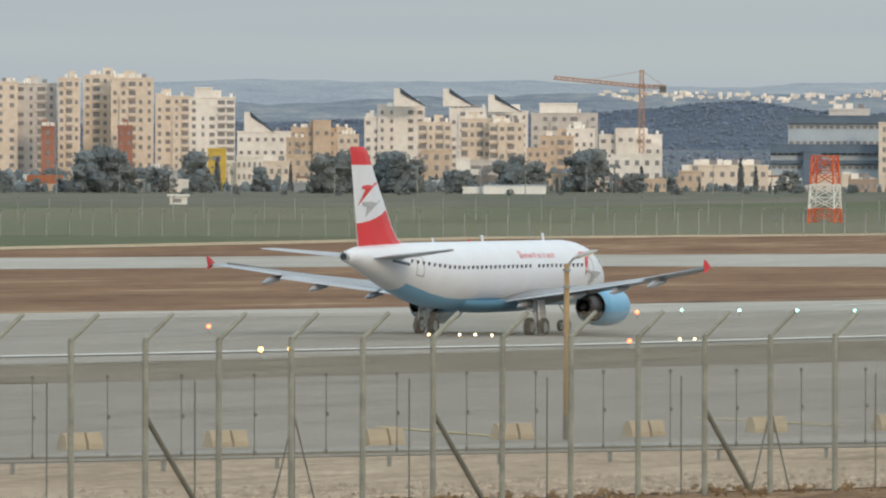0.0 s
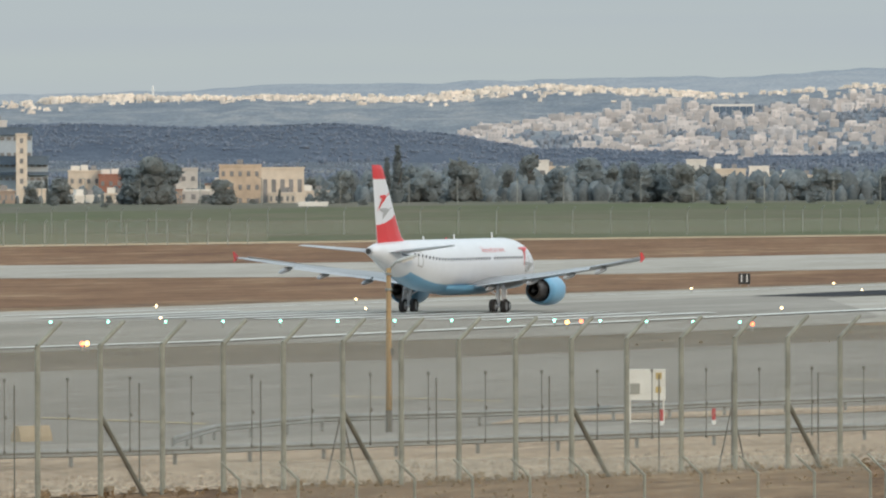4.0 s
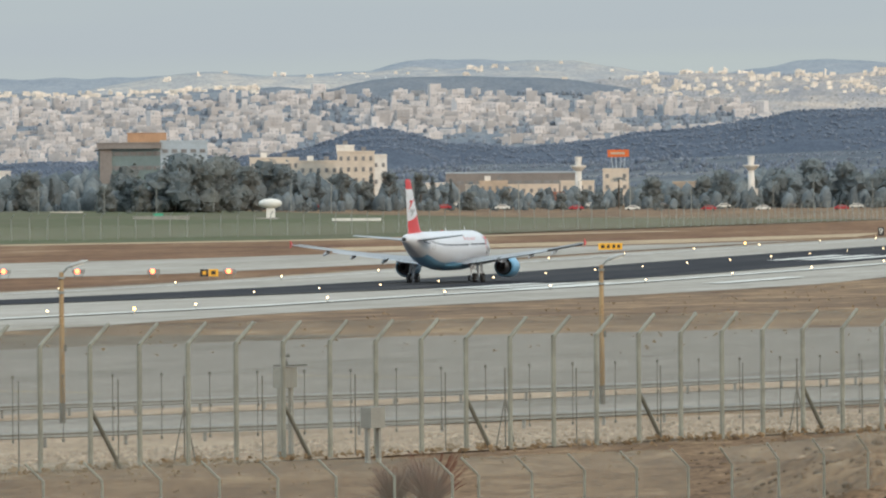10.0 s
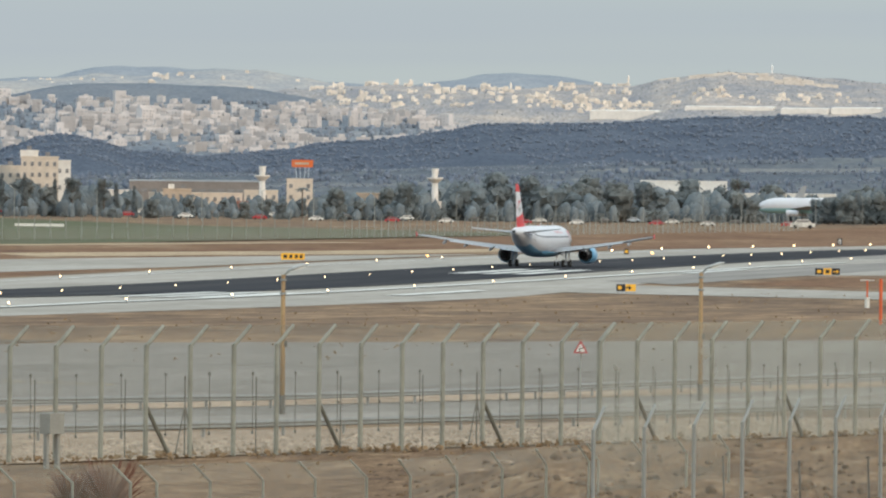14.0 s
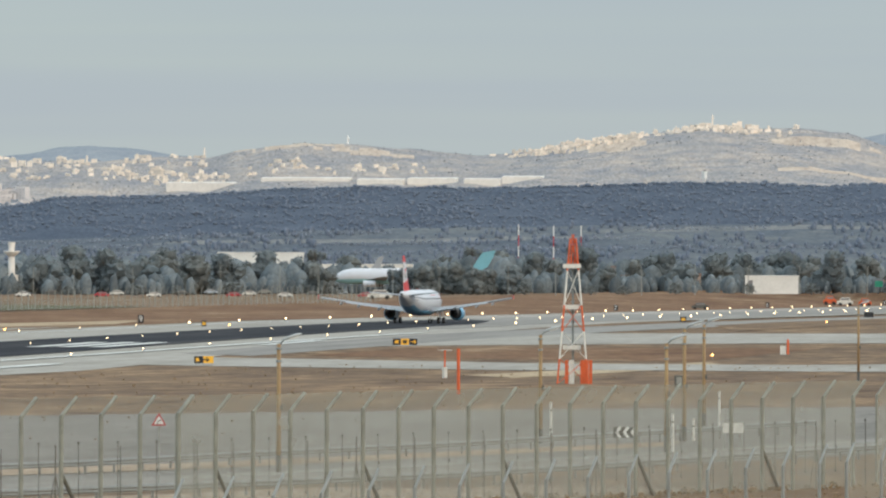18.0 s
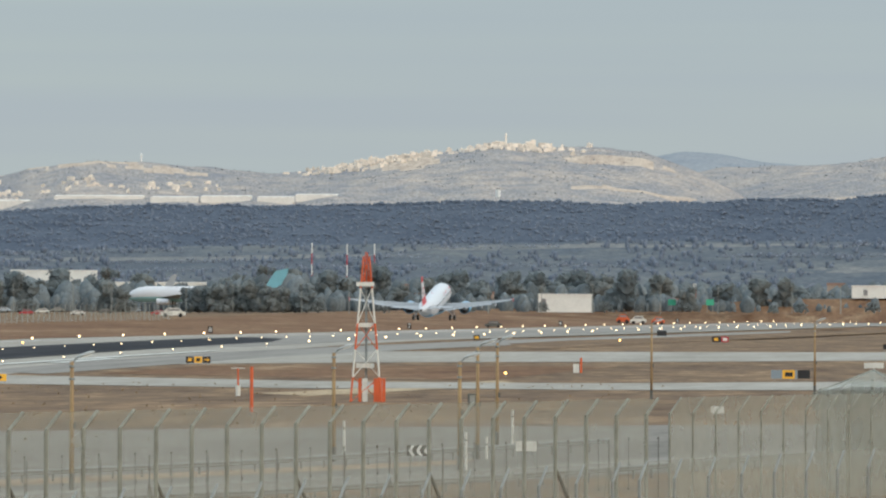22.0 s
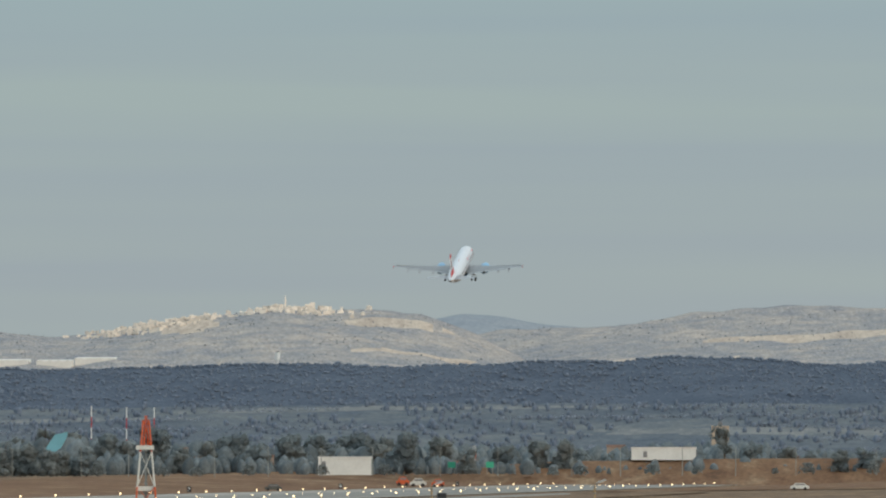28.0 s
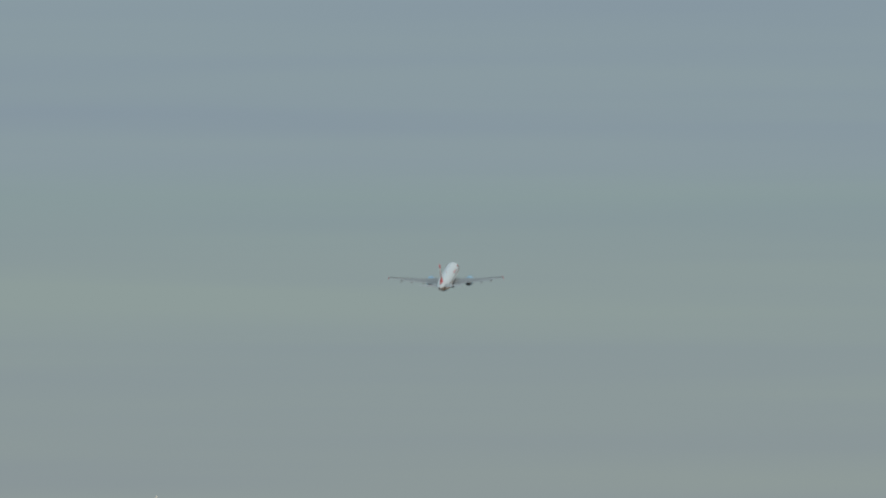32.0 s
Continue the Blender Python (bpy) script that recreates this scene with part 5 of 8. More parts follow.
# weather cabinets at the fence
for x, y, h in ((330.5, 85.2, 3.6), (324.5, 80.2, 2.2)):
    a = empty("fence_cabinet", pose(x, y, 0, 0, 0, -23), "grey-green cabinet on posts behind the fence", "cabinet")
    bm = B()
    box(bm, (0, 0, h - 0.45), (0.9, 0.5, 0.8))
    part("body", bm, M_cab, a)
    for o in (-0.35, 0.35):
        bm = B()
        box(bm, (o, 0, (h - 0.8) / 2), (0.16, 0.16, h - 0.8))
        part("leg", bm, M_cab, a)
    if h > 3:
        bm = B()
        box(bm, (0.35, 0, h + 0.02), (1.3, 0.7, 0.06))
        part("lid", bm, M_fdark, a)
        bm = B()
        rod(bm, (0, 0, h), (0, 0, h + 0.45), 0.03, n=6)
        rod(bm, (-0.2, 0, h + 0.4), (0.2, 0, h + 0.4), 0.025, n=6)
        for o in (-0.2, 0.2):
            ball(bm, (o, 0, h + 0.4), 0.08)
        ball(bm, (0, 0, h + 0.12), 0.14)
        part("wind_gauge", bm, M_fdark, a)


def road_sign(x, y):
    a = empty("warning_sign", pose(x, y, 0, 0, 0, math.degrees(math.atan2(y, x))), "red-bordered triangular road warning sign on a grey pole", "road sign")
    bm = B()
    rod(bm, (0.05, 0, 0), (0.05, 0, 3.4), 0.04, n=8)
    part("pole", bm, M_post, a)
    for nm, r, o, m in (("border", 0.42, 0, M_signred), ("face", 0.27, -0.02, M_whitep)):
        bm = B()
        loft(bm, [[(o + d, r * math.sin(t), 3.25 + r * math.cos(t)) for t in (0, 2 * math.pi / 3, 4 * math.pi / 3)] for d in (0, 0.02)])
        bmesh.ops.recalc_face_normals(bm, faces=bm.faces)
        part(nm, bm, m, a)
    bm = B()
    rod(bm, (-0.03, 0.08, 3.1), (-0.03, 0.05, 3.25), 0.03, n=6)
    rod(bm, (-0.03, 0.05, 3.25), (-0.03, -0.1, 3.3), 0.03, n=6)
    part("symbol", bm, M_black, a)


road_sign(411, 75.6)

# chevron board
a = empty("chevron_board", pose(498.3, 64.4, 0, 0, 0, 7), "black board with white chevrons beside the road bend", "road sign")
bm = B()
box(bm, (0, 0, 1.1), (0.06, 1.4, 0.62))
part("board", bm, M_black, a)
for k in range(3):
    bm = B()
    y0 = 0.42 - k * 0.45
    for z0, z1 in ((1.1, 1.4), (1.1, 0.8)):
        vs = [bm.verts.new((-0.04, y0 + p, z)) for p, z in ((0.18, z0), (0.0, z0), (-0.2, z1), (-0.02, z1))]
        bm.faces.new(vs)
    part("chevron", bm, M_whitep, a)
for o in (-0.5, 0.5):
    bm = B()
    rod(bm, (0.05, o, 0), (0.05, o, 0.9), 0.04, n=6)
    part("leg", bm, M_post, a)
for x, y, w, h, z in ((508, 59.3, 1.25, 0.6, 0.9), (655, 62, 1.0, 0.55, 0.9)):
    a = empty("blank_board", pose(x, y, 0, 0, 0, 7), "blank pale board on posts seen from behind", "board")
    bm = B()
    box(bm, (0, 0, z + h / 2), (0.06, w, h))
    part("panel", bm, M_wpaint, a)
    for o in (-w * 0.4, w * 0.4):
        bm = B()
        rod(bm, (0.05, o, 0), (0.05, o, z + 0.1), 0.04, n=6)
        part("leg", bm, M_post, a)
# striped stakes behind the lamps
for x, y, h in ((497, 61.5, 2.2), (522, 72, 2.4), (531.5, 64.5, 1.3), (583, 69.0, 2.2)):
    a = empty("pale_stake", pose(x, y, 0), "pale weathered timber stake", "post", "timber stakes")
    bm = B()
    rod(bm, (0, 0, -0.1), (0, 0, h), 0.09, 0.08, 8)
    part("stake", bm, M_wpaint, a)
    bm = B()
    rod(bm, (0, 0, h - 0.5), (0, 0, h - 0.42), 0.1, 0.1, 8)
    part("collar", bm, M_fdark, a)


# ---- lattice mast in orange and white ----
def lattice_mast(x, y, tall, label, foot=1.9, head=0.35, bar=0.09, bands=((0, 0.17, 1), (0.17, 0.36, 0), (0.36, 0.54, 1), (0.54, 0.78, 0), (0.78, 1.0, 1))):
    a = empty("lattice_mast", pose(x, y, sag(x, y), 0, 0, 8), label, "mast")
    for u0, u1, red in bands:
        bm = B()
        m = M_orange if red else M_wpaint
        r0, r1 = foot + (head - foot) * u0, foot + (head - foot) * u1
        for sx in (-1, 1):
            for sy in (-1, 1):
                rod(bm, (sx * r0 * 0.55, sy * r0 * 0.55, tall * u0), (sx * r1 * 0.55, sy * r1 * 0.55, tall * u1), bar, n=6)
        for sx, sy, tx, ty in ((-1, -1, 1, -1), (1, -1, 1, 1), (1, 1, -1, 1), (-1, 1, -1, -1)):
            rod(bm, (sx * r0 * 0.55, sy * r0 * 0.55, tall * u0), (tx * r1 * 0.55, ty * r1 * 0.55, tall * u1), bar * 0.5, n=5)
            if tall < 13:
                rod(bm, (tx * r0 * 0.55, ty * r0 * 0.55, tall * u0), (sx * r1 * 0.55, sy * r1 * 0.55, tall * u1), bar * 0.5, n=5)
                rod(bm, (sx * r1 * 0.55, sy * r1 * 0.55, tall * u1), (tx * r1 * 0.55, ty * r1 * 0.55, tall * u1), bar * 0.5, n=5)
        part("lattice_section", bm, m, a)
    return a


mast = lattice_mast(846.4, 114.6, 14.2, "orange and white lattice mast with bar antennas and a cabinet", 2.75, 0.5)
bm = B()
for o in (-0.17, 0.17):
    for q in (-0.17, 0.17):
        rod(bm, (o, q, 11.6), (o * 0.4, q * 0.4, 14.6), 0.09, 0.06, 6)
part("antenna_rod", bm, M_orange, mast, "orange rod bundle at the top")
for z, w in ((11.5, 1.75), (7.5, 1.75), (3.55, 1.75)):
    bm = B()
    box(bm, (-0.5, 0.1, z), (0.35, w, 0.42))
    part("bar_antenna", bm, M_wpaint, mast, "white horizontal bar antenna")
    bm = B()
    box(bm, (0, -0.1, z - 0.35), (1.0, w * 0.9, 0.06))
    part("platform", bm, M_galv, mast)
bm = B()
rod(bm, (0, 0, 0), (0, 0, 12), 0.12, n=6)
for z in range(1, 12):
    rod(bm, (-0.2, -0.2, z), (0.2, 0.2, z), 0.03, n=4)
part("ladder", bm, M_galv, mast)
for y0, w, m in ((-1.15, 0.8, M_orange), (0.1, 0.5, M_wpaint), (0.6, 0.3, M_orange), (-1.75, 0.3, M_orange)):
    bm = B()
    box(bm, (0.2, y0, 1.15), (0.8, w, 2.3))
    part("cabinet", bm, m, mast)
lattice_mast(1397, 578, 12.2, "red and white lattice mast far across the field", 4.3, 3.3, bar=0.2, bands=((0, 0.2, 1), (0.2, 0.36, 0), (0.36, 0.55, 0), (0.55, 0.75, 1), (0.75, 0.95, 1)))
rmast = lattice_mast(3062, 298, 12.6, "thin red and white mast at the far end of the runway", 1.0, 0.8, bands=((0, 0.2, 0), (0.2, 0.4, 1), (0.4, 0.6, 0), (0.6, 0.8, 1), (0.8, 1.0, 0)))
bm = B()
box(bm, (0, 0, 1.2), (2.5, 3.2, 2.4))
part("hut", bm, M_wpaint, rmast)
for bearing, top in ((16.91, 24.5), (17.14, 24.0), (17.32, 24.0)):
    x, y = at(bearing, 3300)
    a = empty("striped_pole", pose(x, y, 0), "tall thin red and white radio mast among the trees", "mast", "radio masts")
    for k in range(6):
        bm = B()
        rod(bm, (0, 0, top * k / 6), (0, 0, top * (k + 1) / 6), 0.22, n=6)
        part("section", bm, M_whitep if k % 2 else M_signred, a)
for x, y, h, m1 in ((886, 133.2, 2.9, M_wpaint), (757, 112.6, 4.0, M_orange), (1093, 120.7, 1.9, M_orange)):
    a = empty("field_post", pose(x, y, sag(x, y)), "slim orange and white instrument post on the grass", "post")
    bm = B()
    rod(bm, (0, 0, 0), (0, 0, h), 0.09 if m1 is M_wpaint else 0.15, n=8)
    part("pole", bm, M_orange, a)
    if m1 is M_wpaint:
        bm = B()
        rod(bm, (0, 0, 0.05), (0, 0, 1.15), 0.26, n=10)
        part("drum", bm, M_wpaint, a)
        bm = B()
        rod(bm, (0, -0.7, h), (0, 0.7, h), 0.05, n=6)
        part("crossbar", bm, M_wpaint, a)
    elif h < 3:
        bm = B()
        box(bm, (0, 0.6, 0.55), (0.6, 0.7, 1.1))
        part("cabinet", bm, M_wpaint, a)
a = empty("field_cabinet", pose(811.6, 99.8, sag(811.6)), "dark cabinet standing on the grass", "cabinet")
bm = B()
box(bm, (0, 0, 0.6), (0.7, 0.9, 1.2))
part("body", bm, M_fdark, a)
bm = B()
box(bm, (-0.37, 0, 0.65), (0.05, 0.5, 0.8))
part("door", bm, M_cab, a)

# ---- further fences ----
flat = lambda q: 0.0
INNER = "nearer tall steel fence with galvanised posts and bent tops"
for p, q, w in (((249, 45.4), (304, 31.5), M_wire), ((304, 31.5), (356, 18.5), M_wire2)):
    fence_run("inner_fence", INNER, p, q, 3.6, 0.0, 2.65, (0.75, 0.65, 0.0), M_galv, w, lambda q: 1.3, post_r=0.06)
LOW = "low fence of thin pale posts with bent tops before the dug earth"
for p, q, gap in (((228, 86), (239.4, 70.6), 1.7), ((239.4, 70.6), (245.3, 57.5), 1.7), ((245.3, 57.5), (254.4, 51.9), 2.2), ((254.4, 51.9), (272.4, 49.5), 4.3), ((272.4, 49.5), (289, 46.8), 4.3)):
    fence_run("low_fence", LOW, p, q, gap, 0.0, 2.35, (-0.5, 0.5, 0.2), M_fpost, M_wire, flat, post_r=0.042)
CORNER = "heavily meshed corner of the perimeter fence"
corner = at(20.97, 452)
for p, q, gap, w in ((along(150), at(20.22, 470), 7.0, M_wire3), (at(20.22, 470), corner, 4.2, M_wire3), (at(20.45, 520), corner, 9.0, M_wire3), (at(20.95, 560), at(23.2, 575), 4.6, M_wire2)):
    fence_run("corner_fence", CORNER, p, q, gap, 0.0, 4.95, (0.5, 0.7, 0.0), M_fpost, w, lambda d: -0.5, post_r=0.05)
# wire roof that spans the corner
a = empty("wire_canopy", pose(*at(20.586, 470), 0), "sloping chain-link canopy over the fence corner on a slim post", "canopy")
tip, lows = Vector((0, 0, up(-0.588, 470))), [(20.19, 466, -0.745), (20.38, 462, -0.70), (20.77, 458, -0.70), (20.98, 455, -0.735)]
rim = [Vector((*at(b, r), up(e, r))) - Vector((*at(20.586, 470), 0)) for b, r, e in lows]
for p, q in zip(rim, rim[1:]):
    bm = B()
    f = [bm.verts.new(v) for v in (tip, p, q)]
    bm.faces.new(f)
    g = [bm.verts.new(v - Vector((0, 0, 0.95))) for v in (p, q)]
    bm.faces.new((f[1], f[2], g[1], g[0]))
    part("wire_panel", bm, M_wire3, a)
bm = B()
rod(bm, (0, 0, -0.5), tip, 0.08, n=8)
part("post", bm, M_fpost, a)
for p in rim:
    bm = B()
    rod(bm, tip, p, 0.03, n=5)
    part("rib", bm, M_fpost, a)


def far_fence(pts, spacing, h, label):
    a = empty("field_fence", pose(*pts[0], 0), label, "fence", kind="structure")
    o = Vector((*pts[0], 0))
    bm = B()
    rod(bm, (0, 0, 0), (0, 0, h), 0.09, n=5)
    rod(bm, (0, 0, h), (-0.5, -0.6, h + 0.6), 0.08, n=5)
    first = part("post", bm, M_post, a)
    k = 0
    for (x0, y0), (x1, y1) in zip(pts, pts[1:]):
        n = max(1, int(math.dist((x0, y0), (x1, y1)) / spacing))
        for i in range(n):
            p = Vector((x0 + (x1 - x0) * i / n, y0 + (y1 - y0) * i / n, 0))
            ob = first if k == 0 else new("post", first.data)
            ob.parent = a
            ob.location = (p.x - o.x, p.y - o.y, sag(p.x, p.y))
            k += 1
        bm = B()
        v = [bm.verts.new((x - o.x, y - o.y, sag(x, y) + z)) for x, y, z in ((x0, y0, 0), (x1, y1, 0), (x1, y1, h * 0.6), (x0, y0, h * 0.6))]
        bm.faces.new(v)
        part("wire_panel", bm, M_wire, a)


far_fence([at(-3.2, 1500), at(0, 1560), at(4, 1500), at(7.5, 1500), at(10, 1620), at(13, 1800), at(16, 2300)], 6.5, 4.0, "long boundary fence across the far field")
far_fence([at(-3.2, 1300), at(0, 1280), at(4.5, 1330)], 3.4, 3.4, "low wire fence along the green field")

# ---- buildings beyond the field ----
M_cream = mat("cream_render", (0.68, 0.585, 0.49), 0.9, 0.08, 0.08, tint=(0.62, 0.525, 0.43), fine=0.6)
M_grey = mat("grey_render", (0.56, 0.52, 0.485), 0.9, 0.08, 0.08, fine=0.6)
M_wht = mat("whitewashed_wall", (0.77, 0.725, 0.67), 0.9, 0.07, 0.08, fine=0.6)
M_tan = mat("orange_tan_render", (0.57, 0.445, 0.34), 0.9, 0.1, 0.08, fine=0.6)
M_pink = mat("brick_red_render", (0.36, 0.17, 0.125), 0.9, 0.1, 0.08, fine=0.6)
M_ylw = mat("yellow_wall", (0.58, 0.40, 0.08), 0.9, 0.08, 0.1)
M_roofr = mat("red_tiles", (0.40, 0.15, 0.08), 0.9, 0.12, 0.3)
M_steel = mat("white_sheet_metal", (0.78, 0.77, 0.73), 0.6, 0.06, 0.2)
# window tone lightened so that the colour holds the distance haze
M_win = mat("hazed_window", (0.255, 0.245, 0.245), 0.3, 0.15, 0.3)
M_solar = mat("solar_glass", (0.055, 0.075, 0.105), 0.25, 0.12, 0.3)
M_bluegrey = mat("blue_grey_cladding", (0.43, 0.495, 0.555), 0.6, 0.06, 0.2)
M_navy = mat("dark_blue_glazing", (0.12, 0.165, 0.225), 0.3, 0.1, 0.3)
M_teal = mat("teal_glass", (0.20, 0.265, 0.27), 0.35, 0.1, 0.2)
M_brown = mat("brown_cladding", (0.255, 0.225, 0.21), 0.7, 0.1, 0.2)
M_copper = mat("copper_orange_cladding", (0.50, 0.29, 0.17), 0.6, 0.1, 0.3)
M_pinkish = mat("dusty_pink_render", (0.38, 0.30, 0.25), 0.9, 0.08, 0.1)
M_roofd = mat("dull_roof_tiles", (0.30, 0.19, 0.15), 0.9, 0.12, 0.3)
WINDOWS = {}


def window_mesh(w, h):
    key = (round(w, 1), round(h, 1))
    if key not in WINDOWS:
        bm = B()
        box(bm, (0, 0, 0), (0.25, key[0], key[1]))
        me = bpy.data.meshes.new("window")
        bm.to_mesh(me)
        bm.free()
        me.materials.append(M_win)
        WINDOWS[key] = me
    return WINDOWS[key]


def house(bearing, reach, width, top, wall, label, category="apartment building", depth=None, rows=0, cols=0, base=0.0, tall=1.3, wide=None, roof=None, parapet=0.5, boxes=0, balconies=(), turn=0.0, ledge=0.0, skip=(), first=1.6):
    """A building facing the tripod: wall, roof slab, windows in rows and columns, balcony stacks, roof boxes."""
    x, y = at(bearing, reach)
    heading = RUNWAY_BEARING - bearing + turn
    name = category.replace(" ", "_")
    a = empty(name, pose(x, y, 0, 0, 0, heading), label, category)
    depth = depth or max(6.0, width * 0.55)
    bm = B()
    box(bm, (depth / 2, 0, (top + base) / 2), (depth, width, top - base))
    part("wall", bm, wall, a)
    bm = B()
    box(bm, (depth / 2, 0, top + parapet / 2), (depth + 0.3, width + 0.3, parapet))
    part("roof", bm, roof or wall, a)
    r7 = random.Random(int(abs(bearing) * 1000) + int(width * 10))
    flats = category == "apartment building" and rows >= 5
    if rows:
        step = (top - base - first) / rows
        gap = width / cols
        proud = [c for c in range(cols) if flats and c not in balconies and r7.random() < 0.4]
        for c in proud:                                # bays stand out from the front
            bm = B()
            tall_ = (top - base) * r7.choice((0.86, 0.93, 1.04))
            box(bm, (0.1, -width / 2 + gap * (c + 0.5), base + tall_ / 2), (1.9, gap * 0.96, tall_))
            part("bay", bm, wall, a)
        for c in range(cols):
            if c in skip:
                continue
            yy = -width / 2 + gap * (c + 0.5)
            deep = c in balconies
            share = (wide or 0.4) * (r7.choice((0.7, 0.9, 1.0, 1.35)) if flats and not wide else 1.0)
            for r in range(rows):
                if flats and not deep and r7.random() < 0.14:
                    continue
                z = base + first + step * (r + 0.45)
                ob = new("balcony" if deep else "window", window_mesh(gap * (0.78 if deep else share), tall if not deep else step * 0.55))
                ob.parent = a
                ob.location = (-0.9 if c in proud else -0.05, yy, z)
                if deep:
                    key = ("slab", round(gap, 1), round(step, 1), wall.name)
                    if key not in WINDOWS:
                        me = window_mesh(gap * 0.9, step * 0.36).copy()
                        me.materials.clear()
                        me.materials.append(wall)
                        WINDOWS[key] = me
                    sl = new("balcony_slab", WINDOWS[key])
                    sl.parent = a
                    sl.location = (-0.45, yy, z - step * 0.42)
    if flats:                                          # lift house and water tanks on the roof
        bm = B()
        box(bm, (depth * 0.5, width * r7.uniform(-0.25, 0.25), top + parapet + 1.1), (depth * 0.4, width * 0.28, 2.2))
        part("lift_house", bm, wall, a)
        for k in range(r7.randint(2, 5)):
            bm = B()
            o = width * r7.uniform(-0.45, 0.45)
            rod(bm, (depth * 0.3, o, top + parapet), (depth * 0.3, o, top + parapet + 1.2), 0.5, n=8)
            part("water_tank", bm, M_wht, a)
    for k in range(boxes):
        bm = B()
        w = 1.5 + 1.2 * ((k * 37) % 5) / 5
        box(bm, (depth * 0.4, -width * 0.42 + width * 0.84 * (k + 0.5) / boxes, top + parapet + 0.6), (w, w, 1.3 + 0.4 * (k % 2)))
        part("roof_box", bm, M_wht if k % 3 else M_win, a)
    if ledge:
        bm = B()
        box(bm, (depth / 2 - 0.3, 0, base + (top - base) * ledge), (depth + 0.6, width + 0.4, 0.4))
        part("ledge", bm, M_win, a)
    return a


def tier(bearing, reach, width, base, top, wall, label="roof storey of the building behind it", category="roof storey", **k):
    return house(bearing, reach, width, top, wall, label, category, base=base, **k)


K = 1.2                                            # the town stands this much behind the tree line


def far_house(bearing, reach, width, top, *r, **k):
    return house(bearing, reach * K, width * K, EYE_Z + (top - EYE_Z) * K, *r, **k)


apt = "tall cream apartment tower with balcony stacks"
far_house(-2.94, 2350, 12.5, 31.0, M_cream, apt, rows=12, cols=4, balconies=(2,), boxes=2)
far_house(-2.667, 2352, 10.9, 30.6, M_grey, apt, rows=12, cols=4, balconies=(1,), boxes=2)
far_house(-2.452, 2345, 6.0, 32.0, M_cream, apt, rows=12, cols=3, balconies=(1,))
far_house(-2.245, 2360, 9.4, 33.0, M_cream, apt, rows=13, cols=4, balconies=(0, 2), boxes=2)
far_house(-2.039, 2350, 11.5, 32.1, M_cream, apt, rows=12, cols=5, balconies=(2,), boxes=3)
far_house(-2.59, 2335, 3.6, 19, M_pink, "brick-red stair block before the towers", rows=6, cols=1)
far_house(-2.085, 2335, 4.0, 19, M_pink, "brick-red stair block before the towers", rows=6, cols=2)
far_house(-1.776, 2450, 9.5, 28.0, M_cream, "plain cream apartment tower with balconies", rows=11, cols=4, balconies=(0,))
far_house(-1.515, 2450, 12.8, 27.7, M_wht, "white apartment tower with railed balconies", rows=11, cols=5, balconies=(0, 1))
tier(-1.571, 2450 * K, 4.9 * K, EYE_Z + 16.7 * K, EYE_Z + 19.4 * K, M_wht)
far_house(-1.165, 2600, 16.8, 18.6, M_wht, "low white block with a slanted solar roof", rows=4, cols=7, boxes=2)
far_house(-0.800, 2550, 17.6, 19.5, M_tan, "orange-tan apartment block with stepped roof", rows=6, cols=8, boxes=3)
far_house(-0.795, 2548, 5.2, 21.7, M_tan, "orange-tan stair tower above the block", rows=3, cols=2)
far_house(-0.96, 2500, 6, 16.5, M_tan, "orange-tan apartment block with stepped roof", rows=5, cols=3)
far_house(-0.62, 2500, 6, 17.5, M_cream, "cream apartment block with small windows", rows=5, cols=3)
far_house(-0.467, 2450, 4.3, 22.2, M_wht, "white apartment block with small windows", rows=8, cols=2)
far_house(-0.276, 2450, 13.3, 25.2, M_wht, "white terraced apartment block with windows", rows=9, cols=5, skip=(2,), boxes=1)
far_house(-0.054, 2380, 9.2, 20.6, M_cream, "cream apartment block with balconies", rows=7, cols=4, balconies=(1, 3), boxes=2)
far_house(0.159, 2520, 10.6, 25.2, M_wht, "white terraced apartment block with windows", rows=9, cols=4, boxes=2)
far_house(0.24, 2400, 10.5, 21.6, M_cream, "cream apartment block with balconies", rows=7, cols=5, balconies=(0, 2, 4), boxes=3)
far_house(0.415, 2395, 9.6, 20.4, M_cream, "cream apartment block with balconies", rows=7, cols=4, balconies=(1, 3), boxes=3)
far_house(0.42, 2530, 12, 24.4, M_wht, "white terraced apartment block with windows", rows=8, cols=5)
far_house(0.794, 2480, 18.9, 23.6, M_grey, "pale grey terraced apartment block", rows=8, cols=7, balconies=(2,), boxes=2)
tier(0.755, 2482 * K, 10.7 * K, EYE_Z + 12.6 * K, EYE_Z + 15.4 * K, M_wht)
far_house(0.90, 2420, 8, 19, M_wht, "white apartment block with small windows", rows=6, cols=4)
far_house(0.743, 2360, 9.2, 16.8, M_tan, "orange-tan apartment block among trees", rows=5, cols=4, balconies=(1,), boxes=2)
far_house(0.62, 2340, 6, 13.5, M_tan, "orange-tan apartment block among trees", rows=4, cols=3)
far_house(1.228, 2500, 18.1, 17.6, M_wht, "white apartment block behind the crane", rows=5, cols=7, boxes=2)
far_house(1.196, 2498, 5.7, 19.4, M_wht, "narrow white stair tower above roofs", rows=3, cols=2)
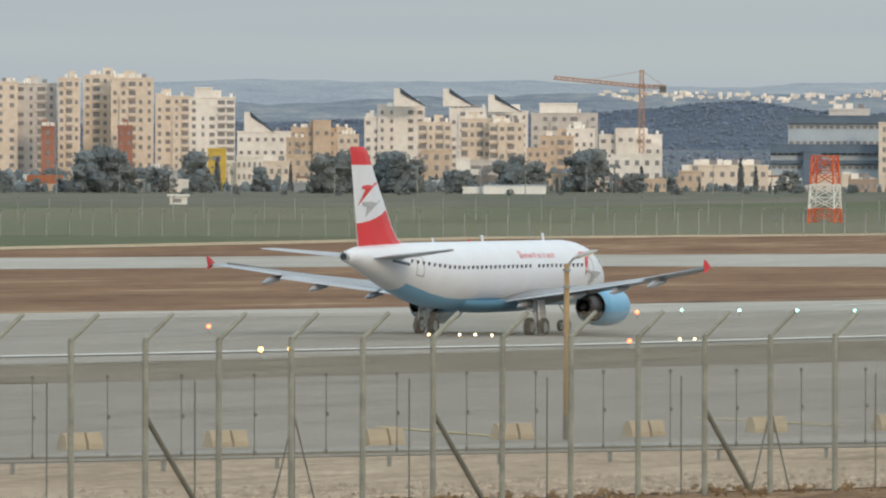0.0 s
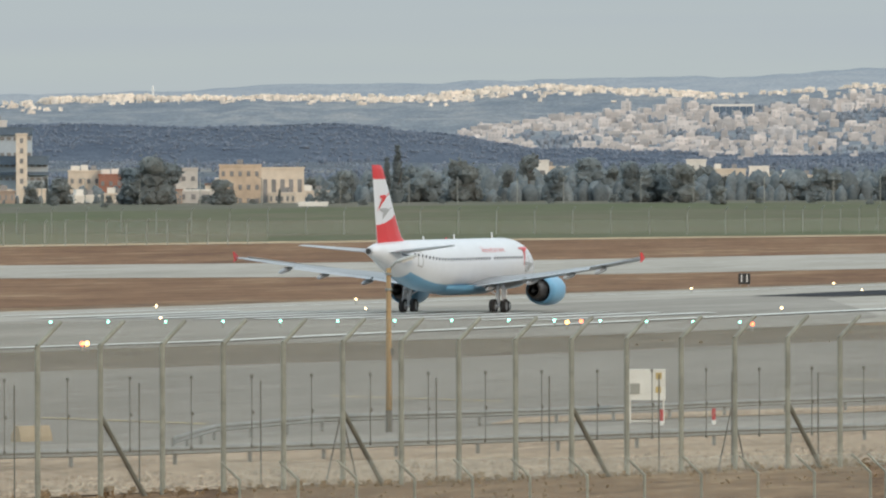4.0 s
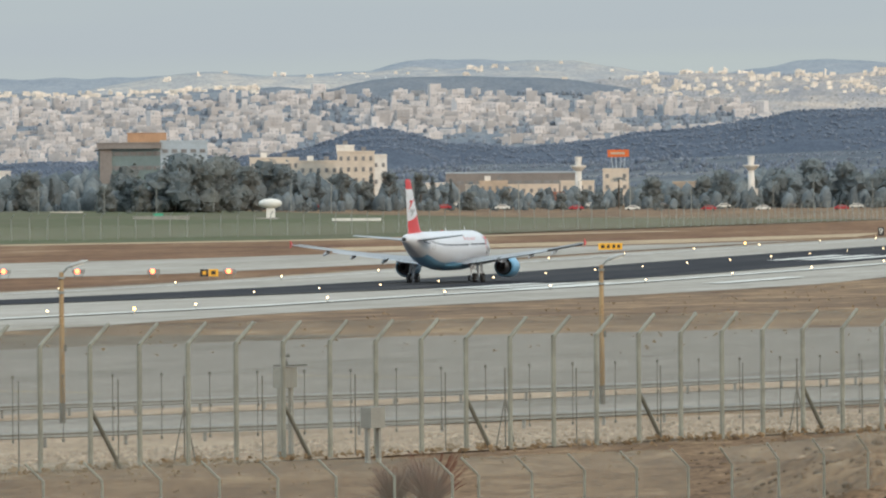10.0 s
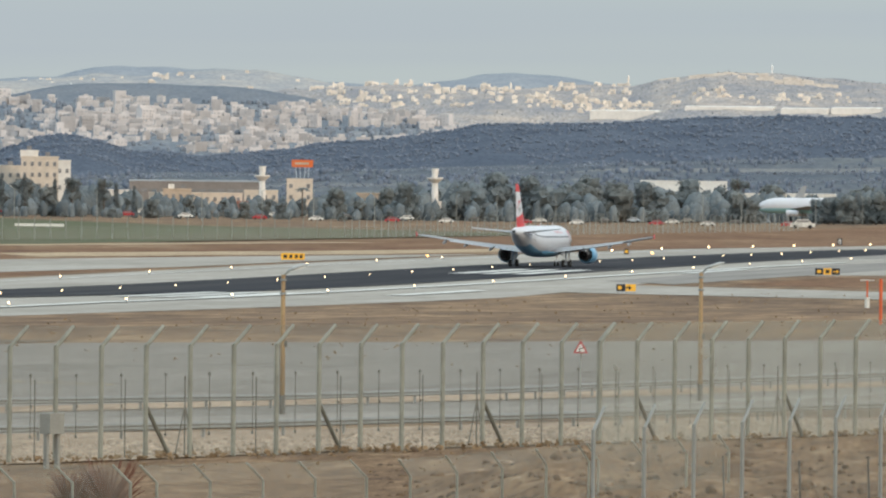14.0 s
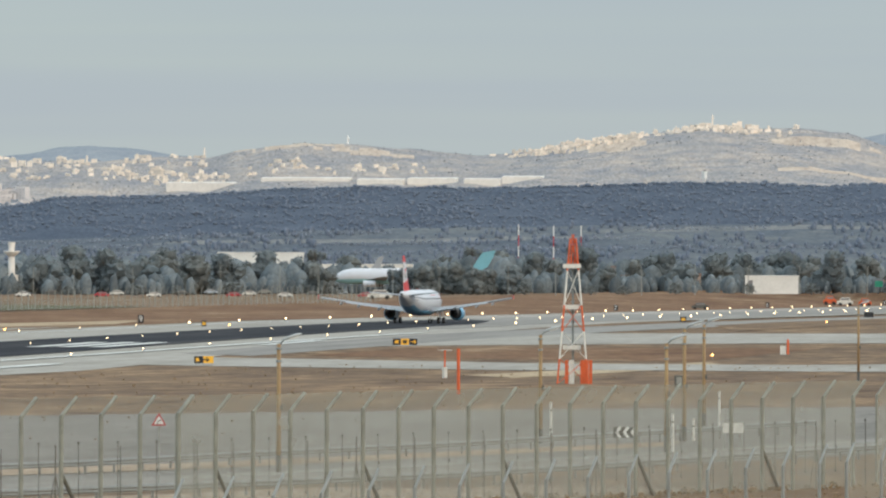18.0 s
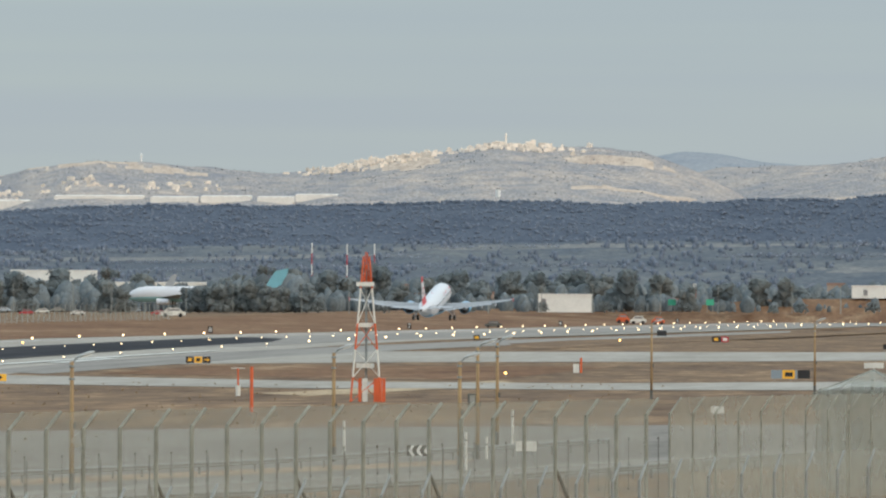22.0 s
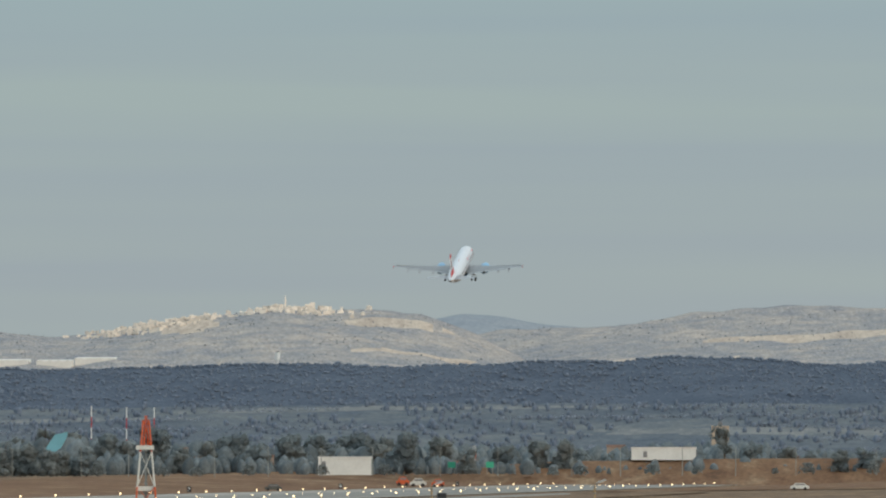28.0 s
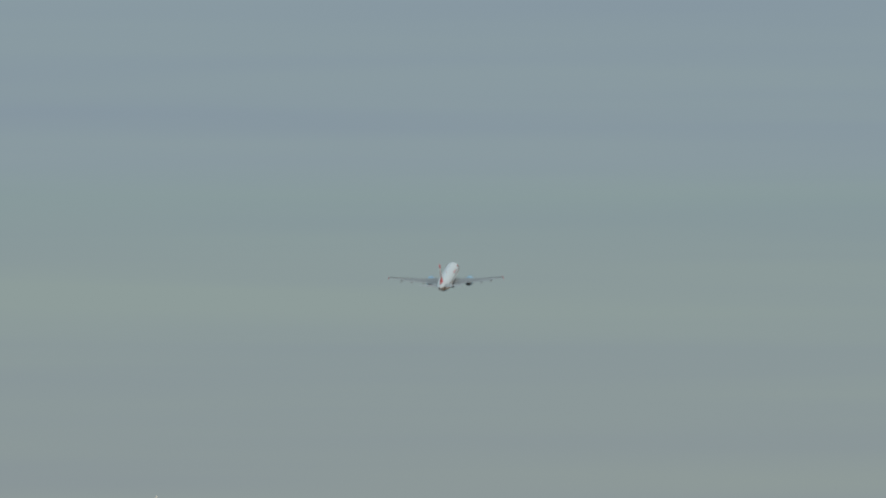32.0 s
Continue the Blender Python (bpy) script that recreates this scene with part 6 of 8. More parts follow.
for b, r, w, lo, hi in ((-1.209, 2600, 8.7, 19.0, 24.7), (-0.223, 2440, 8.7, 25.9, 30.5), (0.098, 2520, 8.8, 26.4, 31.1), (0.401, 2520, 9.4, 24.8, 29.4)):
    r *= K
    x, y = at(b, r)
    a = empty("solar_roof", pose(x, y, 0, 0, 0, RUNWAY_BEARING - b), "white wedge roof with a dark slanted solar field", "roof")
    w, lo, hi = w * K, EYE_Z + (lo - EYE_Z) * K - 0.5, EYE_Z + (hi - EYE_Z) * K
    bm = B()
    loft(bm, [[(d, w * 0.5, lo), (d, w * 0.5, hi), (d, w * 0.32, hi), (d, -w * 0.5, lo)] for d in (0, 7)])
    bmesh.ops.recalc_face_normals(bm, faces=bm.faces)
    part("wedge", bm, M_wht, a)
    bm = B()
    loft(bm, [[(d, w * 0.30, hi + 0.15), (d, -w * 0.5, lo + 0.3), (d, -w * 0.5, lo + 0.05), (d, w * 0.28, hi - 1.7)] for d in (-0.3, 0.6)])
    bmesh.ops.recalc_face_normals(bm, faces=bm.faces)
    part("solar_field", bm, M_solar, a)
house(1.238, 2330, 16.1, 11.8, M_wht, "low white block among trees", "building", rows=3, cols=6)
house(-1.483, 2250, 4.7, 13.0, M_ylw, "narrow bright yellow building", "building", rows=3, cols=1)
house(-1.36, 2262, 4.2, 9.5, M_wht, "small white flat-roofed house", "house", rows=2, cols=2)
house(-1.27, 2260, 6.8, 11.0, M_wht, "white flat-roofed house with small windows", "house", rows=3, cols=5)
house(-1.10, 2280, 7.5, 9.8, M_cream, "cream flat-roofed house among trees", "house", rows=2, cols=4, boxes=2)
house(-0.95, 2300, 6.5, 11.5, M_tan, "tan flat-roofed house among trees", "house", rows=3, cols=3, boxes=1)
house(-2.611, 2200, 8.8, 4.4, M_tan, "low house with a red tiled roof", "house", rows=1, cols=3, roof=M_roofr, parapet=2.2)
house(-1.879, 2160, 15.9, 5.2, M_wht, "long low white field shed", "shed", rows=1, cols=7, first=0.5)
house(-0.875, 2160, 7.8, 4.6, M_grey, "low grey shed on the field", "shed", rows=1, cols=2, first=0.5)
house(-0.044, 2300, 8.2, 12.9, M_tan, "tan block with two window rows", "building", rows=4, cols=3)
house(0.132, 2250, 3.5, 10.6, M_wht, "white stair end of an office block", "building")
house(0.288, 2260, 8.8, 10.2, M_grey, "grey office block with window bands", "office building", rows=3, cols=3, wide=0.85, tall=1.1)
house(0.47, 2120, 15.2, 4.3, M_steel, "long white sheet-metal shed", "shed", depth=9, roof=M_bluegrey, parapet=0.3)
house(0.20, 2123, 5.2, 3.6, M_steel, "low white annex of the shed", "shed", rows=1, cols=4, first=0.4)
house(1.863, 2300, 21.5, 9.0, M_cream, "low cream building with tanks on the roof", "building", rows=2, cols=8, boxes=9)
house(1.62, 2280, 6, 7.5, M_tan, "low tan building with roof tanks", "building", rows=2, cols=3, boxes=2)
# guard hut on the field edge
x, y = at(-1.734, 1860)
a = empty("guard_hut", pose(x, y, 0, 0, 0, RUNWAY_BEARING + 1.7), "small cream guard hut with an overhanging roof", "hut")
bm = B()
box(bm, (0, 0, 1.4), (3.0, 3.7, 2.8))
part("wall", bm, M_steel, a)
bm = B()
box(bm, (0, 0, 3.0), (4.0, 4.8, 0.45))
part("roof", bm, M_steel, a)
bm = B()
box(bm, (-1.5, 0.3, 1.9), (0.1, 1.8, 0.8))
part("window", bm, M_win, a)
bm = B()
box(bm, (-0.3, -0.2, 0.3), (4.5, 4.6, 0.6))
part("plinth", bm, M_cream, a)
# blue-grey office complex
house(2.609, 2360, 28.8, 22.0, M_bluegrey, "blue-grey office tower with dark glass bands", "office building", rows=2, cols=16, first=13.5, tall=0.9, wide=0.6)
for z0, z1, w, r, b in ((20.6, 22.6, 29.0, 2359, 2.609), (12.6, 14.8, 37.8, 2348, 2.604), (9.8, 10.5, 37.8, 2348.5, 2.604)):
    tier(b, r, w, z0, z1, M_navy, "dark glazed band of the office complex", "glazing band", parapet=0.2)
house(2.604, 2350, 37.7, 14.5, M_bluegrey, "wide blue-grey office podium with window rows", "office building", rows=3, cols=22, first=3.5, tall=0.8, wide=0.62)
tier(2.42, 2347, 5.0, 0, 13.0, M_navy, "dark glazed entrance strip of the offices", "glazing band")
house(2.889, 2340, 3.0, 20.5, M_cream, "cream stair tower of the office complex", "stair tower", rows=7, cols=1, wide=0.3)
tier(2.66, 2365, 11, 22.3, 24.2, M_grey, boxes=3)
house(2.75, 2290, 34, 3.6, M_grey, "long low white canopy row", "shed", rows=1, cols=9, first=0.4)
house(3.30, 2400, 9, 10.6, M_cream, "cream flat-roofed building with roof tanks", "building", rows=2, cols=4, boxes=3)
house(3.50, 2395, 9, 9.6, M_pink, "reddish flat-roofed building with roof tanks", "building", rows=2, cols=4, boxes=3)
house(3.949, 2500, 8.1, 11.3, M_grey, "grey low building among trees", "building", rows=2, cols=3)
house(4.320, 2250, 10.8, 12.0, M_tan, "tan office building with square windows", "office building", rows=3, cols=5, boxes=1)
house(4.597, 2250, 11.1, 11.3, M_cream, "cream office portico with tall dark openings", "office building", rows=1, cols=5, tall=6.0, wide=0.5, first=1.0)
house(4.797, 2100, 7.1, 2.9, M_steel, "small white sheet-metal shed on the field", "shed", depth=4)
house(3.75, 2200, 8.5, 5.0, M_grey, "low grey gabled field shed", "shed")
house(6.353, 2600, 10.4, 11.5, M_cream, "cream flat-roofed building with roof tanks", "building", rows=2, cols=4, boxes=1)
house(6.30, 2598, 4.0, 13.4, M_wht, "narrow white stair tower above roofs", "building", rows=2, cols=1)
house(7.310, 2600, 5.9, 13.5, M_wht, "white narrow block among trees", "building", rows=3, cols=2)
house(7.504, 2600, 11.8, 10.7, M_cream, "cream flat-roofed building with roof tanks", "building", rows=2, cols=5, boxes=2)
house(7.72, 2602, 6, 11.5, M_wht, "white block with an orange corner", "building", rows=3, cols=2)
house(7.895, 2600, 22.0, 8.8, M_cream, "long low cream building among trees", "building", rows=2, cols=9, boxes=3)
# glass office with the copper crown
house(9.514, 2500, 17.8, 20.2, M_teal, "teal glass office block with brown frame", "office building", rows=4, cols=8, first=4, wide=0.9, tall=1.2)
tier(9.514, 2498, 18.4, 19.4, 20.9, M_brown, "brown roof band of the glass office", "roof band", parapet=0.3)
tier(9.36, 2499, 3.4, 0, 20.0, M_brown, "brown end wall of the glass office", "end wall")
house(9.872, 2500, 13.4, 21.2, M_bluegrey, "plain blue-grey annex of the glass office", "office building", rows=2, cols=5, first=12, wide=0.6, tall=1.0)
tier(9.631, 2510, 11.2, 20.8, 23.8, M_copper, "copper-orange crown of the glass office", "roof storey", parapet=0.2)
house(8.653, 2600, 7.6, 13.0, M_wht, "white flat-roofed house among trees", "house", rows=2, cols=4)
house(9.1, 2350, 8.5, 1.6, M_wht, "low white tent-roofed shed", "shed")
# pale blocks and industry
house(10.463, 2700, 15.2, 16.6, M_cream, "cream office slab with few windows", "building", rows=2, cols=8, first=9, boxes=2)
house(10.754, 2700, 12.2, 15.5, M_cream, "cream office slab with few windows", "building", rows=3, cols=5, boxes=2)
house(10.999, 2680, 11.4, 18.3, M_cream, "tall cream office block with windows", "building", rows=5, cols=5, boxes=2)
tier(10.93, 2682, 5.5, 18.2, 20.2, M_wht, boxes=1)
house(11.154, 2750, 4.6, 17.4, M_wht, "white block behind the office", "building", rows=3, cols=2)
house(12.031, 2900, 45, 11.6, M_brown, "long brown hall with ribbon roof", "hall", roof=M_bluegrey, rows=1, cols=14, first=6, wide=0.8)
house(12.021, 2800, 29.9, 7.6, M_cream, "long cream works building", "building", rows=2, cols=12)
house(12.3, 2795, 6, 5.0, M_pink, "low reddish gate building", "building")
house(11.9, 2790, 9, 8.8, M_tan, "tan works building with roof boxes", "building", rows=2, cols=4, boxes=2)
house(11.457, 2900, 16.9, 8.2, M_wht, "white low hall with window row", "hall", rows=1, cols=6)
house(12.702, 2850, 8.5, 12.4, M_cream, "cream block carrying an orange sign", "building", rows=3, cols=3, skip=(1,))
house(12.45, 2850, 11, 8.6, M_cream, "cream low block beside the tower", "building", rows=2, cols=4)
house(13.208, 2800, 13.0, 8.0, M_tan, "tan flat-roofed shed by the road", "shed", rows=1, cols=3)
house(13.55, 2800, 8, 5.5, M_wht, "white base building of a tower", "building")
for b, r, top in ((13.589, 2800, 16.5), (12.457, 2850, 16.8)):
    x, y = at(b, r)
    a = empty("control_tower", pose(x, y, 0), "white round tower with a flared top", "tower")
    bm = B()
    rod(bm, (0, 0, 0), (0, 0, top * 0.72), 1.3, 1.0, 14)
    part("shaft", bm, M_wht, a, smooth=True)
    bm = B()
    rod(bm, (0, 0, top * 0.72), (0, 0, top * 0.8), 1.1, 2.5, 14)
    rod(bm, (0, 0, top * 0.8), (0, 0, top * 0.83), 2.6, 2.6, 14)
    rod(bm, (0, 0, top * 0.83), (0, 0, top), 0.9, 1.2, 14)
    part("cabin", bm, M_wht, a)
x, y = at(12.719, 2850)
a = empty("roof_sign", pose(x, y, 0, 0, 0, RUNWAY_BEARING - 12.7), "orange roof sign on a blue frame above a block", "sign")
bm = B()
box(bm, (0, 0, 17.8), (0.5, 7.0, 2.4))
part("board", bm, mat("sign_orange", (0.72, 0.16, 0.04), 0.5, 0.05, 0.5), a)
bm = B()
box(bm, (-0.3, 0.2, 17.8), (0.1, 4.6, 0.7))
part("lettering_bar", bm, M_tan, a)
bm = B()
for o in (-2.2, -0.8, 0.8, 2.2):
    rod(bm, (0, o * 0.8, 12.4), (0, o, 16.7), 0.16, n=6)
part("frame", bm, M_bluegrey, a)
# right hand sheds and tower
house(18.57, 2890, 17.6, 5.6, M_steel, "white flat-roofed hangar beside the far fence", "hangar", depth=14, rows=1, cols=5, skip=(0, 1, 2, 3), tall=3.5, first=0.4)
house(20.66, 3036, 22.5, 8.6, M_steel, "long white hangar with a low roof", "hangar", depth=16, roof=M_wht, rows=1, cols=7, skip=(0, 1, 2, 3, 4, 6), tall=2.0, first=0.4, base=4.6)
house(21.03, 3250, 6.5, 16.4, M_tan, "tan water tower among trees", "tower", depth=6.5, boxes=1)
house(15.22, 3330, 33.0, 13.4, M_steel, "long white greenhouse roof behind trees", "greenhouse")
house(15.86, 3200, 40.0, 9.0, M_steel, "long white hall behind trees", "hall")
house(16.9, 3250, 8, 9.0, M_wht, "small white house among trees", "house", rows=2, cols=3)
for b, r, w, t, m in ((17.65, 3100, 7, 5, M_pinkish), (17.8, 3150, 5, 7, M_cream), (17.5, 3180, 5, 8, M_wht), (18.05, 3120, 6, 5.5, M_pinkish), (17.35, 3100, 4, 6, M_cream), (17.95, 3110, 4, 4.5, M_cream), (18.25, 3130, 6, 5, M_pinkish), (19.0, 3050, 5, 4, M_cream), (19.35, 3060, 7, 3.5, M_pinkish), (20.35, 3200, 7, 9, M_pinkish), (21.6, 3150, 7, 5, M_wht)):
    house(b, r, w, t, m, "low village house with a tiled roof among the trees", "house", rows=1, cols=3, roof=M_roofd, parapet=0.9)
# low houses in the gardens before the towers
r6 = random.Random(21)
for i in range(46):
    b = -3.1 + 8.0 * i / 46 + r6.uniform(-0.08, 0.08)
    m = r6.choice((M_wht, M_cream, M_cream, M_tan, M_grey, M_pinkish))
    roof = r6.choice((None, None, M_roofd, M_wht))
    house(b, r6.uniform(2215, 2330), r6.uniform(5, 11), r6.uniform(3.2, 7.5), m, "low flat-roofed house in the gardens below the towers", "house", rows=r6.choice((1, 2)), cols=r6.randint(2, 5), roof=roof, boxes=r6.choice((0, 1, 2)), turn=r6.uniform(-25, 25), first=0.6)
# ---- tower crane ----
x, y = at(1.30, 2400 * K)
a = empty("tower_crane", pose(x, y, 0, 0, 0, RUNWAY_BEARING - 1.3), "orange lattice tower crane over the apartment blocks", "crane")
M_crane = mat("crane_orange", (0.42, 0.23, 0.13), 0.6, 0.08, 0.4)
ztop = EYE_Z + (up(0.575, 2400) - EYE_Z) * K


def truss(bm, p, q, w, n, r=0.16):
    p, q = Vector(p), Vector(q)
    d = (q - p).normalized()
    s = d.cross(Vector((1, 0, 0))).normalized() * w / 2
    e = Vector((w / 2, 0, 0))
    corners = (s + e, s - e, -s - e, -s + e)
    for c in corners:
        rod(bm, p + c, q + c, r, n=5)
    for i in range(n):
        a0, a1 = p + (q - p) * (i / n), p + (q - p) * ((i + 1) / n)
        for c, f in ((0, 3), (1, 2), (2, 1), (3, 0)):
            rod(bm, a0 + corners[c], a1 + corners[f], r * 0.7, n=4)


bm = B()
truss(bm, (0, 0, 0), (0, 0, ztop - 4), 1.6, 18)
part("mast", bm, M_crane, a)
bm = B()
truss(bm, (0, 0, ztop - 5.0), (0, 29, ztop - 2.2), 1.0, 16)
part("jib", bm, M_crane, a)
bm = B()
truss(bm, (0, 0, ztop - 5.0), (0, -8, ztop - 5.2), 1.0, 5)
part("counter_jib", bm, M_crane, a)
bm = B()
box(bm, (0, -7, ztop - 6.0), (1.6, 2.2, 2.2))
part("counterweight", bm, M_fdark, a)
bm = B()
truss(bm, (0, 0, ztop - 5), (0, 0, ztop + 0.5), 1.2, 4)
rod(bm, (0, 0, ztop), (0, 17, ztop - 3.0), 0.07, n=4)
rod(bm, (0, 0, ztop), (0, -7, ztop - 4.6), 0.07, n=4)
part("tower_head", bm, M_crane, a)

# ---- radar on the field ----
x, y = at(10.43, 2180)
a = empty("radar_head", pose(x, y, 0, 0, 0, RUNWAY_BEARING - 10.4), "white radar dome body on a boxy trailer", "radar")
bm = B()
loft(bm, [[(o, -0.2 + w * math.cos(t), 4.4 + h * math.sin(t)) for t in [2 * math.pi * i / 12 for i in range(12)]] for o, w, h in ((-1.6, 2.4, 0.9), (0, 3.0, 1.25), (1.6, 2.4, 0.9))])
bmesh.ops.recalc_face_normals(bm, faces=bm.faces)
part("dome", bm, M_steel, a, smooth=True)
bm = B()
box(bm, (0, -0.3, 2.0), (2.6, 2.2, 2.4))
part("cabin", bm, M_steel, a)
bm = B()
box(bm, (0, 0.5, 0.6), (3, 5.5, 0.5))
part("trailer", bm, M_cab, a)
bm = B()
rod(bm, (0, -0.2, 3.1), (0, -0.2, 3.6), 0.6, n=10)
part("turntable", bm, M_cab, a)
for b, r, w in ((9.72, 2160, 14), (11.0, 2130, 12)):
    x, y = at(b, r)
    a = empty("field_wall", pose(x, y, 0, 0, 0, RUNWAY_BEARING - b), "low pale concrete wall on the field", "wall")
    bm = B()
    box(bm, (0, 0, 0.8 if r > 2150 else 0.4), (0.6, w, 1.6 if r > 2150 else 0.8))
    part("slab", bm, M_steel if r < 2150 else M_cab, a)


# ---- parked aircraft behind the trees ----
def parked_jet():
    x, y = at(15.97, 2850)
    a = empty("parked_jet", pose(x, y, 0, 0, 0, RUNWAY_BEARING - 15.97 + 78), "parked white and turquoise jet half hidden by trees", "airplane")
    bm = B()
    rings = []
    for u, r, z in ((14, 0.1, 4.6), (13.4, 0.8, 4.8), (12, 1.7, 5.2), (10, 2.3, 5.5), (7, 2.6, 5.7), (-8, 2.6, 5.7), (-14, 1.8, 6.2), (-18, 0.5, 6.9)):
        rings.append([(u, r * math.cos(t), z + r * math.sin(t)) for t in [2 * math.pi * i / 18 for i in range(18)]])
    loft(bm, rings)
    bmesh.ops.recalc_face_normals(bm, faces=bm.faces)
    for f in bm.faces:
        f.material_index = 1 if f.calc_center_median().z < 5.0 else 0
    part("fuselage", bm, (M_awhite, mat("turquoise_paint", (0.30, 0.55, 0.60), 0.35, 0.05, 0.5)), a, smooth=True)
    bm = B()
    loft(bm, fin_rings([(8.0, 26.0, 29.5, 0.08), (13.2, 29.6, 31.2, 0.06)]))
    bmesh.ops.recalc_face_normals(bm, faces=bm.faces)
    fin = part("fin", bm, M_mgrey, a)
    fin.location = (10.5, 0, -1.0)
    for s in (1, -1):
        bm = B()
        loft(bm, [[(2, s * 2, 4.6), (-4, s * 2, 4.5), (-4, s * 2, 4.2)], [(-6, s * 14, 5.6), (-8, s * 14, 5.6), (-8, s * 14, 5.4)]])
        part("wing", bm, M_agrey, a)
        bm = B()
        rod(bm, (2.5, s * 6, 3.2), (-1.5, s * 6, 3.2), 1.1, 0.9, 14)
        part("engine", bm, M_awhite, a)
    bm = B()
    for u, v in ((9, 0), (-2, 2.4), (-2, -2.4)):
        rod(bm, (u, v, 0), (u, v, 3.5), 0.18, n=6)
        rod(bm, (u, v - 0.3, 0.5), (u, v + 0.3, 0.5), 0.5, n=10)
    part("landing_gear", bm, M_tyre, a)


parked_jet()
M_turq = mat("turquoise_fin", (0.20, 0.46, 0.54), 0.4, 0.05, 0.4)
x, y = at(16.68, 2880)
a = empty("tail_of_jet", pose(x, y, 0, 0, 0, RUNWAY_BEARING - 16.68 + 80), "turquoise tail fin of a jet standing behind trees", "airplane")
bm = B()
loft(bm, [[(u, o, z) for u, z in ((3.6, 8.6), (0.4, 13.4), (-4.0, 14.3), (-3.4, 12.2), (-1.4, 8.8), (0.6, 7.6))] for o in (-0.25, 0.25)])
bmesh.ops.recalc_face_normals(bm, faces=bm.faces)
part("fin", bm, M_turq, a)
bm = B()
loft(bm, [[(u, r * math.cos(t), 5.6 + r * math.sin(t)) for t in [2 * math.pi * i / 14 for i in range(14)]] for u, r in ((15, 0.2), (13, 1.6), (9, 2.4), (3, 2.2), (-5, 0.6))])
bmesh.ops.recalc_face_normals(bm, faces=bm.faces)
part("fuselage", bm, M_awhite, a, smooth=True)
bm = B()
for u in (10, 4):
    rod(bm, (u, 0, 0), (u, 0, 4), 0.25, n=6)
part("landing_gear", bm, M_tyre, a)

# ---- vehicles and works at the far end ----
def vehicle(bearing, reach, size, body, label, cab_=True):
    x, y = at(bearing, reach)
    a = empty("vehicle", pose(x, y, sag(x, y), 0, 0, RUNWAY_BEARING - bearing + 90), label, "vehicle", "far vehicles")
    L, W, Hh = size
    bm = B()
    loft(bm, [[(u * L / 2, o * W / 2, z * Hh) for u, z in ((-1, 0.2), (-1, 0.6), (-0.75, 0.62), (-0.5, 1.0), (0.45, 1.0), (0.7, 0.62), (1, 0.55), (1, 0.2))] for o in (-1, 1)])
    bmesh.ops.recalc_face_normals(bm, faces=bm.faces)
    part("body", bm, body, a)
    bm = B()
    box(bm, (-0.02 * L, 0, Hh * 0.8), (L * 0.5, W * 1.02, Hh * 0.22))
    part("window_band", bm, M_win, a)
    for u in (-0.6, 0.6):
        for o in (-1, 1):
            bm = B()
            rod(bm, (u * L / 2, o * W * 0.5 - 0.1, Hh * 0.2), (u * L / 2, o * W * 0.5 + 0.1, Hh * 0.2), Hh * 0.22, n=10)
            part("wheel", bm, M_tyre, a)


for i in range(46):
    b = 9.4 + 6.6 * i / 46 + 0.05 * math.sin(i * 7.3)
    vehicle(b, 2560 + 120 * (i % 3), (4.4, 1.8, 1.5), (M_steel, M_cab, M_wpaint, M_signred, M_bluegrey, M_fdark)[(i * 5) % 6], "parked car in a long row beyond the field")
for b, r, s, m, l in ((19.05, 2700, (5, 2.4, 2.6), M_wpaint, "white works truck by the runway end"), (18.95, 2710, (4, 2.2, 2.8), M_orange, "orange digger by the runway end"), (19.18, 2690, (4, 2.2, 2.4), M_orange, "orange works vehicle by the runway end"), (18.1, 2300, (4.5, 2, 1.8), M_fdark, "dark vehicle on the far verge"), (16.0, 2450, (7, 2.6, 2.6), M_wpaint, "white truck beside the far fence"), (21.55, 2100, (4.5, 2, 1.6), M_steel, "white car crossing the runway end")):
    vehicle(b, r, s, m, l)
for b, r in ((19.27, 2960), (19.52, 2980), (3.45, 2130), (9.7, 2170)):
    x, y = at(b, r)
    a = empty("green_board", pose(x, y, 0, 0, 0, RUNWAY_BEARING - b), "bright green board on posts", "board")
    bm = B()
    box(bm, (0, 0, 3.2 if r > 2500 else 1.2), (0.3, 2.6, 2.0))
    part("panel", bm, mat("bright_green", (0.05, 0.42, 0.26), 0.6, 0.08, 0.4), a)
    for o in (-0.9, 0.9):
        bm = B()
        rod(bm, (0.2, o, 0), (0.2, o, 2.4), 0.1, n=6)
        part("leg", bm, M_post, a)

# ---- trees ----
# these leaf colours are raised above real foliage to include aerial haze
M_leaf = leaves("hazed_leaves", (0.258, 0.292, 0.304), tint=(0.222, 0.255, 0.268), per_island=0.22)
M_leaf2 = leaves("hazed_olive_leaves", (0.268, 0.288, 0.284), tint=(0.232, 0.252, 0.252), per_island=0.22)
M_leaf3 = leaves("hazed_cypress_leaves", (0.228, 0.258, 0.268))
M_bark = mat("grey_bark", (0.13, 0.11, 0.09), 0.95, 0.2, 1.0)
M_weed = leaves("dry_weeds", (0.36, 0.25, 0.15), 0.2, 2.0)


def leaf_turn(rng):
    """Leaves hang at all headings, tilted towards the light above."""
    return Euler((rng.uniform(0.45, 1.25), 0, rng.uniform(0, 6.28))).to_matrix()


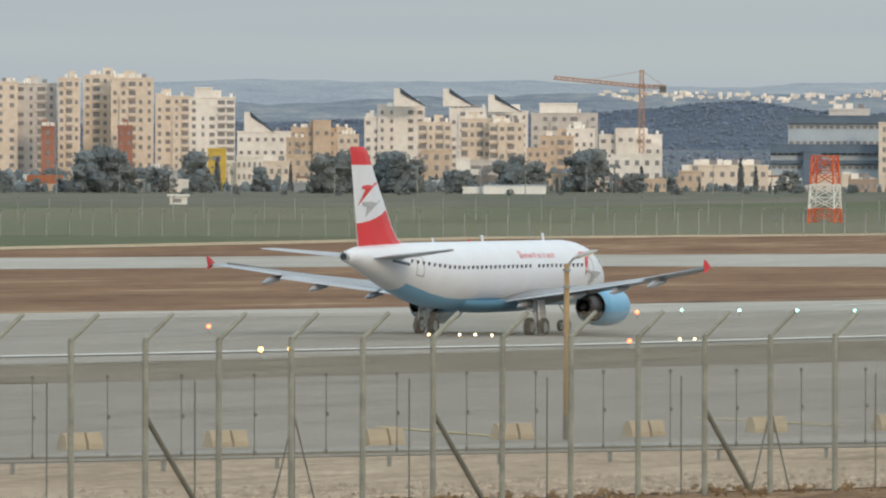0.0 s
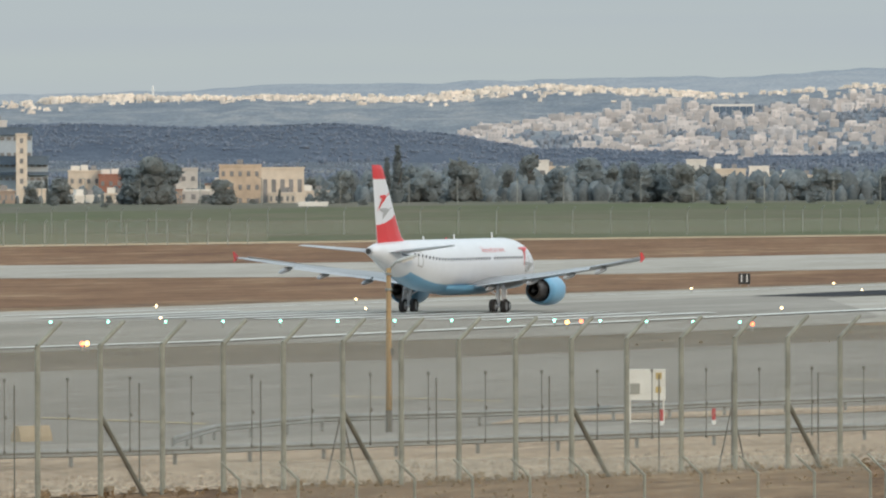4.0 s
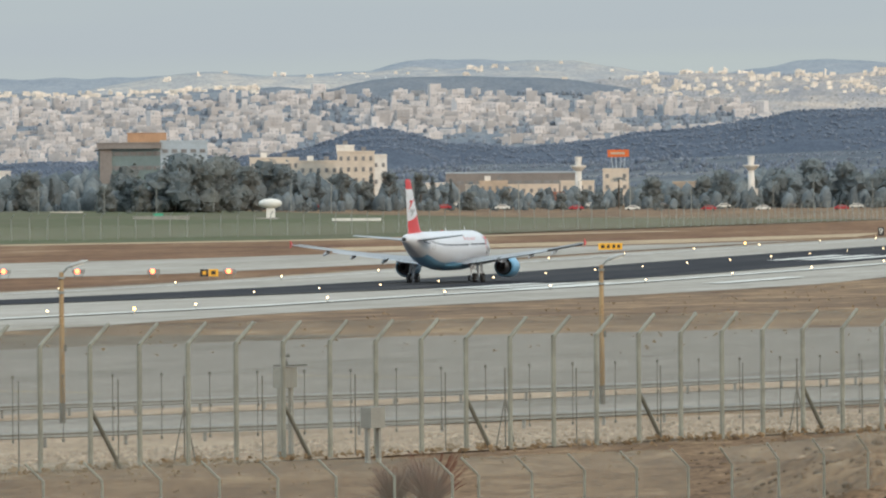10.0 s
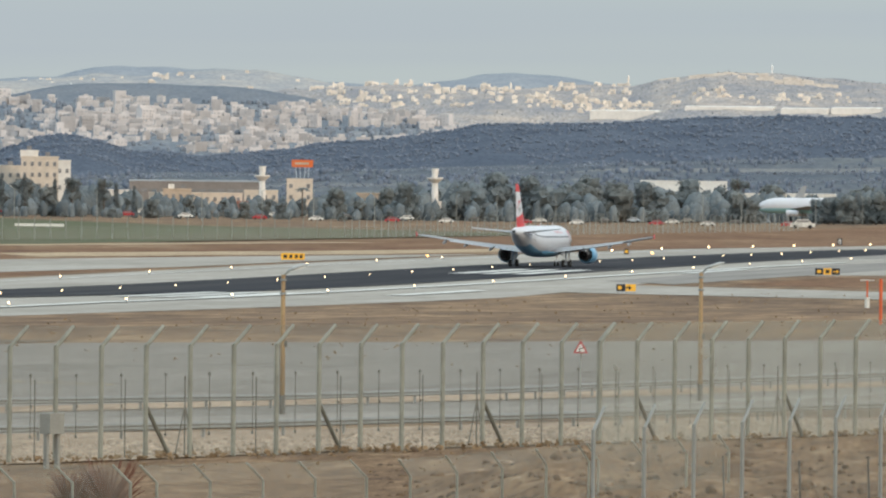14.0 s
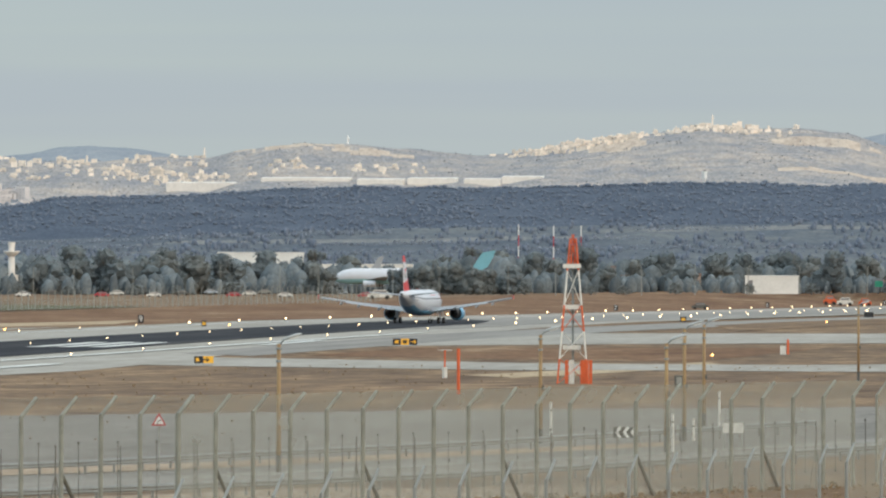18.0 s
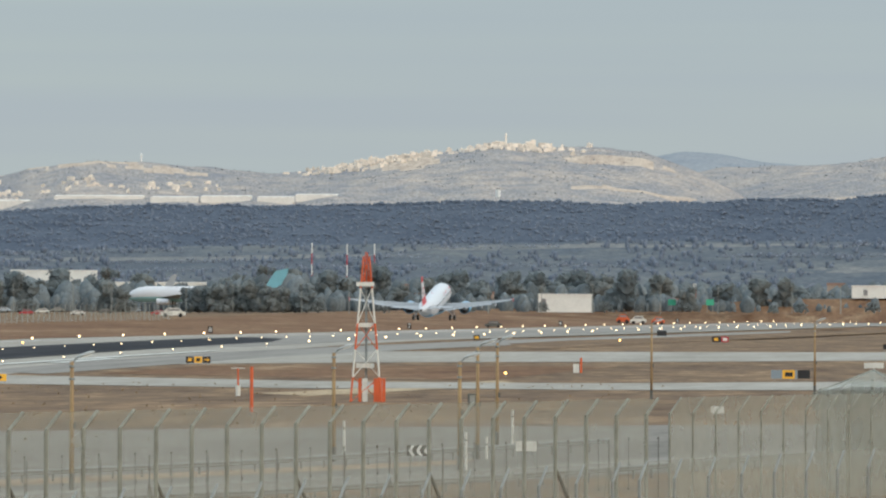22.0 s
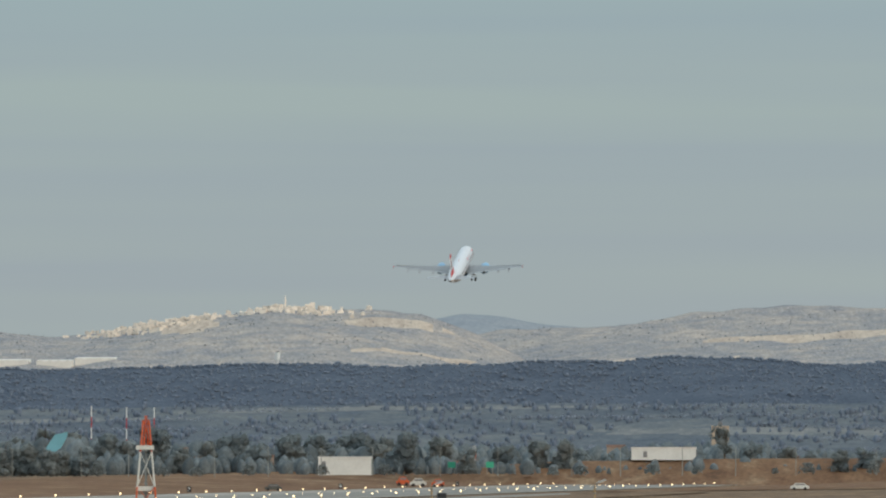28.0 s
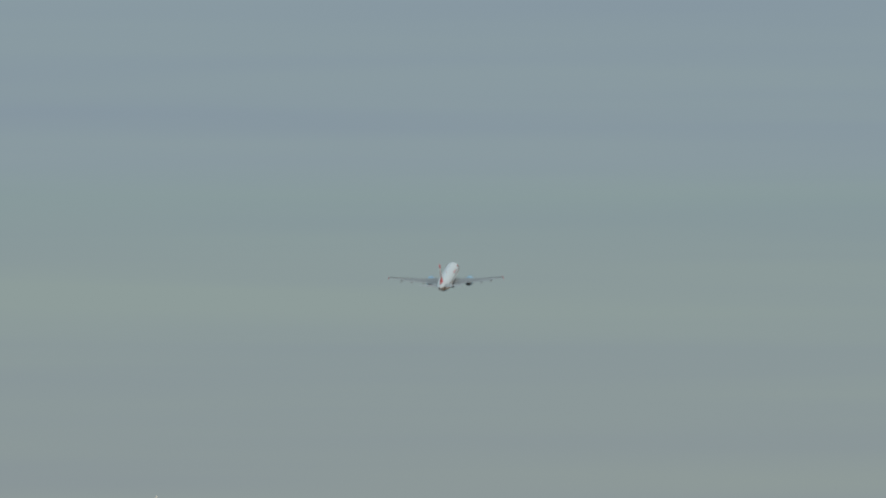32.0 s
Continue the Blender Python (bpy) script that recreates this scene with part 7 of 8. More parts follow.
def tuft(bm, c, r, rng, n=5):
    """A clump of leaves: a few crossed, tilted small faces."""
    for _ in range(n):
        q = leaf_turn(rng)
        o = Vector(c) + Vector((rng.gauss(0, r * 0.35), rng.gauss(0, r * 0.35), rng.gauss(0, r * 0.3)))
        s = r * rng.uniform(0.45, 0.85)
        bm.faces.new([bm.verts.new(o + q @ Vector(p)) for p in ((-s, -s * 0.6, 0), (s * 0.5, -s * 0.8, s * 0.15), (s, s * 0.5, 0), (-s * 0.3, s * 0.8, s * 0.2))])


def heart(bm, c, r, rng, tall=0.9):
    """A lumpy mass of dense foliage inside a bough."""
    o = Vector(c)
    shift = Vector((rng.uniform(0, 50), rng.uniform(0, 50), 0))
    made = bmesh.ops.create_icosphere(bm, subdivisions=2, radius=1.0)
    for v in made["verts"]:
        k = 1 + 0.7 * noise.noise(v.co * 2.4 + shift)
        v.co = o + Vector((v.co.x * k, v.co.y * k, v.co.z * k * tall)) * r


def tree(kind, seed, h):
    rng = random.Random(seed)
    label = {"broad": "broad dark evergreen tree with an uneven crown", "cypress": "narrow dark cypress with pointed top", "tall": "tall thin-crowned eucalyptus with bare stems", "palm": "palm with a ragged head of fronds", "bush": "low green field bush paled by painted haze"}[kind]
    a = empty("tree" if kind != "bush" else "bush", pose(0, 0, 0), label, "tree" if kind != "bush" else "bush", "trees beyond the field" if kind != "bush" else "bushes")
    bm = B()
    lean = rng.uniform(-0.4, 0.4)
    trunk_h = {"broad": 0.35, "cypress": 0.2, "tall": 0.6, "palm": 0.86, "bush": 0.2}[kind] * h
    rod(bm, (0, 0, 0), (0, lean, trunk_h), h * 0.028, h * 0.018, 7)
    limbs = []
    for i in range({"broad": 6, "cypress": 1, "tall": 5, "palm": 0, "bush": 3}[kind]):
        t = 2 * math.pi * i / 6 + rng.uniform(-0.3, 0.3)
        e = Vector((math.cos(t) * h * 0.2, lean + math.sin(t) * h * 0.22, trunk_h + h * rng.uniform(0.15, 0.4)))
        rod(bm, (0, lean, trunk_h * 0.95), e, h * 0.014, h * 0.005, 5)
        limbs.append(e)
    part("trunk", bm, M_bark, a)
    bm = B()
    if kind == "palm":
        for i in range(16):
            t = 2 * math.pi * i / 16
            d = Vector((math.cos(t), math.sin(t), 0))
            base = Vector((0, lean, trunk_h))
            pts = [base, base + d * h * 0.12 + Vector((0, 0, h * 0.08 * rng.uniform(0.2, 1))), base + d * h * 0.24 - Vector((0, 0, h * 0.04 * rng.uniform(0, 2)))]
            w = d.cross(Vector((0, 0, 1))) * h * 0.03
            for p, q in zip(pts, pts[1:]):
                bm.faces.new([bm.verts.new(v) for v in (p - w, p + w, q + w, q - w)])
    else:
        n = {"broad": 420, "cypress": 130, "tall": 170, "bush": 50}[kind]
        lobes = [(rng.uniform(-0.26, 0.26), rng.uniform(-0.3, 0.3), rng.uniform(0.2, 0.82), rng.uniform(0.13, 0.25)) for _ in range(9)]
        if kind == "broad":                            # the leafy heart of each bough
            lobes = [(x * (1.1 - 0.5 * z), y * (1.1 - 0.5 * z), z, r) for x, y, z, r in lobes] + [(0, 0, 0.3, 0.27), (0.05, -0.04, 0.5, 0.25), (0.22, 0.05, 0.17, 0.19), (-0.2, 0.12, 0.15, 0.18), (0.02, -0.24, 0.16, 0.19), (-0.03, 0.25, 0.18, 0.18)]
            for lx, ly, lz, lr in lobes:
                heart(bm, (h * lx, h * ly + lean, h * lz), h * lr * 0.8, rng)
        elif kind == "cypress":
            for z in (0.14, 0.3, 0.46, 0.62, 0.78, 0.9):
                heart(bm, (0, 0, h * z), h * (0.10 * (1 - z) ** 0.6 + 0.008), rng, 1.9)
        elif kind == "tall":
            for lx, ly, lz, lr in lobes[:5]:
                heart(bm, (h * lx * 0.6, h * ly * 0.65 + lean, h * (0.35 + lz * 0.68)), h * lr * 0.42, rng)
        for i in range(n):
            if kind == "broad":
                lx, ly, lz, lr = lobes[i % 15]
                v = Vector((rng.gauss(0, 1), rng.gauss(0, 1), rng.gauss(0, 0.9))).normalized() * lr * rng.uniform(0.7, 1.2)
                c = (h * (lx + v.x), h * (ly + v.y) + lean, h * (lz + v.z * 0.85))
                r = h * 0.034
            elif kind == "tall":
                lx, ly, lz, lr = lobes[i % 9]
                v = Vector((rng.gauss(0, 1), rng.gauss(0, 1), rng.gauss(0, 0.8))).normalized() * lr * rng.uniform(0.3, 0.9)
                c = (h * (lx * 0.6 + v.x * 0.7), h * (ly * 0.65 + v.y * 0.7) + lean, h * (0.35 + lz * 0.68 + v.z * 0.7))
                r = h * 0.038
            elif kind == "cypress":
                z = rng.uniform(0.05, 1.0)
                w = 0.11 * (1 - z) ** 0.6 * (0.55 + min(1, z * 5) * 0.45) + 0.012
                t = rng.uniform(0, 6.28)
                c = (h * w * math.cos(t) * rng.uniform(0.7, 1.05), h * w * math.sin(t) * rng.uniform(0.7, 1.05), h * z)
                r = h * 0.028
            else:
                t, z = rng.uniform(0, 6.28), rng.uniform(0.15, 0.95)
                w = 0.75 * math.sqrt(max(0, 1 - z * z)) * rng.uniform(0.4, 1)
                c = (h * w * math.cos(t), h * w * math.sin(t), h * z)
                r = h * 0.15
            tuft(bm, c, r, rng, 5)
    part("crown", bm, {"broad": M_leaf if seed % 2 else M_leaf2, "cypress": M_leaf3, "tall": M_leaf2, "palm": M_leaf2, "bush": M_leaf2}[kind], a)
    return a


protos = {k: [tree(k, s, 10.0) for s in range(n)] for k, n in (("broad", 6), ("tall", 4), ("cypress", 3), ("palm", 2), ("bush", 3))}
used = set()
rng = random.Random(11)


def plant(kind, bearing, reach, h):
    p = rng.choice(protos[kind])
    x, y = at(bearing, reach)
    z = sag(x, y)
    k = max(h * 0.6, h - 0.8 * z) / 10.0 if z > 0 else h / 10.0
    m = Matrix.Translation((x, y, z - 0.3 if z > 0 else 0)) @ Matrix.Rotation(rng.uniform(0, 6.28), 4, "Z")
    if p not in used:
        used.add(p)
        ob = p
        ob.matrix_basis = m
    else:
        ob = copy_thing(p, m)
    ob.scale = (k * rng.uniform(0.9, 1.15), k * rng.uniform(0.9, 1.15), k)


# gardens between the town houses
for i in range(54):
    b = rng.uniform(-3.2, 5.2)
    plant(rng.choice(("broad", "bush", "bush", "cypress")), b, rng.uniform(2140, 2330), rng.uniform(3.5, 8.5))
# single trees by bearing, reach, height
for b, r, h in ((-2.68, 2150, 6.5), (-2.5, 2150, 7), (-2.35, 2140, 13), (-2.2, 2150, 14), (-2.07, 2160, 11), (-1.9, 2170, 8.5), (-1.62, 2180, 13), (-1.2, 2190, 9), (-0.79, 2130, 12.5), (-0.70, 2140, 13), (-0.62, 2140, 12.5), (-0.38, 2150, 13), (-0.29, 2140, 13.2), (-0.22, 2150, 12), (0.05, 2200, 8), (0.5, 2200, 12), (0.6, 2180, 10), (0.9, 2200, 13), (1.0, 2230, 14), (0.42, 2230, 13), (3.6, 2180, 12), (3.72, 2170, 14), (3.82, 2190, 13.5), (3.15, 2190, 10), (4.19, 2150, 9), (2.95, 2210, 7), (7.45, 2200, 7), (5.5, 2280, 14.5), (5.8, 2290, 15), (6.9, 2250, 13.5), (7.05, 2260, 13), (7.2, 2250, 12), (9.36, 2380, 10), (9.5, 2390, 12), (9.6, 2380, 10), (9.72, 2390, 15), (9.81, 2380, 18.5), (9.88, 2390, 18), (9.97, 2385, 15), (10.1, 2390, 16)):
    plant("broad", b, r, h)
for b, h in ((-1.48, 11), (0.93, 10), (-1.0, 9), (3.05, 9), (3.18, 9), (0.22, 8), (1.95, 11), (2.05, 9), (5.35, 17), (5.28, 14), (9.4, 12), (9.0, 11), (10.6, 12), (10.75, 13), (10.9, 13), (11.1, 12), (11.25, 11), (11.4, 12), (11.5, 11), (11.62, 10), (0.52, 9), (1.3, 9)):
    plant("cypress", b, mix([(5, 2240), (9, 2440), (12, 2620)], b) + 40 * math.sin(b * 9), h)
for b, r, h in ((-1.8, 2150, 8), (-1.55, 2150, 7.5), (1.12, 2180, 10), (1.05, 2200, 8), (12.72, 2700, 11), (12.0, 2700, 8), (12.5, 2700, 7), (16.35, 3050, 12)):
    plant("palm", b, r, h)
for b, r, h in ((16.11, 2790, 8), (16.17, 2785, 9), (16.24, 2790, 8), (16.31, 2780, 9), (16.4, 2800, 9.5), (16.48, 2790, 10), (16.56, 2800, 9.5), (16.64, 2780, 8.5), (16.72, 2790, 8), (16.8, 2800, 8.5), (16.88, 2790, 10), (15.66, 2790, 9), (15.58, 2800, 10), (18.2, 3180, 14), (18.32, 3190, 13), (18.42, 3180, 14.5), (18.52, 3170, 13), (18.62, 3190, 14.5), (18.72, 3180, 13.5), (18.82, 3180, 14), (15.0, 3200, 10), (15.1, 3190, 9.5), (15.2, 3200, 10), (15.32, 3200, 9), (15.42, 3200, 10)):
    plant("broad", b, r, h)
# the belt of trees along the far edge of the field
crown_top = [(-3.2, 8), (-1.9, 8), (-1, 7), (1, 9), (2, 5), (3, 6), (4.5, 7), (5.3, 13), (6.5, 14), (7.6, 11), (8.4, 12), (9.0, 15), (9.9, 18), (10.4, 16), (11, 12), (11.5, 11), (12, 8), (12.6, 8), (13.2, 11), (13.7, 17), (14.4, 16), (14.9, 15), (15.5, 14), (16.2, 12), (16.7, 18), (17.3, 15), (18, 15), (18.6, 14), (19.3, 14), (20, 12), (20.6, 14), (21.2, 16), (21.6, 11), (22.6, 11)]
b = -3.2
while b < 22.6:
    reach = mix([(-3, 2200), (5, 2320), (9, 2420), (12, 2620), (14, 2800), (18, 3000), (23, 3050)], b) + rng.uniform(-60, 110)
    if 15.3 < b < 17.3 or 18.3 < b < 18.85 or 20.35 < b < 21.0:
        reach += 130
    h = mix(crown_top, b) * rng.uniform(0.6, 1.12)
    plant("tall" if rng.random() < 0.1 else "broad", b, reach, h)
    b += rng.uniform(0.11, 0.24) if b > 5 else rng.uniform(0.2, 0.45)
for i in range(70):
    b = -3.2 + 25.6 * i / 70 + rng.uniform(-0.1, 0.1)
    plant("bush", b, mix([(-3, 2080), (5, 2150), (9, 2330), (12, 2560), (14, 2700), (23, 2950)], b) + rng.uniform(-60, 60), rng.uniform(2.0, 4.2))
for ps in protos.values():
    for p in ps:
        if p not in used:
            x, y = at(rng.uniform(13, 20), 3080)
            p.matrix_basis = pose(x, y, 0)


def stuff(name, spots, material, label, category, leaf=5, size=(0.3, 0.6)):
    bm_v, bm_f = [], []
    r2 = random.Random(5)
    for (x, y, z), h in spots:
        for _ in range(leaf):
            q = leaf_turn(r2)
            o = Vector((x + r2.gauss(0, h * 0.4), y + r2.gauss(0, h * 0.4), z + h * r2.uniform(0.1, 0.9)))
            s = h * r2.uniform(*size)
            k = len(bm_v)
            bm_v += [tuple(o + q @ Vector(p)) for p in ((-s, -s * 0.6, 0), (s * 0.5, -s * 0.8, s * 0.15), (s, s * 0.5, 0), (-s * 0.3, s * 0.8, s * 0.2))]
            bm_f.append((k, k + 1, k + 2, k + 3))
    me = bpy.data.meshes.new(name)
    me.from_pydata(bm_v, [], bm_f)
    me.materials.append(material)
    return tagged(new(name, me), label, category, kind="stuff")


def crowns(name, spots, material, label, category, wide=0.42, seed=5, skirt=0.0):
    """A wood of many small uneven crowns; spots are (foot, height)."""
    r2 = random.Random(seed)
    v, f = [], []
    for (x, y, z), h in spots:
        o, n = len(v), 6
        w = h * wide * r2.uniform(0.7, 1.3)
        t0 = r2.uniform(0, 6.28)
        for lift, k in ((skirt, 0.85), (0.45, 1.0), (0.8, 0.62)):
            for i in range(n):
                t = t0 + 2 * math.pi * i / n
                q = w * k * r2.uniform(0.7, 1.2)
                v.append((x + q * math.cos(t), y + q * math.sin(t), z + h * (lift + r2.uniform(-0.07, 0.07))))
        v.append((x + r2.uniform(-0.1, 0.1) * h, y + r2.uniform(-0.1, 0.1) * h, z + h))
        for k in (0, 1):
            for i in range(n):
                f.append((o + k * n + i, o + k * n + (i + 1) % n, o + (k + 1) * n + (i + 1) % n, o + (k + 1) * n + i))
        for i in range(n):
            f.append((o + 2 * n + i, o + 2 * n + (i + 1) % n, o + 3 * n))
    me = bpy.data.meshes.new(name)
    me.from_pydata(v, [], f)
    me.materials.append(material)
    for p in me.polygons:
        p.use_smooth = True
    return tagged(new(name, me), label, category, kind="stuff")


# slope and plain crowns: haze put into the colour as blue
M_slope_crown = mat("hazed_slope_crowns", (0.156, 0.184, 0.234), 1.0, 0.14, 0.3, tint=(0.136, 0.162, 0.208), fine=1.2, spec=0.0, per_island=0.09)
# garden and scrub crowns paled in colour for the haze before them
M_town_crown = mat("hazed_garden_crowns", (0.235, 0.262, 0.305), 1.0, 0.15, 0.3, fine=1.2, spec=0.0, per_island=0.15)
M_hill_crown = mat("hazed_scrub_crowns", (0.25, 0.262, 0.282), 1.0, 0.2, 0.3, fine=1.2, spec=0.0, per_island=0.2)
# belt crowns: greyed and lightened, haze included in the colour
M_belt_crown = mat("hazed_belt_crowns", (0.155, 0.176, 0.186), 1.0, 0.22, 0.15, tint=(0.122, 0.142, 0.154), fine=1.0, spec=0.0, per_island=0.25)
# leaf colour lifted and blued to stand in for distance haze
M_haze_tree = leaves("hazed_far_leaves", (0.33, 0.355, 0.41), 0.12, 0.1, per_island=0.1)
# woods: back rows of the belt, the plain and the wooded slope
spots = []
for i in range(2600):
    b = rng.uniform(-3.4, 22.8)
    x, y = at(b, mix([(-3, 2300), (5, 2440), (9, 2500), (12, 2740), (14, 2900), (18, 3130), (23, 3200)], b) + rng.uniform(-60, 160))
    spots.append(((x, y, max(0, sag(x, y) - 0.4)), max(3, mix(crown_top, b) * rng.uniform(0.3, 0.8))))
for i in range(1500):                                  # undergrowth between the trees of the belt
    b = rng.uniform(-3.4, 22.8)
    x, y = at(b, mix([(-3, 2150), (5, 2280), (9, 2390), (12, 2600), (14, 2780), (18, 2990), (23, 3040)], b) + rng.uniform(-20, 90))
    spots.append(((x, y, max(0, sag(x, y) - 0.4)), mix(crown_top, b) * rng.uniform(0.15, 0.45)))
crowns("far_wood", spots, M_belt_crown, "dense haze-paled trees and undergrowth of the belt", "woods", 0.36)
spots = []
for row in range(6):                                   # hedgerows on the plain
    b = -3.4
    while b < 23:
        t = 0.1 + 0.16 * row + 0.05 * noise.noise((b * 0.5, row, 1))
        if noise.noise((b * 0.9, row * 7.3, 3)) > -0.05:
            spots.append((plain.place(b, t), rng.uniform(0.7, 2.0)))
        b += rng.uniform(0.008, 0.03)
stuff("hedgerow", spots, M_haze_tree, "haze-blue hedgerows and scrub on the plain", "hedge", 4, (0.2, 0.45))
spots = []
for i in range(34000):
    b = rng.uniform(-3.4, 23)
    t = rng.uniform(0.1, 1.0) if i > 2500 else rng.uniform(0.975, 1.0)
    h = rng.uniform(0.45, 1.05) * (1.6 if rng.random() < 0.03 else 1.0)
    if i > 2500 and t < 0.6 and noise.noise((b * 2.2, t * 3.0, 4)) < -0.2:
        continue
    spots.append((forest.place(b, t), h))
crowns("slope_wood", spots, M_slope_crown, "dense wood on the slope, tinted haze-blue", "woods", 0.95)
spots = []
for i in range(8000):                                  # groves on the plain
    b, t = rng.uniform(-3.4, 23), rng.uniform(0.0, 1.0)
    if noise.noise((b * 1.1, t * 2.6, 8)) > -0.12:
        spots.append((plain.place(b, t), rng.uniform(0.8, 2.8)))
crowns("plain_groves", spots, M_slope_crown, "dark haze-blue groves scattered over the plain", "woods", 0.45)
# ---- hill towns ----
# haze is put into stone and windows: greyed walls, washed-out panes
M_town = mat("hazed_town_stone", (0.565, 0.525, 0.51), 0.95, 0.06, 0.05, tint=(0.505, 0.475, 0.468), per_island=0.24)
M_townw = mat("hazed_town_window", (0.45, 0.435, 0.44), 0.8, 0.1, 0.1)
# paler, warmer than the town stone: sunlight on these houses is painted in
M_sunny = mat("sunlit_pale_houses", (0.80, 0.71, 0.62), 0.95, 0.06, 0.05, per_island=0.2)


def town(name, spots, material, label):
    """Many small stepped blocks with window strips; spots are (x, y, z, bearing, width, height)."""
    v, f, mi = [], [], []

    def add(m, sx, sy, sz, k):
        o = len(v)
        v.extend(tuple(m @ Vector((x * sx / 2, y * sy / 2, z * sz / 2))) for x in (-1, 1) for y in (-1, 1) for z in (-1, 1))
        for q in ((0, 1, 3, 2), (4, 6, 7, 5), (0, 4, 5, 1), (2, 3, 7, 6), (1, 5, 7, 3)):
            f.append(tuple(o + i for i in q))
            mi.append(k)
    for x, y, z, b, w, h in spots:
        m = Matrix.Translation((x, y, z + h / 2 - 0.8)) @ Matrix.Rotation(radians(RUNWAY_BEARING - b) + rng.uniform(-0.5, 0.5), 4, "Z")
        add(m, w * rng.uniform(0.6, 1), w, h + 1.6, 0)
        if rng.random() < 0.55:
            add(m @ Matrix.Translation((w * 0.15, w * rng.uniform(-0.3, 0.3), h * 0.5 + 0.9)), w * 0.4, w * rng.uniform(0.25, 0.6), h * 0.4, 0)
        if rng.random() < 0.5:
            add(m @ Matrix.Translation((-w * 0.3, w * rng.choice((-0.55, 0.55)), -h * 0.18)), w * 0.5, w * 0.5, h * 0.8, 0)
        if w > 2.6:
            n = max(1, int(h / 1.3))
            c = max(1, int(w / 1.6))
            for r in range(n):
                for q in range(c):
                    if rng.random() < 0.75:
                        add(m @ Matrix.Translation((-w * 0.5, w * ((q + 0.5) / c - 0.5), h * ((r + 0.6) / n - 0.5))), 0.25, w / c * 0.42, h / n * 0.42, 1)
    me = bpy.data.meshes.new(name)
    me.from_pydata(v, [], f)
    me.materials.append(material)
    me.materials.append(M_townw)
    me.polygons.foreach_set("material_index", mi)
    return tagged(new(name, me), label, "town", kind="stuff")


spots, green = [], []
for row in range(24):
    t = 0.03 + 0.96 * row / 23
    b = 5.75 + rng.uniform(0, 0.1)
    while b < 13.85:
        x, y, z = town_hill.place(b, min(1, t + rng.uniform(-0.012, 0.012)))
        dens = noise.noise((b * 1.5, t * 6, 1)) + 0.5 * noise.noise((b * 5, t * 14, 6))
        low = mix([(5.7, 0.3), (6.6, 0.12), (7.4, 0.0), (10.3, 0.0), (10.7, 0.2), (11.3, 0.5), (13.2, 0.42), (13.8, 0.7)], b)
        if t > low and dens > -0.22:
            w = rng.uniform(2.6, 7.0)
            if t > 0.55 and b > 11 and row % 3 == 0:
                w = rng.uniform(5.0, 7.5)
            spots.append((x, y, z, b, w, rng.uniform(1.6, 4.2) if rng.random() < 0.93 else rng.uniform(5, 7)))
        elif t > low * 0.8:
            for _ in range(2):
                green.append(((x + rng.uniform(-4, 4), y + rng.uniform(-4, 4), z), rng.uniform(1.5, 3.4)))
        b += rng.uniform(0.05, 0.13)
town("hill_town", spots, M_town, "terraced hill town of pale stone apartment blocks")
for i in range(900):
    b = rng.uniform(5.6, 13.9)
    green.append((town_hill.place(b, rng.uniform(0.02, 0.98)), rng.uniform(1.0, 2.6)))
crowns("town_trees", green, M_town_crown, "haze-blue trees between the town blocks", "woods", 0.5)
# wide office block with a dark glass front among the town houses
x, y, z = town_hill.place(7.55, 0.86)
a = empty("office_block", pose(x, y, z - 1.0, 0, 0, RUNWAY_BEARING - 7.55), "wide pale office block with dark glass on the town hill", "office building")
bm = B()
box(bm, (3, 0, 2.6), (6, 20.5, 7.2))
part("wall", bm, M_wht, a)
for k in range(6):
    bm = B()
    box(bm, (-0.1, -8.0 + 3.2 * k, 2.9), (0.3, 3.0, 4.4))
    part("window", bm, M_navy, a)
spots = []
for i in range(1500):                                  # towns on the far ridges, sunshine put into their colour
    k = i % 5
    if k < 3:
        b = rng.uniform(3.0, 7.4)
        p = near_hills.place(b, 1.0 - abs(rng.gauss(0, mix([(3, 0.02), (4.5, 0.06), (6.5, 0.09), (7.4, 0.04)], b))))
    elif k == 3:
        b = rng.uniform(1.0, 3.2) if i % 3 == 0 else rng.uniform(7.3, 10.4)
        p = near_hills.place(b, 1.0 - abs(rng.gauss(0, 0.07)))
    else:
        b = rng.uniform(8.8, 12.8)
        p = pale_hills.place(b, rng.uniform(0.5, 1.0))
        if rng.random() < 0.8:
            continue
    spots.append((*p, b, rng.uniform(1.2, 3.6), rng.uniform(0.8, 2.0)))
town("ridge_town", spots, M_sunny, "pale houses in sunlit colour along the far ridges")
spots = []
for i in range(620):
    if i % 4 == 0:
        b, t = rng.gauss(18.2, 0.22), rng.uniform(0.9, 1.0)
    elif i % 4 == 1:
        b, t = rng.gauss(17.35, 0.25), rng.uniform(0.87, 1.0)
    elif i % 4 == 2:
        b, t = rng.uniform(12.7, 14.85), rng.uniform(0.70, 0.99)
    else:
        b, t = rng.uniform(14.2, 16.3), rng.gauss(0.72, 0.03)
        if rng.random() < 0.45:
            continue
    big = 1.5 if i % 4 == 2 and rng.random() < 0.3 else 1.0
    spots.append((*village_hill.place(min(max(b, 12.6), 19.0), t), b, rng.uniform(1.2, 3.2) * big, rng.uniform(0.9, 2.0) * big))
town("village", spots, M_sunny, "pale village houses in sunlit colour on the stony hill")
spots = []
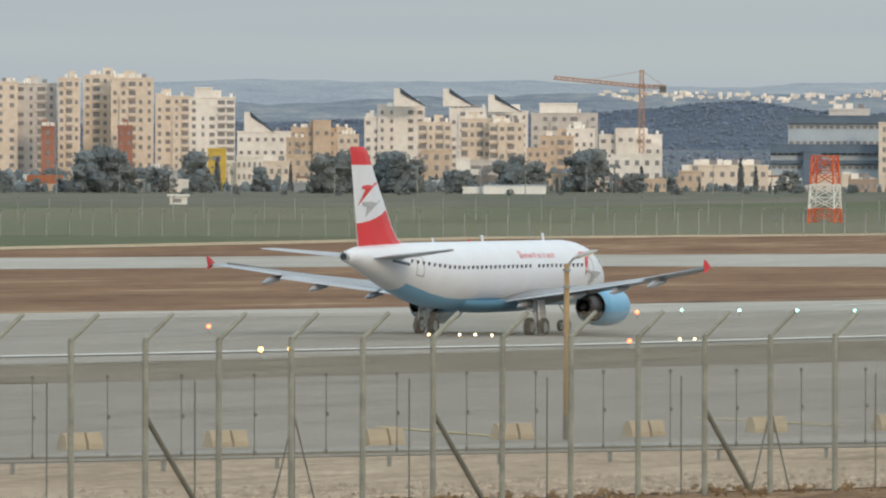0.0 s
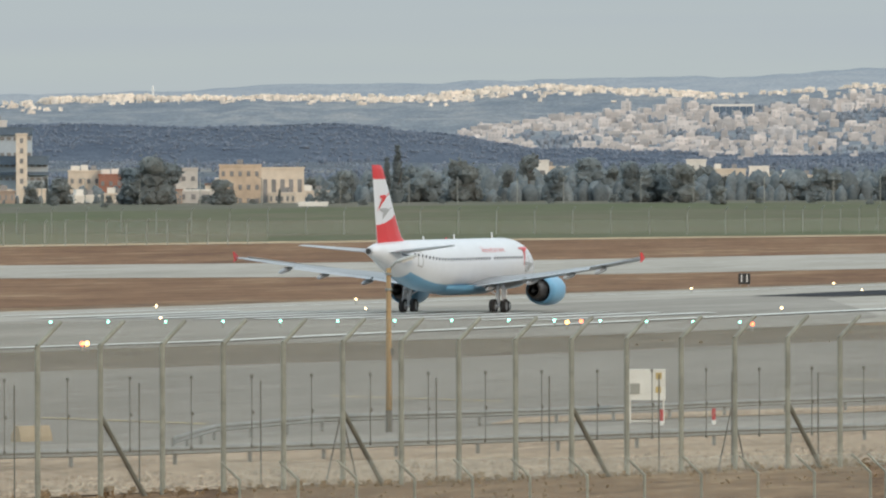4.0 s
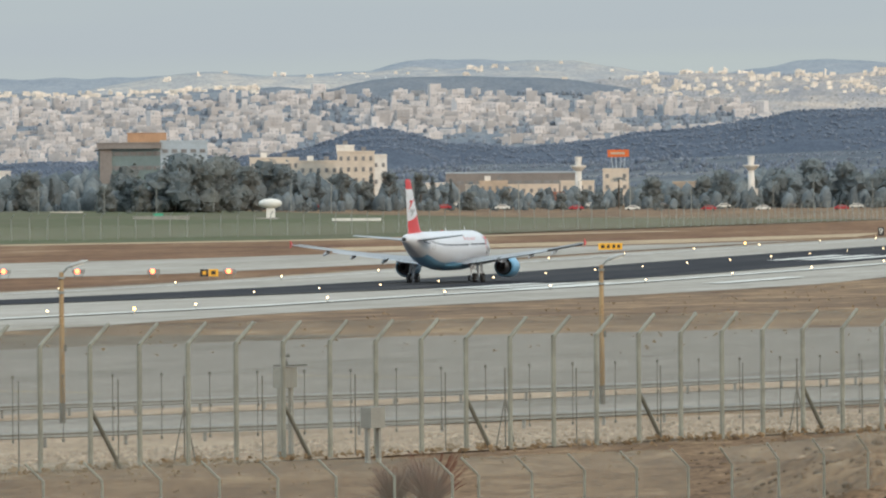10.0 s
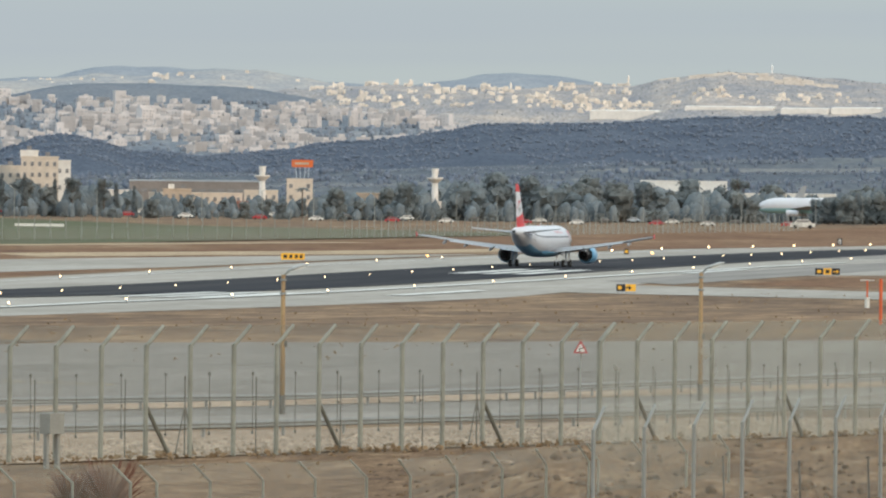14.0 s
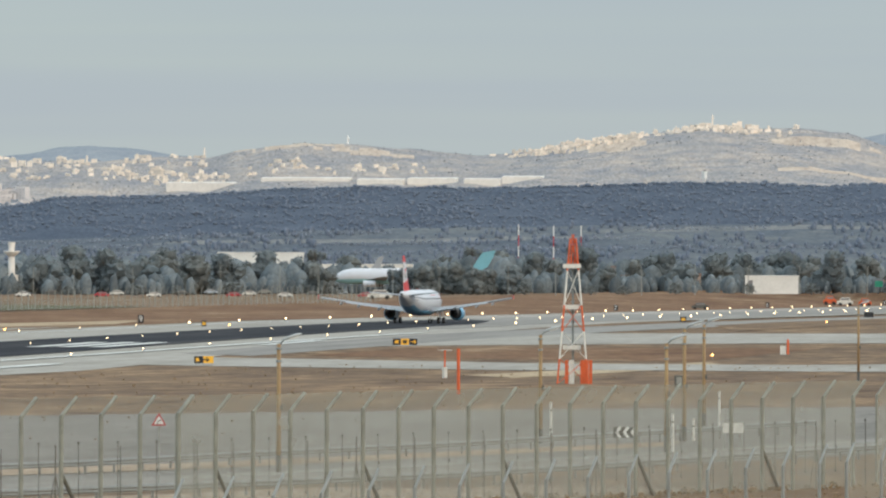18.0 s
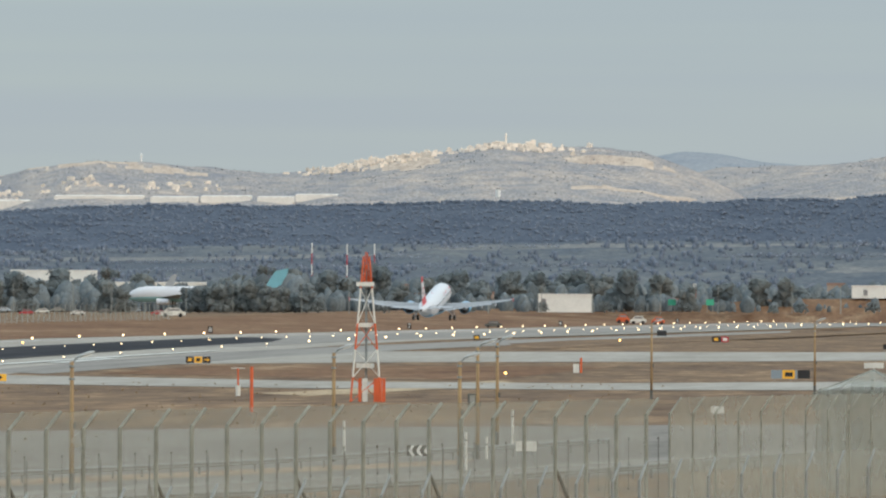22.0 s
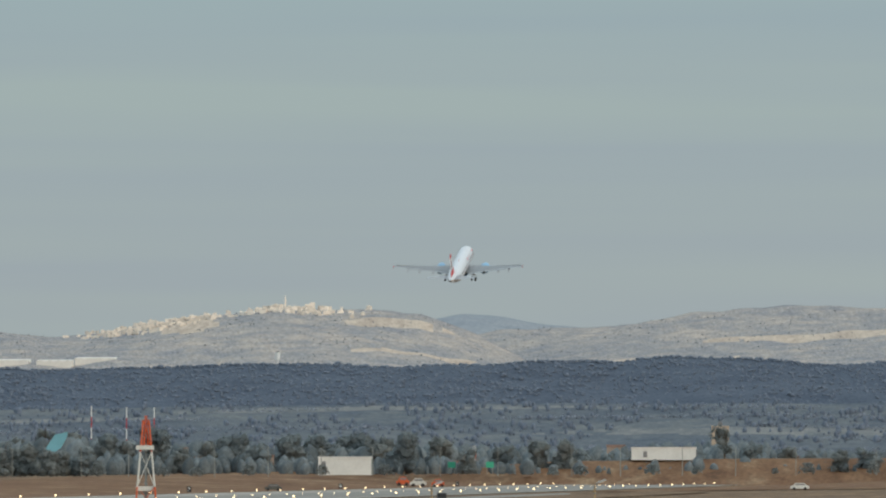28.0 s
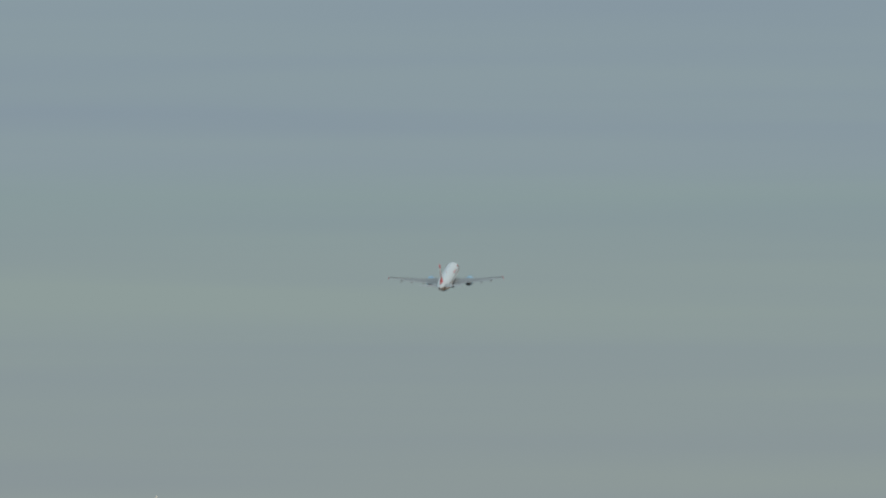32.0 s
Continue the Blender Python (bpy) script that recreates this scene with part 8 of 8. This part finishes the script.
for i in range(2600):                                  # scrub on the stony slopes
    b = rng.uniform(12.6, 22.8)
    rd = village_hill if b < 19.5 else right_hill
    t = rng.uniform(0.45, 1.0)
    if noise.noise((b * 3.0, t * 9.0, 5)) > -0.05:
        spots.append((rd.place(b, t), rng.uniform(0.3, 0.8)))
crowns("hill_scrub", spots, M_hill_crown, "dark scrub and olive trees on the stony hills", "scrub", 0.55)
# long white halls at the foot of the stony hill
for b0, b1, t, w in ((14.6, 15.2, 0.62, 1.4), (15.22, 15.8, 0.605, 1.7), (15.85, 16.15, 0.585, 2.8), (16.18, 16.5, 0.595, 2.6), (16.55, 16.78, 0.58, 2.8), (16.8, 17.07, 0.60, 1.8)):
    p0, p1 = village_hill.place(b0, t), village_hill.place(b1, t)
    level = (p0[2] + p1[2]) / 2
    bm = B()
    n = 8
    a = empty("factory_hall", pose(p0[0], p0[1], 0), "long pale factory hall at the foot of the hill", "hall")
    rings = []
    for i in range(n + 1):
        q = village_hill.place(b0 + (b1 - b0) * i / n, t)
        rings.append([(q[0] - p0[0] + o, q[1] - p0[1], level + z) for o, z in ((0, -4), (0, w + 0.4 * (i % 2)), (8, w + 0.7), (8, -4))])
    loft(bm, rings)
    bmesh.ops.recalc_face_normals(bm, faces=bm.faces)
    part("wall", bm, M_wht, a)
# minarets, water tower
for b, rd, hh, m in ((18.18, village_hill, 6.5, M_sunny), (15.79, village_hill, 5.0, M_whitep), (14.08, village_hill, 4.5, M_sunny), (14.85, village_hill, 6.0, M_sunny), (11.2, near_hills, 5, M_whitep), (3.75, near_hills, 7, M_whitep)):
    x, y, z = rd.place(b, 0.97)
    a = empty("minaret", pose(x, y, z), "slim pale minaret above the village", "tower", "minarets")
    bm = B()
    rod(bm, (0, 0, -1), (0, 0, hh * 0.7), 0.55, 0.45, 10)
    rod(bm, (0, 0, hh * 0.66), (0, 0, hh * 0.72), 0.75, 0.75, 10)
    rod(bm, (0, 0, hh * 0.72), (0, 0, hh * 0.9), 0.4, 0.38, 10)
    part("shaft", bm, m, a)
    bm = B()
    rod(bm, (0, 0, hh * 0.9), (0, 0, hh), 0.42, 0.05, 10)
    part("spire", bm, m, a)
x, y, z = village_hill.place(18.34, 0.97)
a = empty("hilltop_house", pose(x, y, z, 0, 0, 12), "large pale house on the hill crest", "house")
bm = B()
box(bm, (0, 0, 1.0), (4, 5.0, 3.4))
box(bm, (0, -1.4, 1.9), (3, 2.4, 3.4))
part("wall", bm, M_sunny, a)
x, y, z = village_hill.place(18.13, 0.3)
a = empty("water_tower", pose(*at(18.13, 4000), 0), "white water tower before the stony hill", "tower")
bm = B()
rod(bm, (0, 0, 0), (0, 0, up(0.55, 4000)), 0.35, 0.35, 12)
part("shaft", bm, M_whitep, a)
bm = B()
rod(bm, (0, 0, up(0.565, 4000) - 2), (0, 0, up(0.585, 4000)), 1.1, 1.1, 12)
part("tank", bm, M_whitep, a)
# ---- distant lamp posts and poles by the tree belt ----
bm = B()
rod(bm, (0, 0, 0), (0, 0, 9), 0.14, 0.1, 6)
rod(bm, (0, 0, 9), (0, -1.2, 9.3), 0.08, n=5)
pole0 = None
for i in range(64):
    b = -3.0 + 25.4 * i / 64 + rng.uniform(-0.1, 0.1)
    x, y = at(b, mix([(-3, 2080), (5, 2150), (9, 2300), (12, 2500), (14, 2650), (23, 2900)], b))
    if pole0 is None:
        pole0 = empty("far_lamp_post", pose(x, y, 0), "thin grey lamp post by the far trees", "street lamp", "far lamp posts")
        part("pole", bm, M_post, pole0)
    else:
        copy_thing(pole0, pose(x, y, 0, 0, 0, rng.uniform(0, 360)))

# ---- weeds, stones and dug earth before the fence ----
spots = []
for i in range(600):
    q = rng.uniform(-80, 130)
    d = -abs(rng.gauss(0, 9)) - 1.0
    x, y = along(q, d)
    spots.append(((x, y, 0.0), rng.uniform(0.05, 0.16)))
stuff("weeds", spots, M_weed, "dry brown weeds on the dug earth", "weeds", 4)
spots = []
for i in range(900):
    q = rng.uniform(-80, 130)
    x, y = along(q, rng.choice((-1, 1)) * rng.uniform(0.2, 1.5))
    spots.append(((x, y, 0.0), rng.uniform(0.1, 0.3)))
stuff("fence_weeds", spots, M_weed, "straw tufts along the fence foot", "weeds", 4)
spots = []
for i in range(500):
    x, y = rng.uniform(520, 1000), rng.uniform(95, 175)
    spots.append(((x, y, sag(x)), rng.uniform(0.08, 0.22)))
stuff("grass_tufts", spots, M_weed, "straw tufts on the dry grass strip", "weeds", 4)
v, f = [], []
r5 = random.Random(3)
for i in range(9000):
    q, d = r5.uniform(-80, 120), r5.uniform(1.0, 13.5)
    x, y = along(q, d)
    k, w, o = r5.uniform(0.05, 0.17), r5.uniform(0.7, 1.3), len(v)
    t0 = r5.uniform(0, 6.28)
    ring = [(x + k * w * math.cos(t0 + 1.2566 * n), y + k * math.sin(t0 + 1.2566 * n), sag(x) + 0.04) for n in range(5)]
    v += ring + [(x + k * 0.2, y, sag(x) + 0.05 + k * r5.uniform(0.5, 1.0))]
    f += [(o + n, o + (n + 1) % 5, o + 5) for n in range(5)]
me = bpy.data.meshes.new("gravel_stones")
me.from_pydata(v, [], f)
me.materials.append(mat("loose_stones", (0.40, 0.315, 0.235), 0.95, 0.15, 1.0, tint=(0.27, 0.205, 0.15), per_island=0.35))
tagged(new("gravel_stones", me), "loose pale stones on the gravel strip", "stones", kind="stuff")
for x, y, r in ((283, 68, 1.3), (284, 69.5, 1.0)):
    a = empty("thorn_bush", pose(x, y, 0), "reddish brown dry thorn bush", "bush")
    bm = B()
    r3 = random.Random(int(x))
    for i in range(220):
        t, z = r3.uniform(0, 6.28), r3.uniform(0.3, 1)
        rod(bm, (0, 0, 0), (math.cos(t) * r * r3.uniform(0.3, 1), math.sin(t) * r * r3.uniform(0.3, 1), r * 1.4 * z), 0.02, 0.01, 3, caps=False)
    part("twigs", bm, mat("thorn_twigs", (0.17, 0.075, 0.05), 0.95, 0.2, 2.0), a)


def mound(x, y, w, d, h, material, label):
    bm = B()
    n = 22
    rows = []
    for i in range(n + 1):
        r = []
        for k in range(n + 1):
            u, v = i / n * 2 - 1, k / n * 2 - 1
            g = max(0, 1 - math.hypot(u, v))
            z = h * g ** 0.8 + 0.35 * h * g * noise.noise((u * 4 + x, v * 4, y)) + (0.02 if g > 0 else -0.15)
            r.append((x + u * w, y + v * d, z - 0.1))
        rows.append(r)
    loft(bm, rows, closed=False, caps=(False, False))
    bmesh.ops.recalc_face_normals(bm, faces=bm.faces)
    tagged(link("earth_mound", bm, material, smooth=True), label, "mound", kind="structure")


def bank_height(b, reach):
    """The dug earth bank between the inner fence and the perimeter fence."""
    far_edge = mix([(13.5, 318), (15, 330), (17, 342), (19, 352), (20.8, 360), (21.2, 430), (23, 430)], b)
    rise = min(1, max(0, (b - 13.2) / 1.3)) * min(1, max(0, (far_edge + 10 - reach) / 14))
    x, y = at(b, reach)
    bumps = 0.36 * noise.noise((x * 0.22, y * 0.22, 3)) + 0.34 * noise.noise((x * 0.6, y * 0.6, 9)) + 0.26 * noise.noise((x * 1.1, y * 1.1, 5))
    return rise * rise * (3 - 2 * rise) * (1.25 + bumps) - 0.06 + (0.9 * min(1, max(0, (b - 20.8) / 0.5)) if reach < 425 else 0)


bm = B()
loft(bm, [[(*at(b, r), bank_height(b, r)) for r in [205 + 1.1 * k for k in range(212)]] for b in [12.9 + 0.06 * i for i in range(177)]], closed=False, caps=(False, False))
bmesh.ops.recalc_face_normals(bm, faces=bm.faces)
tagged(link("earth_bank", bm, M_dug, smooth=True), "rough dug brown earth bank behind the inner fence", "earth bank", kind="structure")
r6, spots = random.Random(21), []
for i in range(5200):                                  # clods turned up by the digger
    b, r = r6.uniform(13.2, 23.0), r6.uniform(225, 372)
    if noise.noise((b * 3.0, r * 0.11, 2)) > -0.15:
        spots.append(((*at(b, r), bank_height(b, r) - 0.04), r6.uniform(0.08, 0.2) * (2.0 if r6.random() < 0.06 else 1.0)))
crowns("earth_clods", spots, mat("brown_clods", (0.155, 0.10, 0.058), 0.95, 0.3, 2.0, tint=(0.085, 0.054, 0.032), per_island=0.35), "loose brown clods on the dug earth", "earth clods", 0.8, 22)
grass_bank = Ridge([(16.3, -2.35), (16.85, -2.05), (17.17, -2.0), (17.5, -1.97), (17.92, -1.95), (18.6, -1.95), (20, -2.0)], 222, 258, 0.12, 4, foot=0.8)
grass_bank.build("grass_bank", mat("fresh_grass", (0.07, 0.092, 0.03), 0.95, 0.35, 0.8, tint=(0.115, 0.112, 0.05), fine=5.0, bump=0.8), "fresh green grass on a low bank")
for b, e in ((15.51, -1.749), (16.01, -1.774), (16.46, -1.744), (16.90, -1.707), (17.38, -1.72)):
    x, y = at(b, 262)
    a = empty("rusty_stake", pose(x, y, 1.0), "thin dark rusty iron stake", "post", "rusty stakes")
    bm = B()
    rod(bm, (0, 0, 0), (0.05, 0.08, up(e, 262) - 1.0), 0.032, 0.028, 6)
    part("stake", bm, M_fdark, a)
    bm = B()
    rod(bm, (0, 0, 0), (0, 0, 0.12), 0.06, 0.05, 6)
    part("foot", bm, M_fdark, a)
r4 = random.Random(8)
for i in range(26):                                    # clods and stones
    b, r = r4.uniform(13.6, 18.5), r4.uniform(285, 335)
    x, y = at(b, r)
    a = empty("stone", pose(x, y, bank_height(b, r)), "pale rough stone on the dug earth", "stone", "loose stones")
    bm = B()
    bmesh.ops.create_icosphere(bm, subdivisions=2, radius=r4.uniform(0.1, 0.3))
    for v in bm.verts:
        v.co *= 1 + 0.35 * noise.noise(v.co * 5 + Vector((i, 0, 0)))
        v.co.z *= 0.6
    part("body", bm, M_gravel if i % 3 else M_dug, a)
mound(*at(21.25, 425), 9, 4, 2.6, M_sand, "pale sand heap beside the fence corner")
# tilted sheet at the fence corner
x, y = at(20.95, 452)
a = empty("sheet_panel", pose(x, y, 0, 0, 0, 5), "grey tilted sheet on poles at the fence corner", "panel")
bm = B()
box(bm, (0, 0, 4.75), (0.08, 1.3, 0.9), tilt=Matrix.Rotation(radians(25), 4, "X"))
part("sheet", bm, M_lhead, a)
bm = B()
for o in (-0.4, 0.4):
    rod(bm, (0.1, o, -0.3), (0.1, o, 4.6), 0.05, n=6)
part("pole_pair", bm, M_post, a)
a = empty("watch_camera", pose(*at(20.594, 474), 0), "white camera on a pole above the fence corner", "camera")
bm = B()
rod(bm, (0, 0, 0), (0, 0, 6.2), 0.045, n=8)
part("pole", bm, M_wpaint, a)
bm = B()
box(bm, (0, 0, 6.35), (0.6, 1.0, 0.3))
part("housing", bm, M_wpaint, a)


# ---- what moves ----
def motions():
    def roll(t, x):
        return (t, pose(x, RUNWAY_Y, sag(x)))
    rows = [roll(0, 496.4), roll(2, 571.6), roll(4, 654.2), roll(5.5, 722.5), roll(7, 796.0), roll(9, 903.6), roll(11, 1018.7), roll(13, 1145.5), roll(15, 1277.0), roll(16.5, 1382.0), roll(18, 1490.9),
            (19, pose(1564.3, RUNWAY_Y, sag(1564.3), 0, -0.3, 0)), (20, pose(1640, 228.4, 0.05, 0, -4.0, 0)), (21, pose(1708, 227.6, 0.5, 0, -7.4, 0)),
            (22, pose(1782, 227.2, 2.45, 0, -8.6, -0.2)), (24, pose(1942, 226.8, 11.3, 0, -11.6, -0.6)), (26, pose(2101, 225.4, 28.6, 0, -14.6, -1.2)), (27.5, pose(2222, 224.2, 46.6, 0, -15.9, -1.7)),
            (29, pose(2341, 223, 66.6, 0, -16, -1.9)), (30, pose(2413, 221.6, 82.4, 0, -15.7, -1.9)), (31, pose(2485, 220.0, 98.4, 0, -15.1, -1.9)), (32, pose(2556, 218.6, 114.0, 0, -14.6, -1.9))]
    walk(plane, rows)
    for wing, side in plane_wings:                     # the wings bend up a little as they take the weight
        def lift(t, a):
            return (t, pose(0, 1.6 * side, 2.2) @ pose(0, 0, 0, a * side, 0, 0) @ pose(0, -1.6 * side, -2.2))
        walk(wing, [lift(0, 0), lift(14, 0.3), lift(19, 0.9), lift(22, 1.9), lift(27, 1.7), lift(32, 1.5)])
    for g, side in zip(plane_gears, (1, -1, 0)):
        x, y, z = g.location
        def leg(t, a):
            return (t, pose(x, y, z + 0.25 * a / 88, -a * side, a * 1.02 if side == 0 else 0, 0))
        walk(g, [leg(0, 0), leg(26.6, 0), leg(28.0, 8), leg(29.2, 40), leg(30.4, 72), leg(31.4, 86), leg(32, 86)])


motions()
